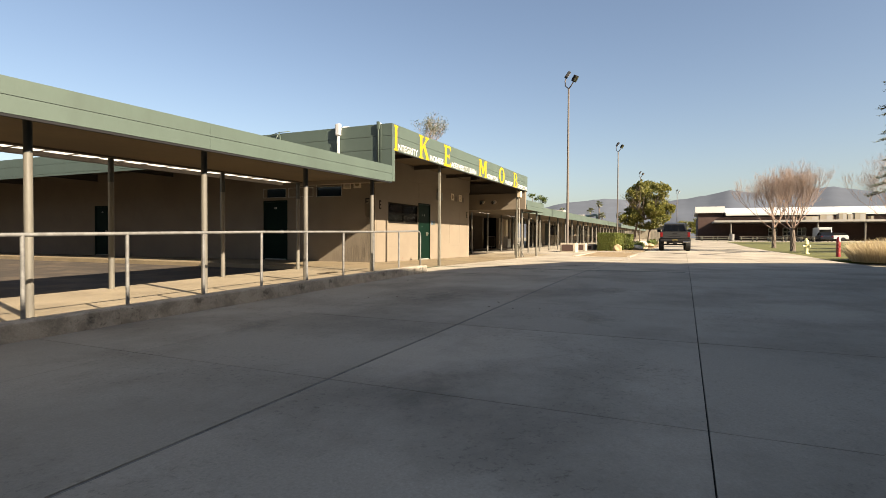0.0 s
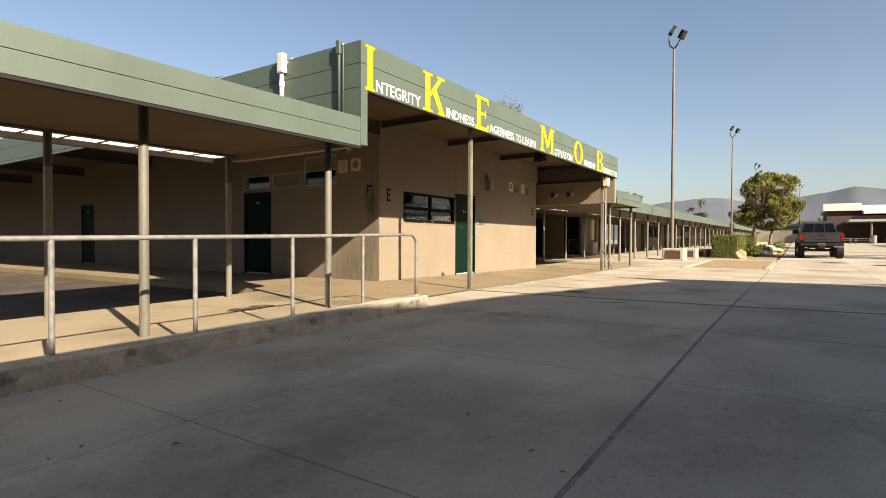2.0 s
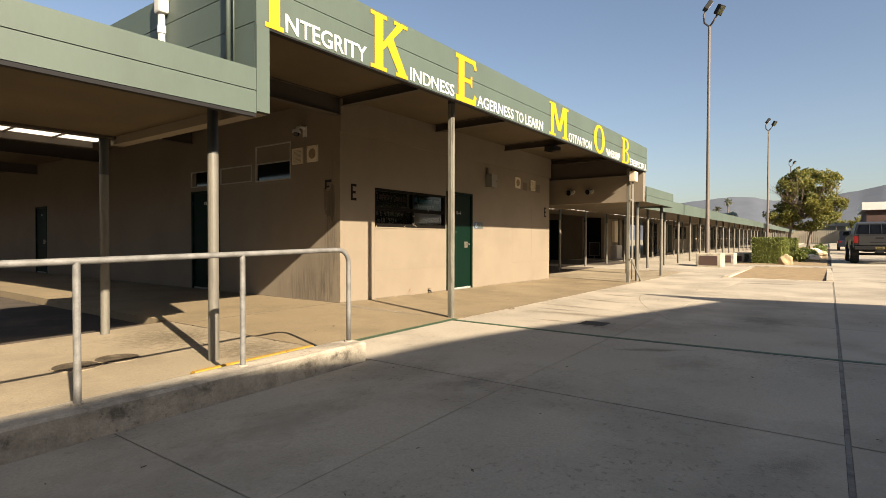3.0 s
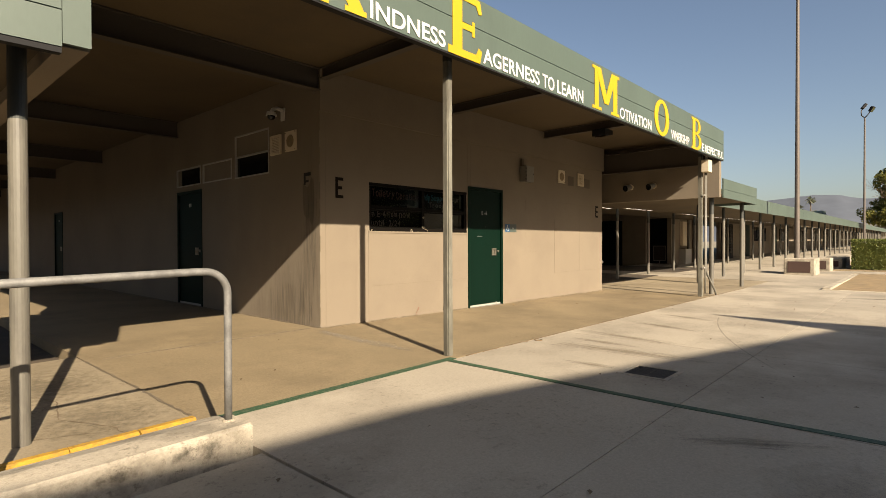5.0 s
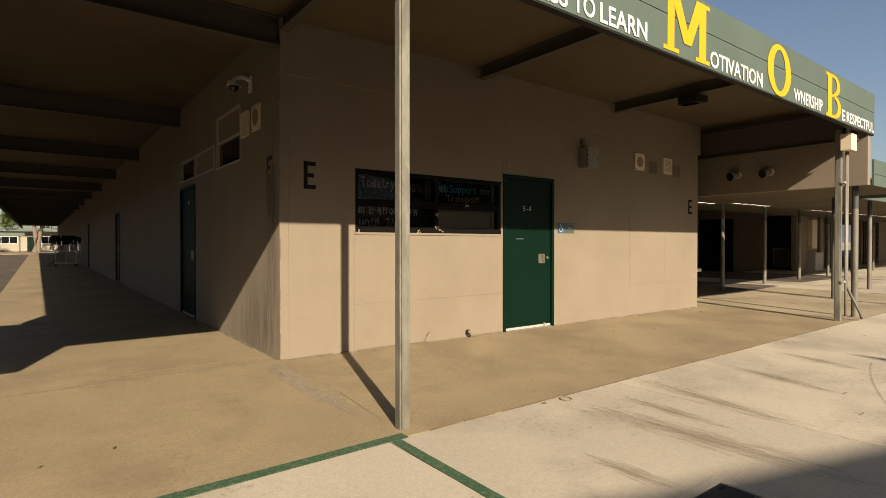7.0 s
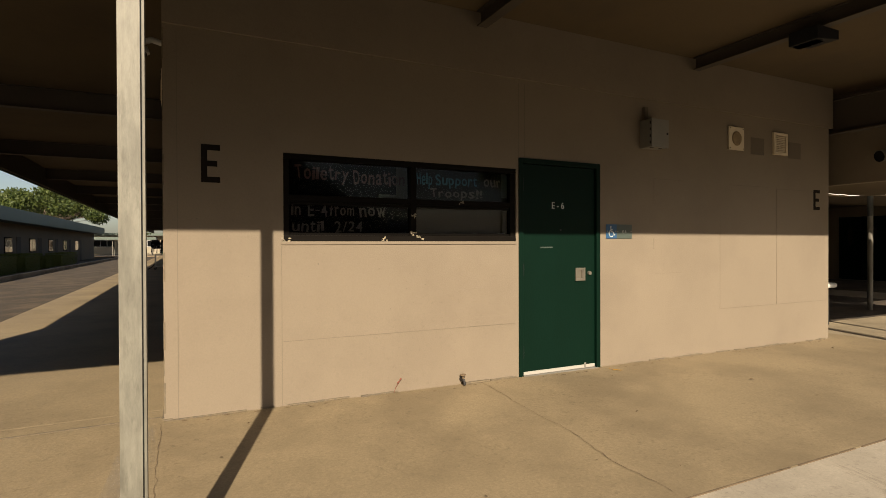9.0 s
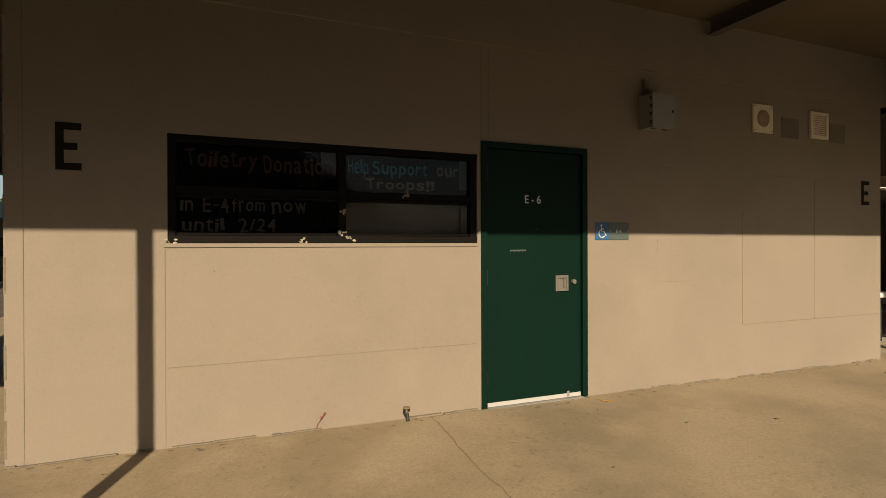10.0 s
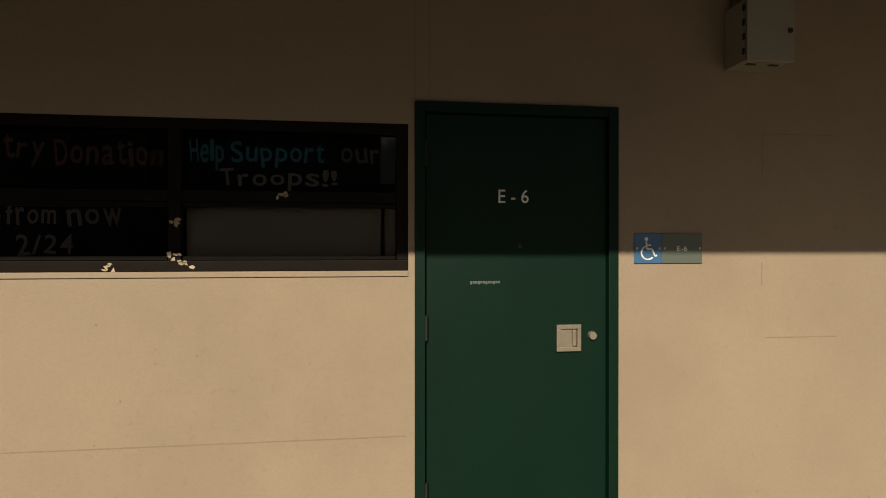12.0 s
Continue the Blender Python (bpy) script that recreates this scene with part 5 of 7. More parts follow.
for k in range(14):
    a, b = radians(100 + 15.5 * k), radians(100 + 15.5 * (k + 1))
    rod(bm, (0.07 + 0.034 * math.cos(a), -0.0095, 0.053 + 0.034 * math.sin(a)), (0.07 + 0.034 * math.cos(b), -0.0095, 0.053 + 0.034 * math.sin(b)), 0.0045, seg=6)
part("wheelchair_symbol", bm, "white", sign, "white wheelchair symbol")
written("E-6", 4.125 + 0.225, 4.125 + 0.28, 1.325 + 0.062, 1.325 + 0.086, -0.0085, "white", None, "sign_number", 0.0015).parent = sign
sign_number = bpy.data.objects["sign_number"]
sign_number.location = (-4.125, 0, -1.325)
for x in (0.014, 0.132, 0.16, 0.348):
    bm = bmesh.new()
    rod(bm, (x, -0.0085, 0.075), (x, -0.011, 0.075), 0.006, seg=10)
    part("screw", bm, "steel", sign)

tap = thing("hose_bib", "small rusty hose tap low on the stucco wall", "tap", at=(2.395, 0, 0.03))
bm = bmesh.new()
rod(bm, (0, 0, 0), (0, -0.06, 0), 0.014)
rod(bm, (0, -0.06, 0.01), (0, -0.085, -0.035), 0.013)
part("spout", bm, "drain_iron", tap)
bm = bmesh.new()
rod(bm, (0, -0.05, 0.01), (0, -0.05, 0.045), 0.009)
rod(bm, (0, -0.05, 0.045), (0, -0.05, 0.055), 0.026, seg=12)
part("tap_wheel", bm, "grit", tap)

lamp = thing("canopy_light", "dark wedge-shaped flood light under a canopy beam", "light", at=(5.44, -1.3, 3.244))
bm = bmesh.new()
vs = box(bm, -0.14, 0.2, -0.13, 0.13, -0.13, -0.001, 0.008)
for v in bm.verts:
    if v.co.z < -0.06 and v.co.x > 0:
        v.co.z += 0.04
part("housing", bm, "trim_black", lamp)
bm = bmesh.new()
p = [bm.verts.new(c) for c in ((-0.11, -0.11, -0.133), (0.0, -0.11, -0.133), (0.0, 0.11, -0.133), (-0.11, 0.11, -0.133))]
bm.faces.new(p)
bmesh.ops.solidify(bm, geom=bm.faces[:], thickness=0.003)
part("lens", bm, "cream", lamp, "frosted lens")

cctv = thing("security_camera", "white dome security camera on a wall bracket", "camera", at=(0, 0.86, 2.93))
bm = bmesh.new()
box(bm, -0.02, -0.001, -0.05, 0.05, -0.09, 0.09, 0.006)
pipe(bm, [(-0.02, 0, 0.05), (-0.1, 0, 0.07), (-0.17, 0, 0.04), (-0.19, 0, 0.0)], 0.025)
part("bracket", bm, "white", cctv)
bm = bmesh.new()
rod(bm, (-0.19, 0, 0.0), (-0.19, 0, -0.05), 0.06, 0.075, 20)
part("housing", bm, "white", cctv)
bm = bmesh.new()
bmesh.ops.create_uvsphere(bm, u_segments=16, v_segments=10, radius=0.055, matrix=Matrix.Translation((-0.19, 0, -0.055)))
part("dome", bm, "dark_glass", cctv, "smoked dome", True)

for y in (-0.52, -1.08):
    fl = thing("flood_light", "tan bullet flood light on the bulkhead", "light", "bulkhead lights", at=(8.62, y, 2.45))
    bm = bmesh.new()
    rod(bm, (0, 0, 0), (-0.03, 0, 0), 0.07, seg=18)
    part("mount", bm, "cream", fl)
    bm = bmesh.new()
    rod(bm, (-0.03, 0, 0), (-0.18, 0.06, -0.04), 0.055, 0.085, 18)
    part("housing", bm, "box_tan", fl)
    bm = bmesh.new()
    rod(bm, (-0.18, 0.06, -0.04), (-0.187, 0.0625, -0.0415), 0.075, 0.075, 18)
    part("lens", bm, "dark_glass", fl)

# conduits and box by the square post
cd = thing("conduit_box", "pale electrical box with two galvanised conduits to the ground", "box", at=(8.15, -2.25, 0))
one_box("enclosure", "cream", -0.13, 0.12, -0.2, -0.052, 2.6, 2.86, cd, "", 0.008)
for dx, r in ((0.03, 0.016), (0.085, 0.02)):
    bm = bmesh.new()
    pts = [(dx, -0.09, 2.6), (dx, -0.09, 0.5)]
    pts += [(dx, -0.09, 0.02)] if dx < 0.05 else [(dx + 0.02, -0.11, 0.42), (dx + 0.2, -0.22, 0.05), (dx + 0.22, -0.23, -0.03)]
    pipe(bm, pts, r)
    part("conduit", bm, "column", cd, "", True)
for z in (0.55, 2.1):
    one_box("clamp", "box_grey", -0.055, 0.115, -0.095, -0.051, z, z + 0.03, cd)
for dx in (-0.04, 0.05):
    bm = bmesh.new()
    rod(bm, (dx, -0.12, 2.86), (dx, -0.12, 3.0), 0.014)
    part("riser", bm, "box_grey", cd)

# pipes up the side fascia
rp = thing("roof_conduit", "white conduit with a weather head against the side fascia", "conduit", at=(FX0 - 0.05, -1.0, 2.45))
bm = bmesh.new()
rod(bm, (0, 0, 0), (0, 0, 0.92), 0.034)
part("pipe", bm, "white", rp)
bm = bmesh.new()
rod(bm, (0, 0, 0.7), (0, 0, 0.78), 0.042)
part("coupling", bm, "white", rp)
one_box("weather_head", "white", -0.05, 0.05, -0.065, 0.065, 0.9, 1.2, rp, "", 0.025)
bm = bmesh.new()
pipe(bm, [(0.05, -0.05, 1.05), (0.12, -0.1, 1.12), (0.3, -0.12, 1.15)], 0.03)
part("elbow", bm, "white", rp, "", True)
rp2 = thing("roof_conduit", "sage green painted conduit against the side fascia", "conduit", at=(FX0 - 0.035, -2.16, 2.42))
bm = bmesh.new()
pipe(bm, [(0, 0, 0.1), (0, 0, 1.05), (0, 0, 1.16)], 0.022)
pipe(bm, [(0.01, -0.07, 0.1), (0.01, -0.07, 1.1), (0.02, -0.02, 1.17)], 0.008)
part("pipe", bm, "sage", rp2, "", True)
one_box("head", "sage", -0.03, 0.03, -0.035, 0.035, 1.0, 1.19, rp2, "", 0.01)
bm = bmesh.new()
rod(bm, (0.02, 0, 1.15), (0.18, -0.03, 1.14), 0.02)
part("stub", bm, "white", rp2)
rp3 = thing("roof_cable", "slack green cable over the side fascia", "cable", at=(FX0 - 0.02, 0.6, 2.5))
bm = bmesh.new()
pipe(bm, [(0, 2.4, 0.62), (0, 0.9, 0.98), (-0.02, 0.3, 1.08), (0.05, 0.0, 1.1)], 0.012)
pipe(bm, [(-0.02, 0.3, 1.08), (-0.02, 0.2, 0.6), (-0.01, 0.2, 0.05)], 0.014)
pipe(bm, [(-0.02, 0.32, 1.05), (-0.02, 0.55, 0.7), (-0.01, 0.8, 0.4)], 0.012)
part("cable", bm, "sage", rp3, "", True)

# ---- handrail ----
RY = -2.96
rail = thing("handrail", "galvanised pipe handrail on the ramp kerb", "railing")
bm = bmesh.new()
RX = [-2.67 - 1.1 * k for k in range(16)]
top = [(x, RY, kerb_z(x) + 0.845) for x in RX[::-1]]
top[-1] = (-2.84, RY, 0.954)
top += [(-2.795 + 0.125 * math.sin(a), RY, 0.827 + 0.125 * math.cos(a)) for a in [math.pi / 2 * k / 12 for k in range(13)]]
top += [(-2.67, RY, 0.7), (-2.67, RY, 0.4), (-2.67, RY, kerb_z(-2.67) - 0.02)]
pipe(bm, top, 0.021, 16)
part("top_rail", bm, "galv", rail, "", True)
for x in RX[1:]:
    bm = bmesh.new()
    rod(bm, (x, RY, kerb_z(x) - 0.02), (x, RY, kerb_z(x) + 0.84), 0.021, seg=16)
    part("post", bm, "galv", rail)
for x in RX:
    bm = bmesh.new()
    rod(bm, (x, RY, kerb_z(x) - 0.01), (x, RY, kerb_z(x) + 0.006), 0.035, seg=14)
    part("grout", bm, "kerb", rail)

# manholes and drain
for x, y, r in ((-4.27, -1.27, 0.18), (-3.93, -1.23, 0.175)):
    mh = thing("utility_cover", "round dark bronze utility cover with rings in the ramp", "cover", "ramp covers", at=(x, y, ramp_z(x)))
    bm = bmesh.new()
    rod(bm, (0, 0, -0.02), (0, 0, 0.005), r + 0.02, seg=32)
    part("frame", bm, "ramp", mh)
    bm = bmesh.new()
    rod(bm, (0, 0, 0.0), (0, 0, 0.009), r, seg=32)
    part("lid", bm, "cover", mh)
    for q in (0.35, 0.6, 0.85):
        bm = bmesh.new()
        pipe(bm, [(q * r * math.cos(a), q * r * math.sin(a), 0.009) for a in [2 * math.pi * k / 28 for k in range(29)]], 0.004, 5)
        part("rib", bm, "cover", mh)
dn = thing("floor_hatch", "dark iron utility hatch in a pale worn frame in the pavement", "hatch", at=(0.655, -4.067, land(0.65)))
bm = bmesh.new()
for b in ((-0.222, 0.222, -0.222, -0.178), (-0.222, 0.222, 0.178, 0.222), (-0.222, -0.178, -0.178, 0.178), (0.178, 0.222, -0.178, 0.178)):
    box(bm, b[0], b[1], b[2], b[3], -0.03, 0.006, 0.003)
part("frame", bm, "concrete", dn, "pale concrete frame")
for a, b in ((-0.17, -0.002), (0.002, 0.17)):
    lid = one_box("lid", "drain_iron", -0.17, 0.17, a, b, -0.03, 0.001, dn)
one_box("lift_slot", "black", 0.1, 0.15, 0.13, 0.15, 0.0012, 0.003, lid)
ring_cap = thing("pipe_cap", "small rusty pipe ring at the walkway edge", "pipe cap", at=(1.35, -2.47, land(1.35)))
bm = bmesh.new()
pipe(bm, [(0.045 * math.cos(q * 0.5236), 0.045 * math.sin(q * 0.5236), 0.004) for q in range(13)], 0.006, 8)
part("ring", bm, "grit", ring_cap)
bm = bmesh.new()
rod(bm, (0, 0, -0.01), (0, 0, 0.003), 0.04, seg=18)
part("cap", bm, "kerb", ring_cap)
for x, y, r in ((22.5, -11.8, 0.5), (19, -8.7, 0.42), (17.5, -10.2, 0.42), (33, -12.5, 0.5)):
    mh = thing("manhole_cover", "dark iron manhole cover flush in the concrete drive", "manhole cover", "drive covers", at=(x, y, land(x)))
    bm = bmesh.new()
    rod(bm, (0, 0, -0.02), (0, 0, 0.006), r, seg=28)
    part("lid", bm, "drain_iron", mh)
    bm = bmesh.new()
    rod(bm, (0, 0, -0.02), (0, 0, 0.003), r + 0.06, seg=28)
    part("ring", bm, "ghost", mh)

# chairs stacked on a cart at the end of the side walkway
cart = thing("chair_cart", "pale steel cart on casters loaded with dark chairs", "cart", at=(-0.78, 27.5, 0.0))
for y in (-0.28, 0.28):
    bm = bmesh.new()
    for x in (-0.42, 0.0, 0.42):
        box(bm, x - 0.02, x + 0.02, y - 0.02, y + 0.02, 0.14, 0.8)
    for z in (0.16, 0.76):
        box(bm, -0.44, 0.44, y - 0.021, y + 0.021, z, z + 0.04)
    part("side_frame", bm, "box_grey", cart)
one_box("deck", "trim_black", -0.43, 0.43, -0.255, 0.255, 0.77, 0.79, cart)
for x in (-0.42, 0.42):
    for y in (-0.28, 0.28):
        bm = bmesh.new()
        rod(bm, (x, y - 0.02, 0.07), (x, y + 0.02, 0.07), 0.07, seg=12)
        part("caster", bm, "tyre", cart)
bm = bmesh.new()
pipe(bm, [(-0.44, -0.2, 0.3), (-0.62, -0.25, 0.12), (-0.75, -0.25, 0.05)], 0.025, 8)
part("tow_bar", bm, "trim_black", cart)


def stacked_chair(x, y, z, rz):
    ch = thing("stacking_chair", "dark plastic stacking chair upside down on the cart", "chair", "stacked chairs")
    bm = bmesh.new()
    box(bm, -0.2, 0.2, -0.19, 0.2, 0.36, 0.39, 0.012)
    for v in bm.verts:
        v.co.z += 0.3 * v.co.x * v.co.x
    part("seat", bm, "trim_black", ch)
    bm = bmesh.new()
    box(bm, -0.2, 0.2, 0.19, 0.215, 0.3, 0.62, 0.01)
    part("backrest", bm, "trim_black", ch)
    for a in (-0.17, 0.17):
        for b in (-0.16, 0.16):
            bm = bmesh.new()
            rod(bm, (a * 1.15, b * 1.25, 0.0), (a, b, 0.37), 0.011, seg=6)
            part("leg", bm, "chrome", ch)
    ch.matrix_world = pose(x, y, z, 0, 0, rz)
    return ch


first = stacked_chair(-1.12, 27.45, 0.801, 5)
for k in range(1, 9):
    copy_thing(first, pose(-1.12 + 0.36 * (k % 3), 27.4 + 0.05 * (k % 2), 0.801 + 0.07 * (k // 3), 0, 0, (12, -14, 40, 3, -25, 18, -6, 30)[k - 1]))

# ---- buildings round the yard ----


def far_window(owner, x0, x1, z0, z1, y, turn=None, n=2):
    w = new("window")
    w.parent = owner
    one_box("window_frame", "white", x0, x1, y - 0.03, y - 0.001, z0, z1, w)
    for k in range(n):
        step = (x1 - x0 - 0.06) / n
        one_box("pane", "dark_glass", x0 + 0.06 + k * step, x0 + k * step + step, y - 0.04, y - 0.031, z0 + 0.06, z1 - 0.06, w)
    return w


# its unseen near end is drawn out southwards to shade the yard
wb = thing("classroom_block", "low shaded classroom block with a dark green roof edge and windows", "building", at=(-9.2, 5, -0.15))
one_box("wall", "stucco", -6, 0, 0, 64, 0, 2.78, wb)
one_box("roof", "sage", -6.5, 1.0, -0.5, 64.5, 2.78, 3.5, wb, "dark green roof edge")
for k in range(10):
    y = 1.5 + 5.6 * k
    w = new("window")
    w.parent = wb
    one_box("window_frame", "window_frame", 0.001, 0.03, y, y + 1.6, 1.0, 1.95, w)
    for q in (0, 1):
        one_box("pane", "dark_glass", 0.031, 0.04, y + 0.06 + 0.78 * q, y + 0.76 + 0.78 * q, 1.06, 1.89, w)
    one_box("door", "beam", 0.001, 0.03, y + 2.6, y + 3.5, 0, 2.0, wb)
for k in range(5):
    one_box("roof_unit", "white", -3.2, -1.8, 8 + 11 * k, 9.6 + 11 * k, 3.501, 3.95, wb, "white air-conditioning unit", 0.03)
nb = thing("classroom_block", "sunlit cream classroom block with windows and a green door", "building", at=(-26, 94, 0.0))
one_box("wall", "pale_wall", 0, 34, 0, 8, 0, 2.9, nb)
one_box("roof", "sage", -0.5, 34.5, -1.2, 8.5, 2.9, 3.3, nb, "sage green roof edge")
for k in range(6):
    far_window(nb, 2.5 + 5.5 * k, 5.3 + 5.5 * k, 1.1, 2.2, 0, n=3)
    one_box("door", "door", 0.9 + 5.5 * k, 1.9 + 5.5 * k, -0.03, -0.001, 0, 2.1, nb)
cp = thing("covered_walk", "sage green covered walk on thin posts", "canopy", at=(-26, 75, 0))
one_box("roof", "sage", 0, 22.9, 0, 2.4, 2.05, 2.42, cp)
for k in range(6):
    for y in (0.3, 2.1):
        bm = bmesh.new()
        rod(bm, (0.4 + 4.4 * k, y, -0.1), (0.4 + 4.4 * k, y, 2.05), 0.06)
        part("post", bm, "column", cp)

setting(one_box("yard_kerb", "concrete", -6.66, -6.5, 20.0, 70, -0.3, 0.0, bevel=0.01), "low concrete kerb along the shaded block")
# building to the south whose shadow lies on the pavement
sb = thing("south_hall", "tall tan stucco hall with a falling roof edge", "building")
# eave line fitted to the shadow's edge; the hall stands out of view
EAVES = [(1.3, 6.275), (-4.8, 7.295), (-5.5, 7.385), (-6.5, 7.455), (-7.3, 7.53), (-8.7, 7.68), (-44, 7.68)]
bm = bmesh.new()
prism(bm, [(-44, -1.4), (3.2, -0.4), (3.2, 4.7), (2.3, 5.8)] + EAVES, -30, -15.5)
part("wall", bm, "stucco", sb)
# unseen wedge, added to cut the slanting end of the shadow
bm = bmesh.new()
prism(bm, [(3.21, -0.4), (11.9, -0.4), (3.21, 5.46)], -19, -17.5)
part("shadow_wedge", bm, "stucco", sb)
bm = bmesh.new()
prism(bm, [(x, z + 0.045) for x, z in EAVES] + [(x, z + 0.004) for x, z in EAVES[::-1]], -30.1, -15.5)
part("roof", bm, "roof_white", sb)
# unseen thin peak, added to cast the shadow's pointed tip
bm = bmesh.new()
prism(bm, [(1.14, 6.31), (2.3, 5.78), (1.66, 6.65), (1.24, 7.42)], -15.6, -15.5)
part("shadow_fin", bm, "stucco", sb)

# ---- planting beds, hedge, rocks, lamp posts ----
bed = setting(new("planting_bed"), "bare dry earth bed with a pale concrete edge")
X0, X1, Y0, Y1 = 12.0, 19.5, -6.5, -4.1
bm = bmesh.new()
sheet(bm, [X0, 14, 16, 18, X1], [Y0, -5.5, Y1], lambda x, y: land(x) - 0.012 + 0.01 * noise.noise(Vector((x * 2, y * 2, 0))), 0.1)
part("earth", bm, "earth", bed)
bm = bmesh.new()
for a, b, c, d in ((X0 - 0.16, X0, Y0 - 0.16, Y1 + 0.16), (X1, X1 + 0.16, Y0 - 0.16, Y1 + 0.16), (X0, X1, Y0 - 0.16, Y0), (X0, X1, Y1, Y1 + 0.16)):
    box(bm, a, b, c, d, land(a) - 0.1, land((a + b) / 2) + 0.015, 0.01)
part("edging", bm, "kerb", bed)
bed2 = setting(new("planting_bed"), "long dry planting bed under the tree")
bm = bmesh.new()
sheet(bm, [21.2, 26, 34, 45, 60, 66], [-6.5, -5.0, -3.1], lambda x, y: land(x) + 0.005, 0.1)
part("earth", bm, "earth", bed2)


def leaves(bm, centre, n, size, radii, rng, droop=0.0, shell=0.55):
    """Small pointed leaves strewn through an ellipsoid, more of them near its skin."""
    for _ in range(n):
        d = Vector((rng.gauss(0, 1), rng.gauss(0, 1), rng.gauss(0, 1))).normalized()
        r = shell + (1 - shell) * rng.random()
        p = Vector(centre) + Vector((d.x * radii[0], d.y * radii[1], d.z * radii[2])) * r
        q = Euler((rng.uniform(-1.2, 1.2), rng.uniform(-1.2, 1.2) + droop, rng.uniform(0, 6.28))).to_matrix()
        s = size * rng.uniform(0.6, 1.3)
        bm.faces.new([bm.verts.new(p + q @ Vector(c)) for c in ((-s, 0, 0), (0, -s * 0.45, 0.1 * s), (s, 0, 0), (0, s * 0.45, 0.1 * s))])


def hedge(x0, x1, y0, y1, z0, z1, seed, label="clipped dense green box hedge", group="clipped hedges", count=16000):
    rng = random.Random(seed)
    ob = thing("hedge", label, "hedge", group)
    one_box("core", "hedge", x0 + 0.12, x1 - 0.12, y0 + 0.12, y1 - 0.12, z0, z1 - 0.12, ob)
    bm = bmesh.new()
    for _ in range(count):
        f = rng.random()
        p = [rng.uniform(x0, x1), rng.uniform(y0, y1), rng.uniform(z0, z1)]
        k = rng.choice((0, 1, 1, 1, 2, 2))
        p[k] = ((x0, x1), (y0, y1), (z0, z1))[k][0 if (f < 0.5 and k < 2) else 1] + rng.uniform(-0.07, 0.015) * (1 if f >= 0.5 or k == 2 else -1)
        q = Euler((rng.uniform(-1.5, 1.5), rng.uniform(-1.5, 1.5), rng.uniform(0, 6.3))).to_matrix()
        s = rng.uniform(0.02, 0.045)
        bm.faces.new([bm.verts.new(Vector(p) + q @ Vector(c)) for c in ((-s, 0, 0), (0, -s * 0.5, 0), (s, 0, 0), (0, s * 0.5, 0))])
    tagged(part("leafage", bm, "hedge", ob), kind="stuff")
    return ob


hedge(22.6, 27.0, -4.9, -3.6, 0.0, 1.2, 1)
hedge(28.2, 34.0, -5.0, -3.7, 0.0, 1.2, 2)
for k, (y0, y1, top) in enumerate(((24.0, 27.0, 0.9), (28.6, 32.0, 0.85), (33.5, 37.2, 0.8), (38.6, 40.6, 0.6), (43.5, 49.5, 0.75))):
    hedge(-9.0, -7.9, y0, y1, -0.2, top, 11 + k, "dark hedge in the shade before the yard block", "yard hedges", 4000)


def rock(x, y, s, seed, mat="rock"):
    bm = bmesh.new()
    bmesh.ops.create_icosphere(bm, subdivisions=3, radius=1)
    for v in bm.verts:
        k = 1 + 0.35 * noise.noise(v.co * 1.3 + Vector((seed * 7.1, 0, 0)))
        v.co = Vector((v.co.x * s[0], v.co.y * s[1], v.co.z * s[2])) * k
    ob = tagged(part("boulder", bm, mat), "rough buff landscape boulder on the planting bed", "rock", "bed boulders")
    ob.location = (x, y, land(x) + s[2] * 0.55)
    return ob


rock(21.9, -5.0, (0.2, 0.3, 0.28), 1)
rock(27.6, -5.6, (0.5, 0.6, 0.25), 2, "cream")
rock(33, -5.7, (0.6, 0.6, 0.4), 3, "cream")
rock(38, -6.0, (0.5, 0.5, 0.25), 4)
rng = random.Random(9)
for x, y, r, mat in ((25.8, -5.4, 0.4, "hedge"), (29.5, -5.6, 0.45, "moss"), (31.6, -5.7, 0.4, "moss"), (36, -5.3, 0.45, "hedge"), (42, -6.0, 0.5, "moss"), (47, -6.0, 0.5, "hedge")):
    ob = thing("shrub", "low rounded green shrub in the dry bed", "shrub", "bed shrubs", at=(x, y, land(x)))
    bm = bmesh.new()
    leaves(bm, (0, 0, r * 0.75), 900, 0.06, (r, r, r * 0.75), rng, shell=0.3)
    tagged(part("leafage", bm, mat, ob), kind="stuff")
    bm = bmesh.new()
    for k in range(5):
        rod(bm, (0, 0, -0.05), (rng.uniform(-0.3, 0.3), rng.uniform(-0.3, 0.3), r * 0.8), 0.02, 0.008, 6)
    part("stem", bm, "bark", ob)

for x, y, w, h in ((18.2, -2.6, 1.1, 0.56), (21.0, -2.7, 0.9, 0.5), (24.0, -2.8, 1.4, 0.42), (28, -2.7, 1.4, 0.42)):
    pb = thing("concrete_bench", "pale cast concrete plinth beside the walk", "bench", "plinths", at=(x, y, land(x)))
    one_box("block", "kerb", -w / 2, w / 2, -0.45, 0.45, -0.05, h, pb, "", 0.03)
    one_box("inset", "brick", -w / 2 - 0.012, -w / 2 - 0.001, -0.33, 0.33, 0.08, h - 0.1, pb, "brown pebble panel")


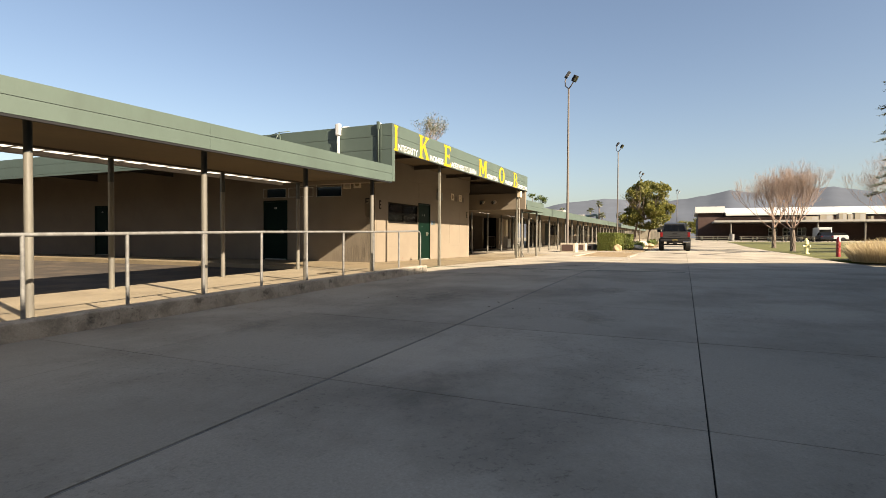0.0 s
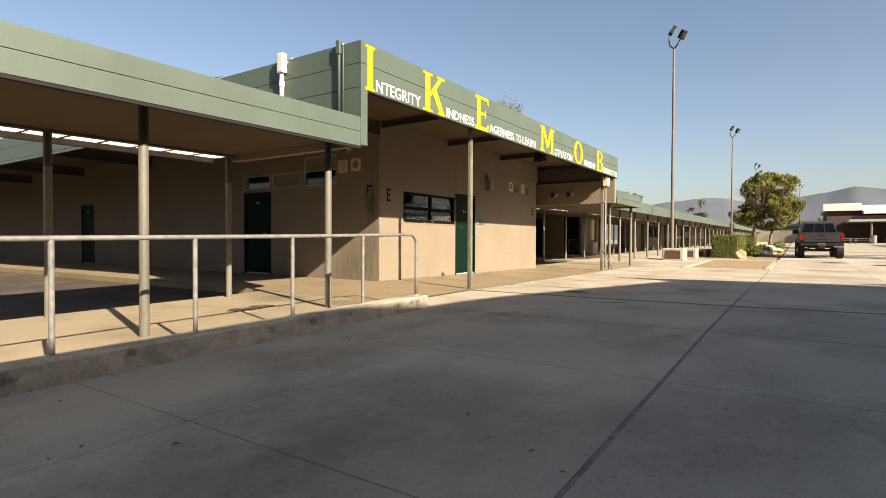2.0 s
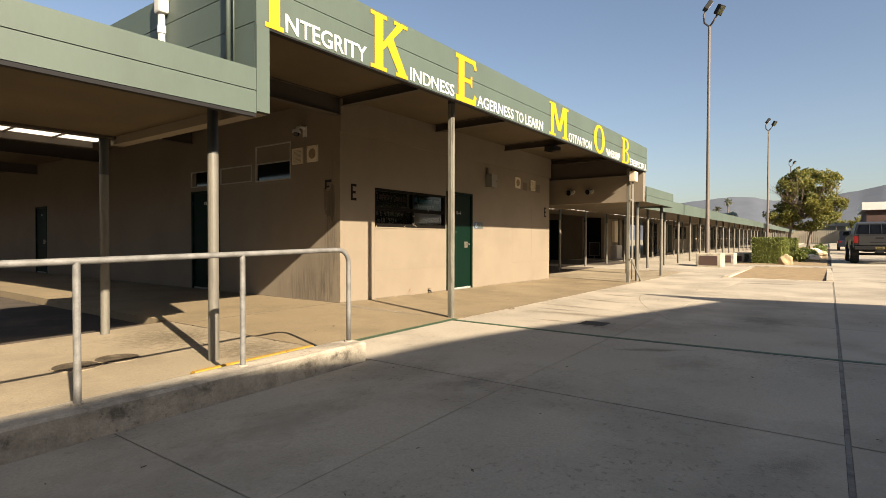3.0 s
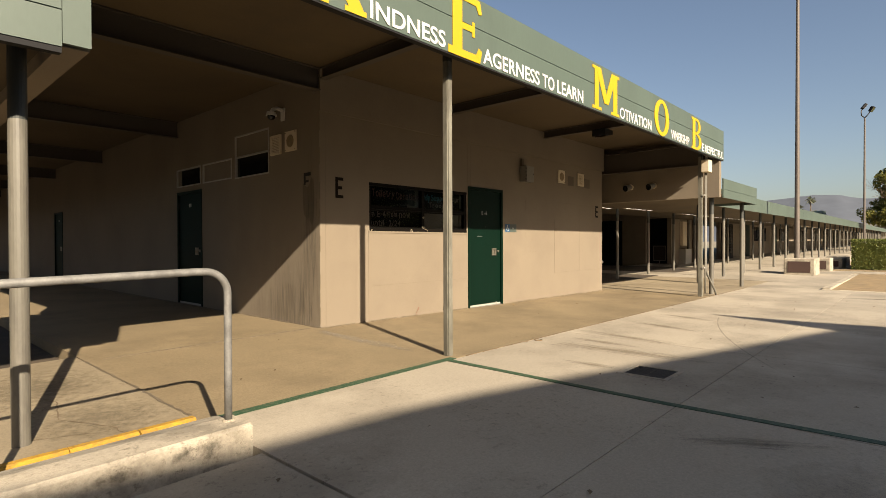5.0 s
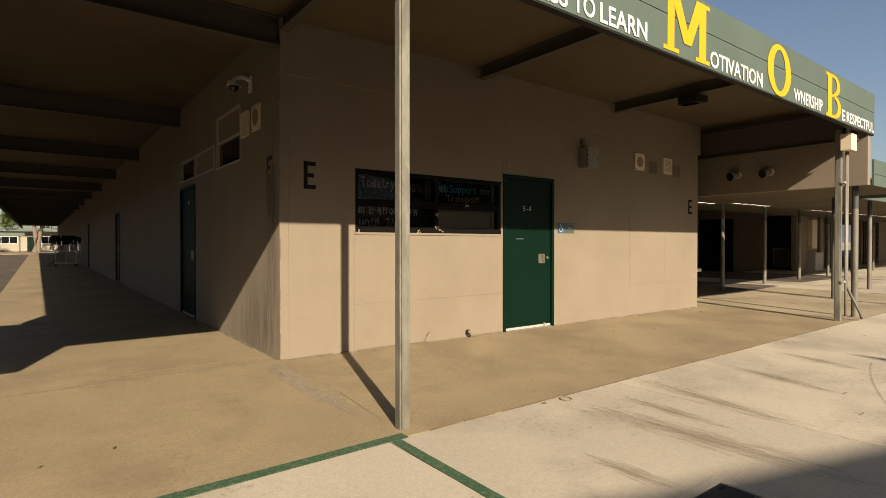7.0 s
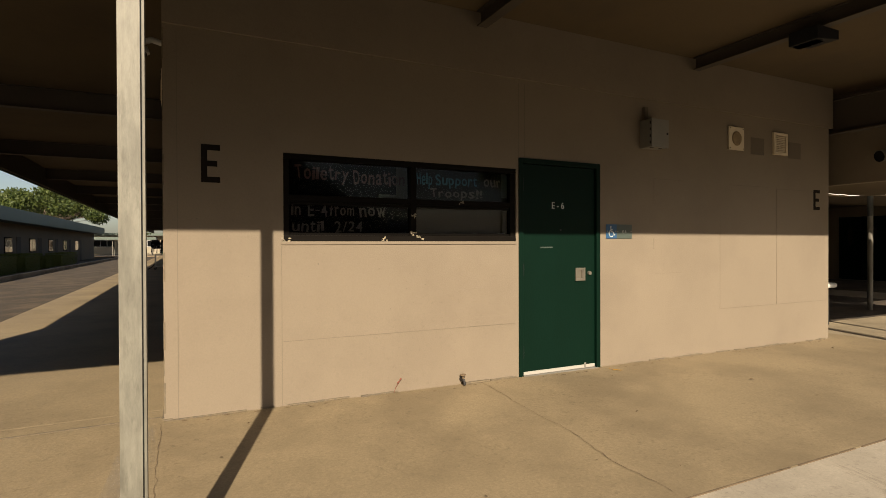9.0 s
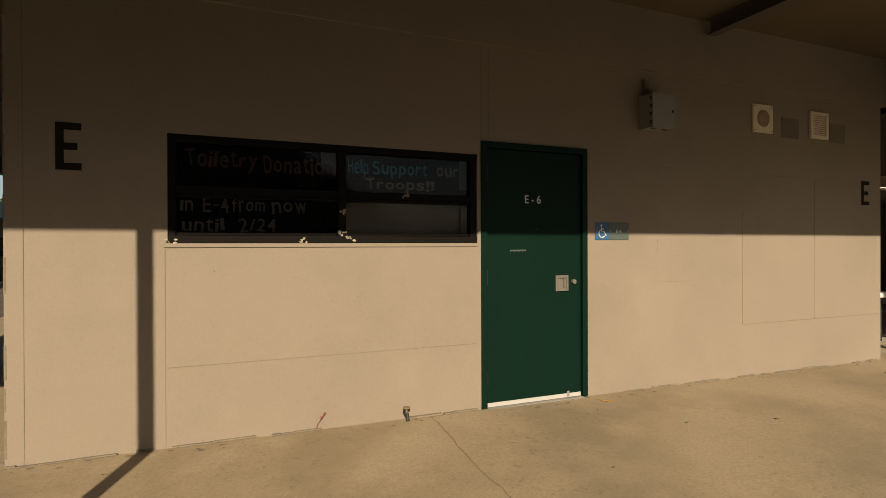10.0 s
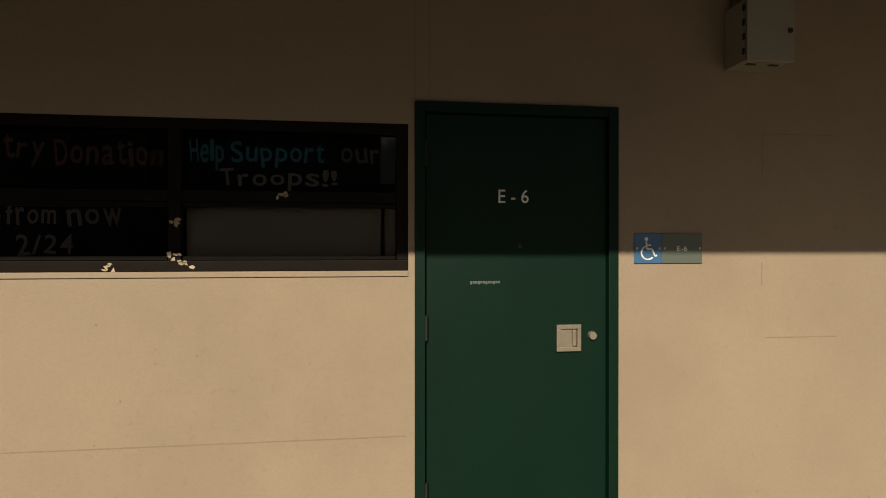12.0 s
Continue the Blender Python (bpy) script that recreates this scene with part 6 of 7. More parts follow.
def lamp_post(x, y, top):
    ob = thing("flood_light_pole", "tall tapered steel pole with twin flood lights", "light pole", "flood light poles", at=(x, y, land(x)))
    z0 = 0.5 if x < 20 else 0.0
    h = top - land(x)
    bm = bmesh.new()
    rod(bm, (0, 0, z0), (0, 0, h), 0.085, 0.05, 16)
    part("pole", bm, "pole", ob)
    bm = bmesh.new()
    rod(bm, (0, 0, z0), (0, 0, z0 + 0.05), 0.17, 0.17, 16)
    part("base_plate", bm, "pole", ob)
    for s, up in ((1, 0.62), (-1, 0.35)):
        bm = bmesh.new()
        pipe(bm, [(0, 0, h - 0.05), (-0.1, 0.18 * s, h + 0.12), (-0.12, 0.2 * s, h + up - 0.2), (-0.18, 0.22 * s - 0.12, h + up)], 0.035, 8)
        part("arm", bm, "pole", ob, "", True)
        fl = new("flood_head")
        fl.parent = ob
        fl.matrix_basis = pose(-0.22, 0.22 * s - 0.2, h + up + 0.12, 35, 0, 25 * s)
        one_box("housing", "trim_black", -0.16, 0.16, -0.08, 0.1, -0.2, 0.2, fl, "", 0.03)
        one_box("lens", "chrome", -0.13, 0.13, -0.092, -0.081, -0.16, 0.16, fl)
    return ob


lamp_post(18.45, -2.42, 10.0)
lamp_post(45.5, -2.4, 10.2)
lamp_post(78, -2.35, 10.9)
lamp_post(110, -7.5, 10.5)

# ---- trees ----


def limb(bm, pts, r0, r1, seg=6):
    rings = []
    n = len(pts)
    for i, p in enumerate(pts):
        d = (Vector(pts[min(i + 1, n - 1)]) - Vector(pts[max(i - 1, 0)])).normalized()
        q = d.to_track_quat("Z", "Y").to_matrix()
        r = r0 + (r1 - r0) * i / (n - 1)
        rings.append([bm.verts.new(Vector(p) + q @ Vector((r * math.cos(a), r * math.sin(a), 0))) for a in [2 * math.pi * k / seg for k in range(seg)]])
    for a, b in zip(rings, rings[1:]):
        for k in range(seg):
            bm.faces.new((a[k], a[(k + 1) % seg], b[(k + 1) % seg], b[k]))


def grow(bm, p, d, length, r, depth, rng, spread, tips=None, up=0.25, seg=5):
    pts, q = [Vector(p)], Vector(d).normalized()
    for k in range(4):
        q = (q + Vector((rng.gauss(0, 0.13), rng.gauss(0, 0.13), rng.gauss(0, 0.08) + up * 0.12))).normalized()
        pts.append(pts[-1] + q * length / 4)
    limb(bm, pts, r, r * 0.55, seg)
    if tips is not None:
        tips.append(pts[-1])
    if depth == 0:
        return
    for k in range(rng.choice((3, 4)) if depth > 1 else 4):
        s = pts[2 + k % 3] if k else pts[-1]
        t = (q + Vector((rng.gauss(0, spread), rng.gauss(0, spread), rng.gauss(0.1, spread * 0.6)))).normalized()
        grow(bm, s, t, length * rng.uniform(0.55, 0.8), r * 0.55, depth - 1, rng, spread, tips, up, 5 if depth > 2 else 3)


def bare_tree(x, y, height, seed):
    rng = random.Random(seed)
    ob = thing("bare_tree", "leafless winter tree with fine pale twigs on the lawn", "tree", "bare trees", at=(x, y, land(x)))
    bm = bmesh.new()
    fork = height * 0.27
    limb(bm, [(0, 0, -0.1), (0.03, 0, fork * 0.5), (0, 0.04, fork)], 0.2, 0.15, 10)
    part("trunk", bm, "bark", ob)
    bm = bmesh.new()
    for k in range(9):
        a = 2 * math.pi * k / 9 + rng.uniform(-0.3, 0.3)
        t = (0.2, 0.75, 1.4)[k % 3] * rng.uniform(0.8, 1.2)
        grow(bm, (0, 0, fork - 0.2 + 0.04 * k), (math.cos(a) * t, math.sin(a) * t, 1), height * 0.29, 0.045, 6, rng, 0.36, up=1.0)
    tagged(part("twig_crown", bm, "twig", ob), kind="stuff")
    return ob


bare_tree(29.8, -15.95, 5.6, 3)
bare_tree(42, -16.4, 6.4, 8)
bare_tree(58, -29.6, 9.0, 5)

rng = random.Random(21)


def leafy_tree(name, label, x, y, z, trunks, clumps, mat, seed, leaf=0.16, per=420, group="", girth=1.0):
    rng = random.Random(seed)
    ob = thing(name, label, "tree", group, at=(x, y, z))
    for t in trunks:
        bm = bmesh.new()
        limb(bm, t, 0.16 * girth, 0.06 * girth, 9)
        part("trunk", bm, "bark", ob)
    bm = bmesh.new()
    for c in clumps:
        base = Vector(trunks[0][-1]) * 0.75
        limb(bm, [base, (base + Vector(c[:3])) / 2 + Vector((0, 0, 0.2)), c[:3]], 0.05, 0.015, 5)
    part("limb", bm, "bark", ob)
    bm = bmesh.new()
    for c in clumps:
        leaves(bm, c[:3], int(per * c[3] ** 1.6), leaf, (c[3], c[3], c[3] * 0.75), rng, 0.3, 0.2)
    tagged(part("crown", bm, mat, ob), kind="stuff")
    return ob


def crown_leaves(bm, centre, radii, n, size, rng, seed):
    """Leaves through an uneven crown with gaps, thinning towards its ragged skin."""
    made = 0
    while made < n:
        d = Vector((rng.uniform(-1, 1), rng.uniform(-1, 1), rng.uniform(-1, 1)))
        if d.length > 1:
            continue
        p = Vector((d.x * radii[0], d.y * radii[1], d.z * radii[2]))
        q = p * 0.75 + Vector((seed, 0, 0))
        if d.length > 0.82 + 0.55 * noise.noise(q * 0.9) or noise.noise(q * 1.6) < -0.12 + 0.25 * (d.length < 0.6):
            continue
        e = Euler((rng.uniform(-1.2, 1.2), rng.uniform(-1.2, 1.2), rng.uniform(0, 6.28))).to_matrix()
        s = size * rng.uniform(0.6, 1.3)
        bm.faces.new([bm.verts.new(Vector(centre) + p + e @ Vector(c)) for c in ((-s, 0, 0), (0, -s * 0.42, 0.1 * s), (s, 0, 0), (0, s * 0.42, 0.1 * s))])
        made += 1


st = thing("shade_tree", "rounded green shade tree with yellowing leaves in the bed", "tree", at=(55, -4.9, land(55)))
for t in ([(0, 0, -0.1), (0.1, -0.2, 1.4), (0.2, -0.6, 3.2)], [(0, 1.6, -0.1), (0, 1.4, 1.6), (0, 1.0, 3.4)]):
    bm = bmesh.new()
    limb(bm, t, 0.16, 0.08, 9)
    part("trunk", bm, "bark", st)
bm = bmesh.new()
for k in range(12):
    a = k * 2.4
    grow(bm, (0.1, 0.3, 2.9), (math.cos(a) * 0.9, math.sin(a) * 0.9, 0.9), 2.1, 0.06, 2, rng, 0.35)
part("limb", bm, "bark", st)
bm = bmesh.new()
crown_leaves(bm, (0.1, -0.1, 4.85), (3.05, 3.05, 3.15), 21000, 0.13, rng, 3.0)
crown_leaves(bm, (0.0, 2.4, 3.2), (1.6, 1.7, 1.1), 2600, 0.12, rng, 9.0)
tagged(part("crown", bm, "leaf", st), kind="stuff")
cl = []
for k in range(70):
    a, r = rng.uniform(0, 6.28), math.sqrt(rng.random())
    cl.append((8.5 * r * math.cos(a), 10 * r * math.sin(a), 3.6 + 5.2 * math.sqrt(1 - 0.9 * r * r) * rng.uniform(0.55, 1.0), rng.uniform(1.1, 1.9)))
leafy_tree("yard_tree", "broad dense green tree behind the shaded block", -17, 80, 0, [[(0, 0, -0.1), (0, 0, 2), (0.3, 0, 4.5)]], cl, "leaf_deep", 6, leaf=0.2, per=330)
cl = [(rng.uniform(-3, 3), rng.uniform(-2, 2), rng.uniform(3.2, 6.5), rng.uniform(0.8, 1.5)) for k in range(20)]
leafy_tree("yard_tree", "green tree with a thick pale trunk past the walkway", -2.2, 84, 0, [[(0, 0, -0.1), (0.1, 0, 2), (-0.2, 0, 5)], [(0.3, 0.3, -0.1), (0.4, 0.3, 1.5), (1.0, 0.2, 4.6)]], cl, "leaf_deep", 7, leaf=0.2, per=150, girth=2.4)
cl = [(rng.uniform(-4, 4), rng.uniform(-3, 3), rng.uniform(1.5, 5), rng.uniform(0.9, 1.6)) for k in range(14)]
leafy_tree("far_tree", "low dark green tree far along the drive", 150, -10, land(150), [[(0, 0, -0.1), (0, 0, 1), (0.1, 0, 2)]], cl, "leaf", 8, leaf=0.35, per=80)
for x, y, h in ((27, -34, 10), (38, -37, 9), (54, -44, 11)):
    cl = [(rng.uniform(-3.4, 3.4), rng.uniform(-3.4, 3.4), h * rng.uniform(0.3, 1.0), rng.uniform(1.0, 1.7)) for k in range(24)]
    leafy_tree("south_tree", "dark green tree mirrored in the classroom window", x, y, land(x), [[(0, 0, -0.1), (0.1, 0, 2), (0, 0.2, h * 0.5)]], cl, "leaf", int(x), leaf=0.3, per=220, group="south trees")
# thin tree showing above the roof
ob = thing("thin_tree", "sparse pale tree top showing above the roof", "tree", at=(26, 10.9, 0))
bm = bmesh.new()
limb(bm, [(0, 0, -0.1), (0, 0, 4), (0.1, 0, 8.1)], 0.16, 0.08, 8)
part("trunk", bm, "bark", ob)
bm = bmesh.new()
tips = []
for k in range(6):
    a = k * 1.05
    grow(bm, (0.1, 0, 7.9), (math.cos(a) * 0.45, math.sin(a) * 0.45, 1), 1.3, 0.03, 3, rng, 0.33, tips, 0.5)
part("twig_crown", bm, "twig", ob)["kind"] = "stuff"
bm = bmesh.new()
for t in tips:
    leaves(bm, t, 7, 0.055, (0.3, 0.3, 0.3), rng)
part("crown", bm, "needle", ob)["kind"] = "stuff"
cl = [(rng.uniform(-2.4, 2.4), rng.uniform(-1.6, 1.6), rng.uniform(5.6, 10.0), rng.uniform(0.5, 1.0)) for k in range(20)]
leafy_tree("roofline_tree", "green tree top far behind the classroom roofs", 100, 20.6, 0.5, [[(0, 0, -0.1), (0, 0, 4), (0.2, 0, 7.6)]], cl, "leaf_deep", 15, leaf=0.2, per=95)
# evergreen with layered drooping boughs
ob = thing("evergreen_tree", "dark evergreen with layered feathery boughs", "tree", at=(24.5, -21.7, 0))
bm = bmesh.new()
limb(bm, [(0, 0, -0.1), (0, 0, 6), (0, 0, 13)], 0.25, 0.05, 10)
part("trunk", bm, "bark", ob)
bm, bn = bmesh.new(), bmesh.new()
for k in range(70):
    z = 3.6 + 8.5 * k / 70
    a = k * 2.4
    ln = rng.uniform(2.1, 3.5) * (1 - 0.45 * (k / 70))
    pts = [Vector((0, 0, z)) + Vector((math.cos(a), math.sin(a), 0)) * ln * s + Vector((0, 0, 0.3 * s - 0.75 * s * s)) for s in (0, 0.35, 0.7, 1.0)]
    limb(bm, pts, 0.05, 0.01, 4)
    for s in range(44):
        u = rng.random() ** 0.6
        p = pts[0].lerp(pts[-1], u) + Vector((0, 0, 0.55 * u * (1 - u)))
        side = (Vector((-math.sin(a), math.cos(a), rng.uniform(-0.1, 0.3))) * rng.choice((-1, 1)) + Vector((math.cos(a), math.sin(a), 0)) * 0.9).normalized()
        q = p + side * rng.uniform(0.3, 0.75) * (1.1 - 0.5 * u)
        for t in range(12):
            c = p.lerp(q, (t + 0.5) / 12)
            e = (side + Vector((rng.gauss(0, 0.6), rng.gauss(0, 0.6), rng.gauss(0.1, 0.5)))).normalized() * rng.uniform(0.08, 0.16)
            f = Vector((rng.gauss(0, 0.012), rng.gauss(0, 0.012), 0.01))
            bn.faces.new([bn.verts.new(c + v) for v in (-f, e, f)])
part("limb", bm, "bark", ob)
part("needles", bn, "needle", ob)["kind"] = "stuff"


def palm(x, y, z, h):
    ob = thing("palm_tree", "tall distant fan palm", "tree", "distant palms", at=(x, y, z))
    bm = bmesh.new()
    limb(bm, [(0, 0, -1), (0.2, 0, h * 0.5), (0, 0, h)], 0.45, 0.3, 8)
    part("trunk", bm, "bark", ob)
    bm = bmesh.new()
    for k in range(40):
        a, e = rng.uniform(0, 6.28), rng.uniform(-0.7, 1.2)
        d = Vector((math.cos(a) * math.cos(e), math.sin(a) * math.cos(e), math.sin(e)))
        s = d.cross(Vector((0, 0, 1))).normalized() * 0.55
        p = Vector((0, 0, h))
        bm.faces.new([bm.verts.new(v) for v in (p, p + d * 1.4 + s, p + d * 2.6 + Vector((0, 0, -0.5)), p + d * 1.4 - s)])
    part("crown", bm, "needle", ob)["kind"] = "stuff"


for x, y, h in ((300, 35.5, 21.0), (300, 40.2, 17.2), (300, 33.8, 14.4), (300, 56.3, 17.6), (300, 62.4, 16.8), (300, 66.3, 17.4)):
    palm(x, y, 0, h)

# ---- lawn things ----
hy = thing("fire_hydrant", "pale yellow fire hydrant on the lawn edge", "hydrant", at=(21.6, -15.3, land(21)))
bm = bmesh.new()
for z0, z1, r in ((-0.05, 0.05, 0.17), (0.05, 0.55, 0.11), (0.55, 0.6, 0.15), (0.6, 0.72, 0.12)):
    rod(bm, (0, 0, z0), (0, 0, z1), r, seg=18)
part("barrel", bm, "pale_yellow", hy)
bm = bmesh.new()
bmesh.ops.create_uvsphere(bm, u_segments=16, v_segments=8, radius=0.12, matrix=Matrix.Translation((0, 0, 0.72)))
rod(bm, (0, 0, 0.8), (0, 0, 0.9), 0.04, seg=6)
part("bonnet", bm, "pale_yellow", hy)
for a in (0, 120, 240):
    bm = bmesh.new()
    c, s = math.cos(radians(a)), math.sin(radians(a))
    rod(bm, (c * 0.1, s * 0.1, 0.45), (c * 0.22, s * 0.22, 0.45), 0.07, seg=14)
    part("nozzle", bm, "pale_yellow", hy)
rp_ = thing("fire_standpipe", "slim red fire standpipe on the lawn", "hydrant", at=(17.4, -15.9, land(17)))
bm = bmesh.new()
rod(bm, (0, 0, -0.05), (0, 0, 0.75), 0.1, 0.09, 14)
part("barrel", bm, "red_paint", rp_)
bm = bmesh.new()
rod(bm, (0, 0, 0.75), (0, 0, 0.98), 0.12, 0.05, 14)
part("cap", bm, "red_paint", rp_)
bm = bmesh.new()
rod(bm, (-0.08, 0, 0.5), (-0.2, 0, 0.5), 0.055, seg=12)
part("nozzle", bm, "red_paint", rp_)
gr = thing("tall_grass", "clump of tall dry straw-coloured grass", "grass", kind="stuff", at=(13.0, -17.1, land(13)))
bm = bmesh.new()
for k in range(9000):
    a, r = rng.uniform(0, 6.28), 1.7 * math.sqrt(rng.random())
    p = Vector((r * math.cos(a), r * math.sin(a), -0.05))
    lean = Vector((math.cos(a), math.sin(a), 0)) * rng.uniform(0.0, 0.5) + Vector((rng.gauss(0, 0.15), rng.gauss(0, 0.15), 0))
    h = rng.uniform(0.55, 1.2) * (1 - 0.15 * r)
    s = Vector((rng.gauss(0, 1), rng.gauss(0, 1), 0)).normalized() * 0.006
    m = p + lean * 0.35 + Vector((0, 0, h * 0.6))
    t = p + lean * 1.0 + Vector((0, 0, h))
    bm.faces.new([bm.verts.new(v) for v in (p - s, p + s, m + s * 0.7, t, m - s * 0.7)])
part("blades", bm, "dry_grass", gr)["kind"] = "stuff"

# ---- vehicles ----


def pickup(x, y, z, paint, label, rz=0):
    """A pickup whose tail is at the origin, heading +x."""
    t = thing("pickup_truck", label, "truck", at=(x, y, z))
    t.rotation_euler = (0, 0, radians(rz))
    w = 0.93
    bm = bmesh.new()
    prism(bm, [(0.05, 0.62), (0.0, 0.75), (0.02, 1.2), (1.75, 1.22), (1.8, 1.25), (5.3, 1.18), (5.45, 1.0), (5.45, 0.6), (5.2, 0.5), (4.75, 0.5), (4.6, 0.85), (4.2, 0.95), (3.85, 0.85), (3.7, 0.5),
               (1.6, 0.5), (1.45, 0.85), (1.05, 0.95), (0.65, 0.85), (0.5, 0.55)], -w, w)
    bmesh.ops.bevel(bm, geom=[e for e in bm.edges if abs(e.verts[0].co.y - e.verts[1].co.y) < 0.01], offset=0.04, segments=2, affect="EDGES")
    part("body", bm, paint, t)
    bm = bmesh.new()
    prism(bm, [(1.72, 1.19), (1.95, 1.78), (2.4, 1.86), (3.3, 1.83), (4.1, 1.2)], -0.84, 0.84)
    for v in bm.verts:
        if v.co.z > 1.5:
            v.co.y *= 0.82
    bmesh.ops.bevel(bm, geom=[e for e in bm.edges if abs(e.verts[0].co.y - e.verts[1].co.y) < 0.2], offset=0.04, segments=2, affect="EDGES")
    part("cab", bm, paint, t)
    bm = bmesh.new()
    a = [bm.verts.new(c) for c in ((1.725, -0.72, 1.27), (1.725, 0.72, 1.27), (1.915, 0.62, 1.72), (1.915, -0.62, 1.72))]
    bm.faces.new(a[::-1])
    bmesh.ops.solidify(bm, geom=bm.faces[:], thickness=-0.02)
    glass = part("rear_window", bm, "dark_glass", t)
    for yy in (-0.24, 0.24):
        bm = bmesh.new()
        rod(bm, (1.71, yy, 1.27), (1.9, yy * 0.88, 1.72), 0.012, seg=6)
        part("divider", bm, "trim_black", glass)
    bm = bmesh.new()
    box(bm, -0.03, 0.0, -0.76, 0.76, 0.72, 1.2, 0.015)
    gate_ = part("tailgate", bm, paint, t)
    one_box("latch", "trim_black", -0.045, -0.031, -0.14, 0.14, 1.02, 1.1, gate_, "", 0.005)
    one_box("emblem_bar", "trim_black", -0.036, -0.031, -0.34, 0.34, 0.84, 0.88, gate_)
    one_box("tail_spoiler", paint, -0.05, 0.05, -0.76, 0.76, 1.201, 1.225, t, "", 0.008)
    for s in (-1, 1):
        one_box("tail_lamp", "tail_red", -0.035, 0.12, s * 0.85 - 0.085, s * 0.85 + 0.085, 0.82, 1.14, t, "red tail lamp", 0.02)
        bm = bmesh.new()
        box(bm, 3.55, 3.7, s * 1.02 - 0.12, s * 1.02 + 0.12, 1.2, 1.4, 0.03)
        part("mirror", bm, "trim_black", t)
    bm = bmesh.new()
    box(bm, -0.16, 0.02, -0.92, 0.92, 0.52, 0.68, 0.03)
    bumper = part("bumper", bm, "trim_black", t)
    one_box("bumper_corner", "chrome", -0.18, -0.0, -0.9, -0.5, 0.46, 0.53, bumper, "", 0.015)
    one_box("hitch", "trim_black", -0.2, 0.3, -0.14, 0.14, 0.38, 0.5, t, "", 0.02)
    plate = one_box("plate", "plate", -0.17, -0.161, -0.16, 0.16, 0.55, 0.66, t, "yellow plate")
    for k in range(5):
        one_box("plate_bar", "trim_black", -0.174, -0.1705, -0.11 + 0.045 * k, -0.075 + 0.045 * k, 0.58, 0.63, plate)
    one_box("underbody", "trim_black", 0.3, 5.0, -0.5, 0.5, 0.42, 0.6, t)
    bm = bmesh.new()
    rod(bm, (1.05, -0.8, 0.31), (1.05, 0.8, 0.31), 0.06)
    part("axle", bm, "trim_black", t)
    for xx in (1.05, 4.22):
        for s in (-1, 1):
            bm = bmesh.new()
            rod(bm, (xx, s * 0.68, 0.31), (xx, s * 1.0, 0.31), 0.45, seg=28)
            bmesh.ops.bevel(bm, geom=[e for e in bm.edges if abs(e.verts[0].co.y - e.verts[1].co.y) < 1e-4 and e.calc_face_angle(0) > 1], offset=0.04, segments=2, affect="EDGES")
            wh = new("wheel")
            wh.parent = t
            part("tyre", bm, "tyre", wh)
            bm = bmesh.new()
            rod(bm, (xx, s * 0.93, 0.31), (xx, s * 1.006, 0.31), 0.24, 0.22, 20)
            part("rim", bm, "chrome", wh)
    return t


pickup(24.8, -8.4, land(25) + 0.13, "truck", "dark grey lifted pickup truck parked on the drive", 2)


def small_car(x, y, z, rz, paint, label, tall=1.5):
    t = thing("parked_car", label, "car", "cars far along the drive", at=(x, y, z))
    t.rotation_euler = (0, 0, radians(rz))
    bm = bmesh.new()
    prism(bm, [(0, 0.35), (0, 0.85), (0.2, 0.98), (3.2, 0.95), (4.3, 0.8), (4.4, 0.4)], -0.88, 0.88)
    bmesh.ops.bevel(bm, geom=bm.edges[:], offset=0.05, segments=1, affect="EDGES")
    part("body", bm, paint, t)
    bm = bmesh.new()
    prism(bm, [(0.15, 0.95), (0.45, tall), (2.3, tall), (3.15, 0.95)], -0.78, 0.78)
    part("cabin", bm, "dark_glass", t)
    for xx in (0.75, 3.5):
        for s in (-1, 1):
            bm = bmesh.new()
            rod(bm, (xx, s * 0.7, 0.33), (xx, s * 0.9, 0.33), 0.33, seg=18)
            part("wheel", bm, "tyre", t)
    for s in (-1, 1):
        one_box("tail_lamp", "tail_red", -0.02, 0.05, s * 0.7 - 0.12, s * 0.7 + 0.12, 0.72, 0.88, t)
    return t


small_car(52, -8.05, land(52), 0, "navy", "dark sport utility vehicle parked beyond the truck", 1.75)
small_car(87, -29.5, land(89), 0, "navy", "dark car parked by the far hall", 1.45)
small_car(96.2, -34.2, land(96), 90, "white", "white pickup parked by the far hall", 1.4)
van = thing("delivery_van", "white van parked by the far hall", "van", at=(91.8, -30.2, land(93)))
bm = bmesh.new()
box(bm, 0, 4.5, -0.95, 0.95, 0.45, 2.3, 0.12)
part("body", bm, "white", van)
one_box("windscreen", "dark_glass", -0.02, -0.001, -0.8, 0.8, 1.35, 1.95, van)
for s in (-1, 1):
    for xx in (0.8, 3.6):
        bm = bmesh.new()
        rod(bm, (xx, s * 0.75, 0.36), (xx, s * 0.96, 0.36), 0.36, seg=16)
        part("wheel", bm, "tyre", van)

# ---- the far hall ----
FZ = 0.7
hall = thing("dining_hall", "long dark brick hall with a bright white roof and a veranda", "building", at=(104, 0, FZ))
one_box("wall", "brick", 2, 26, -100, -11.5, 0, 4.6, hall)
bm = bmesh.new()
prism(bm, [(1.4, 4.9), (1.4, 5.3), (14, 7.0), (27, 5.3), (27, 4.9)], -100, -16.5)
part("roof", bm, "roof_white", hall)
one_box("gable", "brick", 5, 23, -16.4, -11.6, 4.6, 5.6, hall)
one_box("roof", "roof_white", 4.4, 24, -16.45, -11.0, 5.6, 6.9, hall)
one_box("veranda_roof", "box_grey", -8, 1.99, -100, -14, 3.3, 3.65, hall)
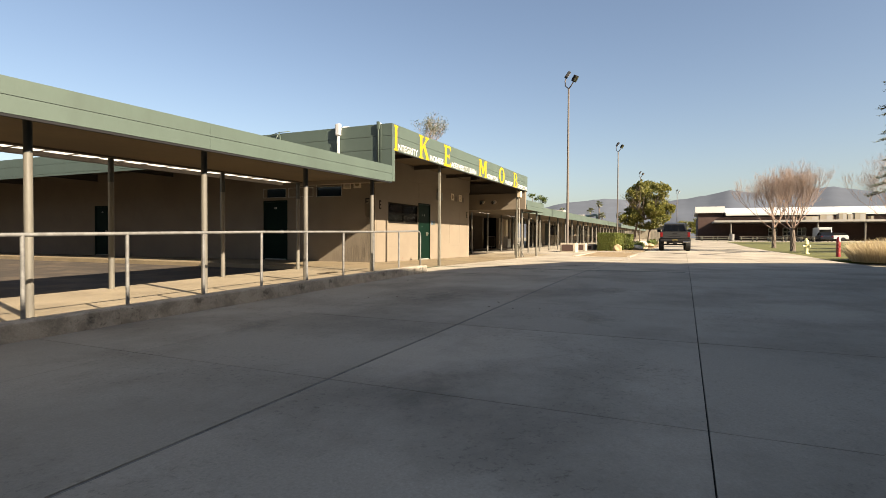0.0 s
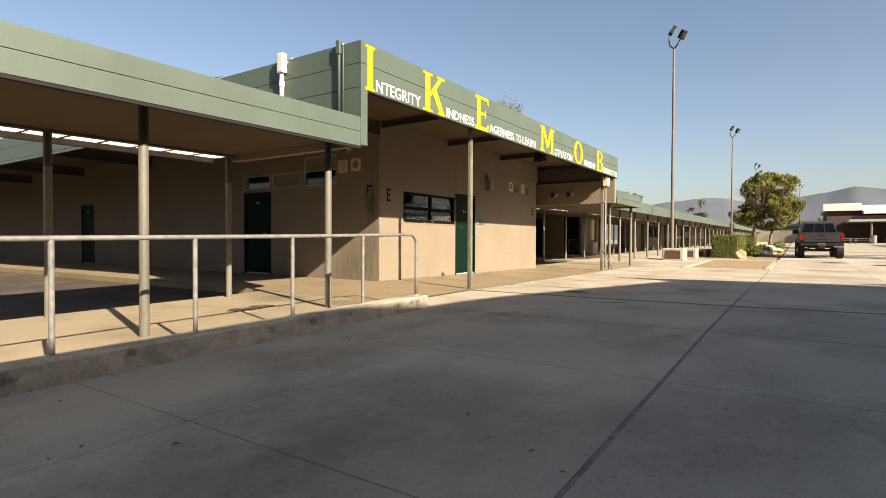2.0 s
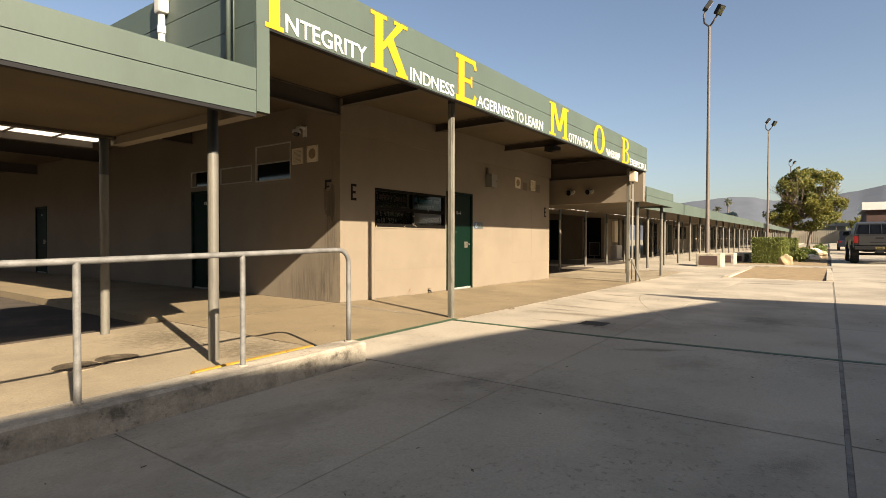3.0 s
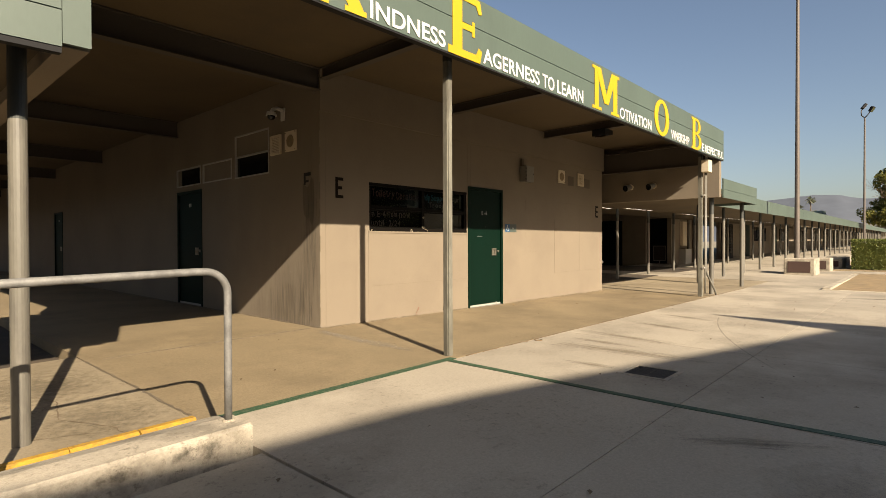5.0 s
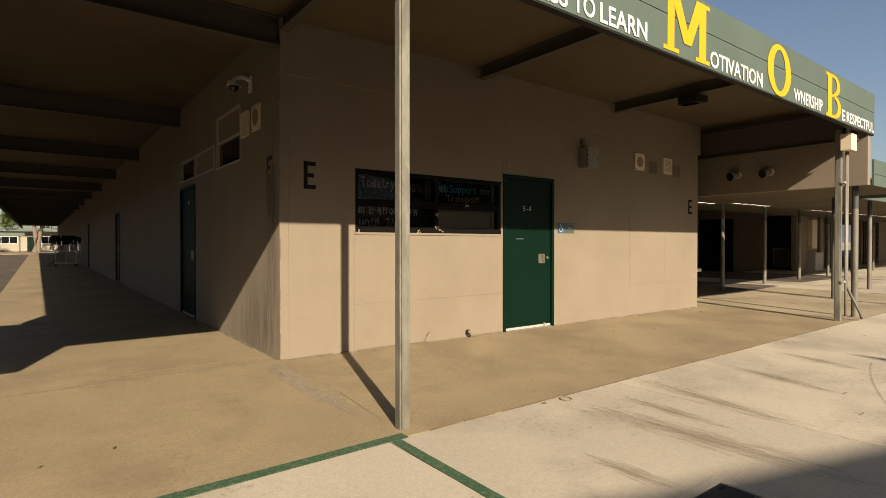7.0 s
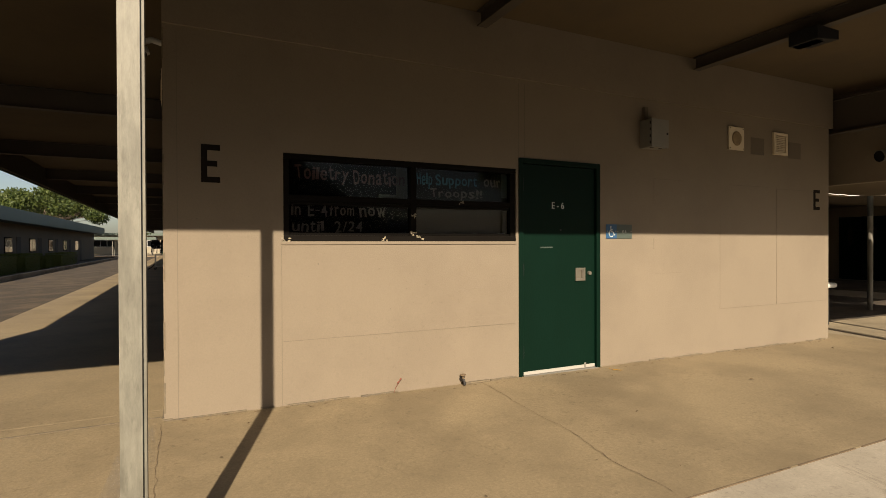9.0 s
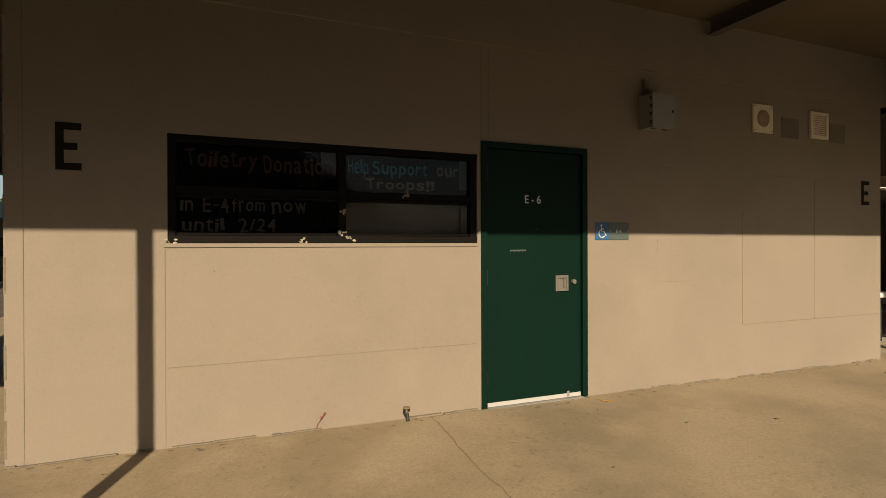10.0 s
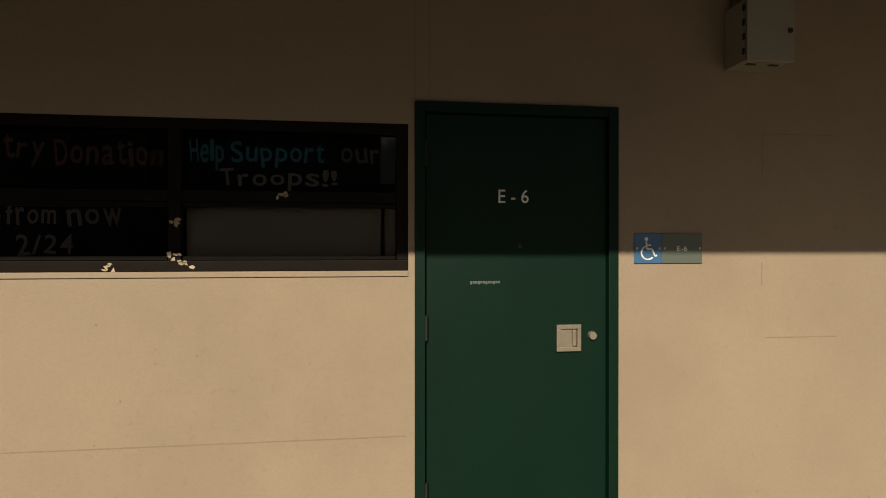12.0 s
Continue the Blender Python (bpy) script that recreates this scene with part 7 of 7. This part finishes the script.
for k in range(12):
    bm = bmesh.new()
    rod(bm, (-7.6, -16.75 - 6.65 * k, -0.1), (-7.6, -16.75 - 6.65 * k, 3.3), 0.14, seg=10)
    part("post", bm, "column", hall)
for k in range(3):
    w = new("window")
    w.parent = hall
    y = -24.6 - 2.35 * k
    one_box("window_frame", "white", 1.95, 1.999, y - 0.72, y + 0.72, 0.9, 2.45, w)
    for q in (-1, 1):
        one_box("pane", "dark_glass", 1.93, 1.949, y + q * 0.34 - 0.28, y + q * 0.34 + 0.28, 1.0, 1.6, w)
        one_box("pane", "dark_glass", 1.93, 1.949, y + q * 0.34 - 0.28, y + q * 0.34 + 0.28, 1.72, 2.36, w)
for y0, y1, h in ((-31.0, -29.0, 0.8), (-33.2, -31.2, 1.05), (-35.2, -34.0, 1.25), (-36.1, -35.3, 1.1), (-37.9, -36.3, 1.3), (-39.0, -38.6, 0.75), (-43.4, -41.2, 1.1), (-47.0, -45.4, 1.3), (-52.5, -50.0, 1.0)):
    ru = one_box("roof_unit", "pale_wall", -3, -1.2, y0, y1, 3.651, 3.65 + h, hall, "pale roof machine", 0.05)
    one_box("side_panel", "box_grey", -3.02, -3.001, y0 + 0.15, (y0 + y1) / 2, 3.75, 3.5 + h, ru, "grey side panel")
for k in range(8):
    y = -10.8 - 2.05 * k + (0.3 * (k % 2)) - (1.6 if k > 2 else 0)
    tb = thing("picnic_table", "pale picnic table on the far paving", "table", "picnic tables", at=(86 - 1.5 * (k % 2), y, land(85)))
    one_box("tabletop", "picnic", -0.4, 0.4, -1.1, 1.1, 0.7, 0.77, tb)
    for s in (-0.75, 0.75):
        one_box("seat", "picnic", s - 0.14, s + 0.14, -1.1, 1.1, 0.42, 0.47, tb)
    for yy in (-0.8, 0.8):
        one_box("leg", "picnic", -0.7, 0.7, yy - 0.05, yy + 0.05, -0.02, 0.7, tb)
bin_ = thing("litter_bin", "grey drum litter bin by the picnic tables", "bin", at=(92, -16.6, land(92)))
bm = bmesh.new()
rod(bm, (0, 0, 0), (0, 0, 1.2), 0.42, 0.42, 16)
part("drum", bm, "galv", bin_)
lowb = thing("storage_building", "low grey building past the long canopy", "building", at=(118, -6, FZ))
one_box("wall", "pale_wall", 0, 6, -3, 22, 0, 3.2, lowb)
one_box("roof", "box_grey", -0.5, 6.5, -3.5, 22.5, 3.2, 3.7, lowb)
fence = thing("slat_fence", "pale slatted fence at the end of the drive", "fence", at=(108, 0, FZ))
for k in range(40):
    one_box("slat", "pale_wall", 0, 0.05, -10 + 0.3 * k, -9.78 + 0.3 * k, 0, 2.2, fence)
ac = thing("roof_duct", "grey roof duct over the long classrooms", "duct", at=(56, 1.6, 2.6))
bm = bmesh.new()
pipe(bm, [(0, -0.35, 0.2), (0, -0.35, 1.0), (0.15, -0.3, 1.22), (0.5, -0.1, 1.3), (3.5, 1.3, 1.3), (7.5, 3.2, 1.3)], 0.17, 10)
part("pipe", bm, "sage", ac, "", True)
for x in (22, 31, 52, 66):
    u = thing("roof_unit", "pale air-conditioning unit on the classroom roof", "air conditioner", "roof units", at=(x, 5.2, 3.6))
    one_box("casing", "box_grey", -1, 1, -0.7, 0.7, 0, 0.75, u, "", 0.03)
    one_box("grille", "trim_black", -1.01, -1.001, -0.5, 0.5, 0.15, 0.6, u)

# mountains
bm = bmesh.new()
RA = (-70, -35, -22, -15.5, -13.8, -11.8, -8.1, -5.9, -3.9, -2.3, -0.3, 2, 4, 5.7, 7.4, 9, 11.3, 15, 22, 40, 70)
RH = (180, 190, 225, 252, 270, 297, 262, 278, 297, 272, 252, 236, 229, 257, 263, 251, 240, 188, 120, 90, 60)
rows = []
for k in range(281):
    a = -70 + 0.5 * k
    h = float(np.interp(a, RA, RH)) + 5 * noise.noise(Vector((a * 1.1, 5, 0))) + 2 * noise.noise(Vector((a * 3, 5, 0)))
    row = []
    for j in range(9):
        u = j / 8
        r = 2700 + 900 * u
        z = -10 + (h + 10) * (u ** 0.9) + (1 - u) * u * 90 * noise.noise(Vector((a * 0.3, u * 3, 2))) * (1 if 0 < u < 1 else 0)
        row.append(bm.verts.new((r * math.cos(radians(a)), r * math.sin(radians(a)), z * (r / 3600))))
    rows.append(row)
for a, b in zip(rows, rows[1:]):
    for j in range(8):
        bm.faces.new((a[j], b[j], b[j + 1], a[j + 1]))
# far ridge; its haze comes from the material colour
setting(part("backdrop", bm, "mountain", smooth=True), "mountains, blue-grey with haze put into the colour")

# ---- fallen leaves and litter ----
bm = bmesh.new()
for k in range(150):
    x, y = rng.uniform(-8, 9), rng.uniform(-7.5, -0.15)
    if -2.9 > y and x < -2.5 or -2.5 < x or y < -3.1:
        z = (floor_z(x, y) if y > -2.4 else land(x)) + 0.006
        q = Euler((rng.uniform(-0.4, 0.4), rng.uniform(-0.4, 0.4), rng.uniform(0, 6.3))).to_matrix()
        s = rng.uniform(0.008, 0.026)
        bm.faces.new([bm.verts.new(Vector((x, y, z + 0.004)) + q @ Vector(c)) for c in ((-s, 0, 0), (0, -s * 0.5, 0.2 * s), (s, 0, 0), (0, s * 0.5, 0.2 * s))])
tagged(part("fallen_leaf", bm, "grit"), "scattered small dry leaves on the concrete", "leaves", kind="stuff")

# ---- pavement slabs ----
pavement = setting(new("pavement"), "grey concrete pavement with cut joints and stains")
bm = bmesh.new()
sheet(bm, [-20.8, -15, -9, -5.7, -2.6, 0, 8, 12, 20, 31, 38.7], [-14.6, -9, -6.7, -3.13], lambda x, y: land(x) - 0.03, 0.03)
part("joint_bed", bm, "asphalt", pavement, "dirt packed in the joints")
bm = bmesh.new()
for k in range(26):
    a, b = 0.13 * k, 0.13 * (k + 1)
    bm.faces.new([bm.verts.new((4.9 - u, -3.5 - 0.2 * u - 0.06 * u * u + d, land(4.9 - u) + 0.003)) for u, d in ((a, 0), (b, 0), (b, 0.018), (a, 0.018))])
part("tyre_mark", bm, "tyre_film", pavement, "faint curved tyre mark")


def floor_stain(p0, p1, width, mat, height, lift):
    """A stain lying along the line from p0 to p1."""
    a, b = Vector((*p0, 0)), Vector((*p1, 0))
    ln, ang = (b - a).length, math.atan2(b.y - a.y, b.x - a.x)
    m = Matrix.Translation((*((a + b) / 2).xy, height(*((a + b) / 2).xy))) @ Matrix.Rotation(ang, 4, "Z")
    bm = bmesh.new()
    g = []
    for i in range(7):
        row = []
        for j in range(3):
            q = m @ Vector(((i / 6 - 0.5) * ln, (j / 2 - 0.5) * width, 0))
            row.append(bm.verts.new(((i / 6 - 0.5) * ln, (j / 2 - 0.5) * width, height(q.x, q.y) - m.translation.z + lift)))
        g.append(row)
    for i in range(6):
        for j in range(2):
            bm.faces.new((g[i][j], g[i + 1][j], g[i + 1][j + 1], g[i][j + 1]))
    ob = part("stain", bm, mat, pavement)
    ob.matrix_world = m


def flat(x, y):
    return land(x)


for k, (p0, p1, w) in enumerate((((1.3, -2.45), (1.45, -4.55), 0.42), ((2.35, -2.42), (2.1, -4.0), 0.3), ((0.56, -3.2), (0.6, -3.88), 0.22), ((3.6, -2.45), (3.2, -3.9), 0.3),
                                 ((1.75, -2.6), (1.7, -3.6), 0.25), ((4.7, -2.6), (4.4, -3.6), 0.3), ((-0.9, -4.75), (-0.4, -5.5), 0.25))):
    floor_stain(p0, p1, w, "streaks", flat, 0.0025 + 0.0003 * k)
for k, (p0, p1, w) in enumerate((((-4.9, -3.95), (-3.2, -3.7), 0.75), ((-3.2, -4.1), (-2.2, -4.4), 0.5), ((-1.5, -5.5), (-0.6, -5.6), 0.8), ((-3.3, -6.3), (-2.7, -6.5), 0.35),
                                 ((-7.6, -5.6), (-6.0, -5.2), 1.2), ((-10.6, -4.9), (-9.6, -4.4), 0.9), ((-8.6, -8.3), (-7.4, -7.6), 0.9), ((-11.9, -7.6), (-10.9, -7.2), 0.8),
                                 ((1.6, -6.2), (2.8, -5.6), 0.9), ((4.9, -5.6), (6.0, -5.9), 0.8), ((3.8, -7.8), (5.4, -7.6), 1.0), ((-5.6, -8.0), (-4.4, -7.8), 1.0))):
    floor_stain(p0, p1, w, "blotch", flat, 0.0022 + 0.0002 * k)
for k, (p0, p1, w) in enumerate((((-3.7, -0.7), (-2.63, -0.6), 1.5), ((-3.4, -1.9), (-2.63, -1.8), 1.1))):
    floor_stain(p0, p1, w, "ramp_dirt", lambda x, y: ramp_z(x), 0.003 + 0.0004 * k)
for k, (p0, p1, w) in enumerate((((13.2, -12.6), (13.6, -14.2), 0.9), ((12.5, -10.0), (12.7, -12.2), 0.7), ((12.4, -7.2), (12.6, -9.0), 0.5), ((19.5, -9.4), (20.5, -12.4), 1.2), ((25.5, -9.6), (27, -13), 1.6), ((33, -9.0), (35, -13.8), 2.2),
                                 ((16.0, -7.0), (16.8, -9.2), 0.6), ((9.6, -4.2), (10.2, -6.4), 0.5))):
    floor_stain(p0, p1, w, "puddle", flat, 0.0022 + 0.0002 * k)
XL = [-20.8, -18.5, -16.2, -13.9, -11.45, -9.06, -7.0, -4.75, -2.555, -0.21, 2.1, 4.4, 6.7, 9.0, 11.4, 13.9, 17.4, 20.9, 24.4, 27.9, 31.4, 34.9, 38.7]
YL = [-14.6, -11.65, -9.1, -6.65, -4.58, -3.137]
WIDE = {-9.06: 0.008, -6.65: 0.0145, -2.555: 0.011,  -4.75: 0.0048, -4.58: 0.003}
for i in range(len(XL) - 1):
    for j in range(len(YL) - 1):
        gx0, gx1 = (WIDE.get(v, 0.0042) for v in (XL[i], XL[i + 1]))
        gy0, gy1 = (WIDE.get(v, 0.0042) for v in (YL[j], YL[j + 1]))
        x0, x1, y0, y1 = XL[i] + gx0, XL[i + 1] - gx1, YL[j] + gy0, YL[j + 1] - gy1
        if j >= 3 and x0 > 11.3:
            continue
        if j == 4 and x0 > -2.56:
            y1 = -2.4
        bm = bmesh.new()
        e = 0.003
        sheet(bm, [x0, x0 + e, (x0 + x1) / 2, x1 - e, x1], [y0, y0 + e, y1 - e, y1],
              lambda x, y: land(x) - (0.0008 if x in (x0, x1) or y in (y0, y1) else 0), 0.06)
        part("slab", bm, "concrete", pavement)
# sealant in the wide joint, cracked and sunken here and there
rng = random.Random(5)
bm = bmesh.new()
x = -20.7
while x < 38:
    w = rng.uniform(0.25, 1.4)
    y0, y1 = -6.65 - rng.uniform(0.0115, 0.0135), -6.65 + rng.uniform(0.0115, 0.0135)
    z0, z1 = land(x) - rng.uniform(0.003, 0.005), land(x + w) - rng.uniform(0.003, 0.005)
    bm.faces.new([bm.verts.new(c) for c in ((x, y0, z0), (x + w, y0, z1), (x + w, y1, z1), (x, y1, z0))])
    x += w + rng.choice((0.0, 0.0, 0.002))
tagged(part("joint_sealant", bm, "sealant", pavement, "dull grey cracked sealant in the wide joint"), kind="stuff")
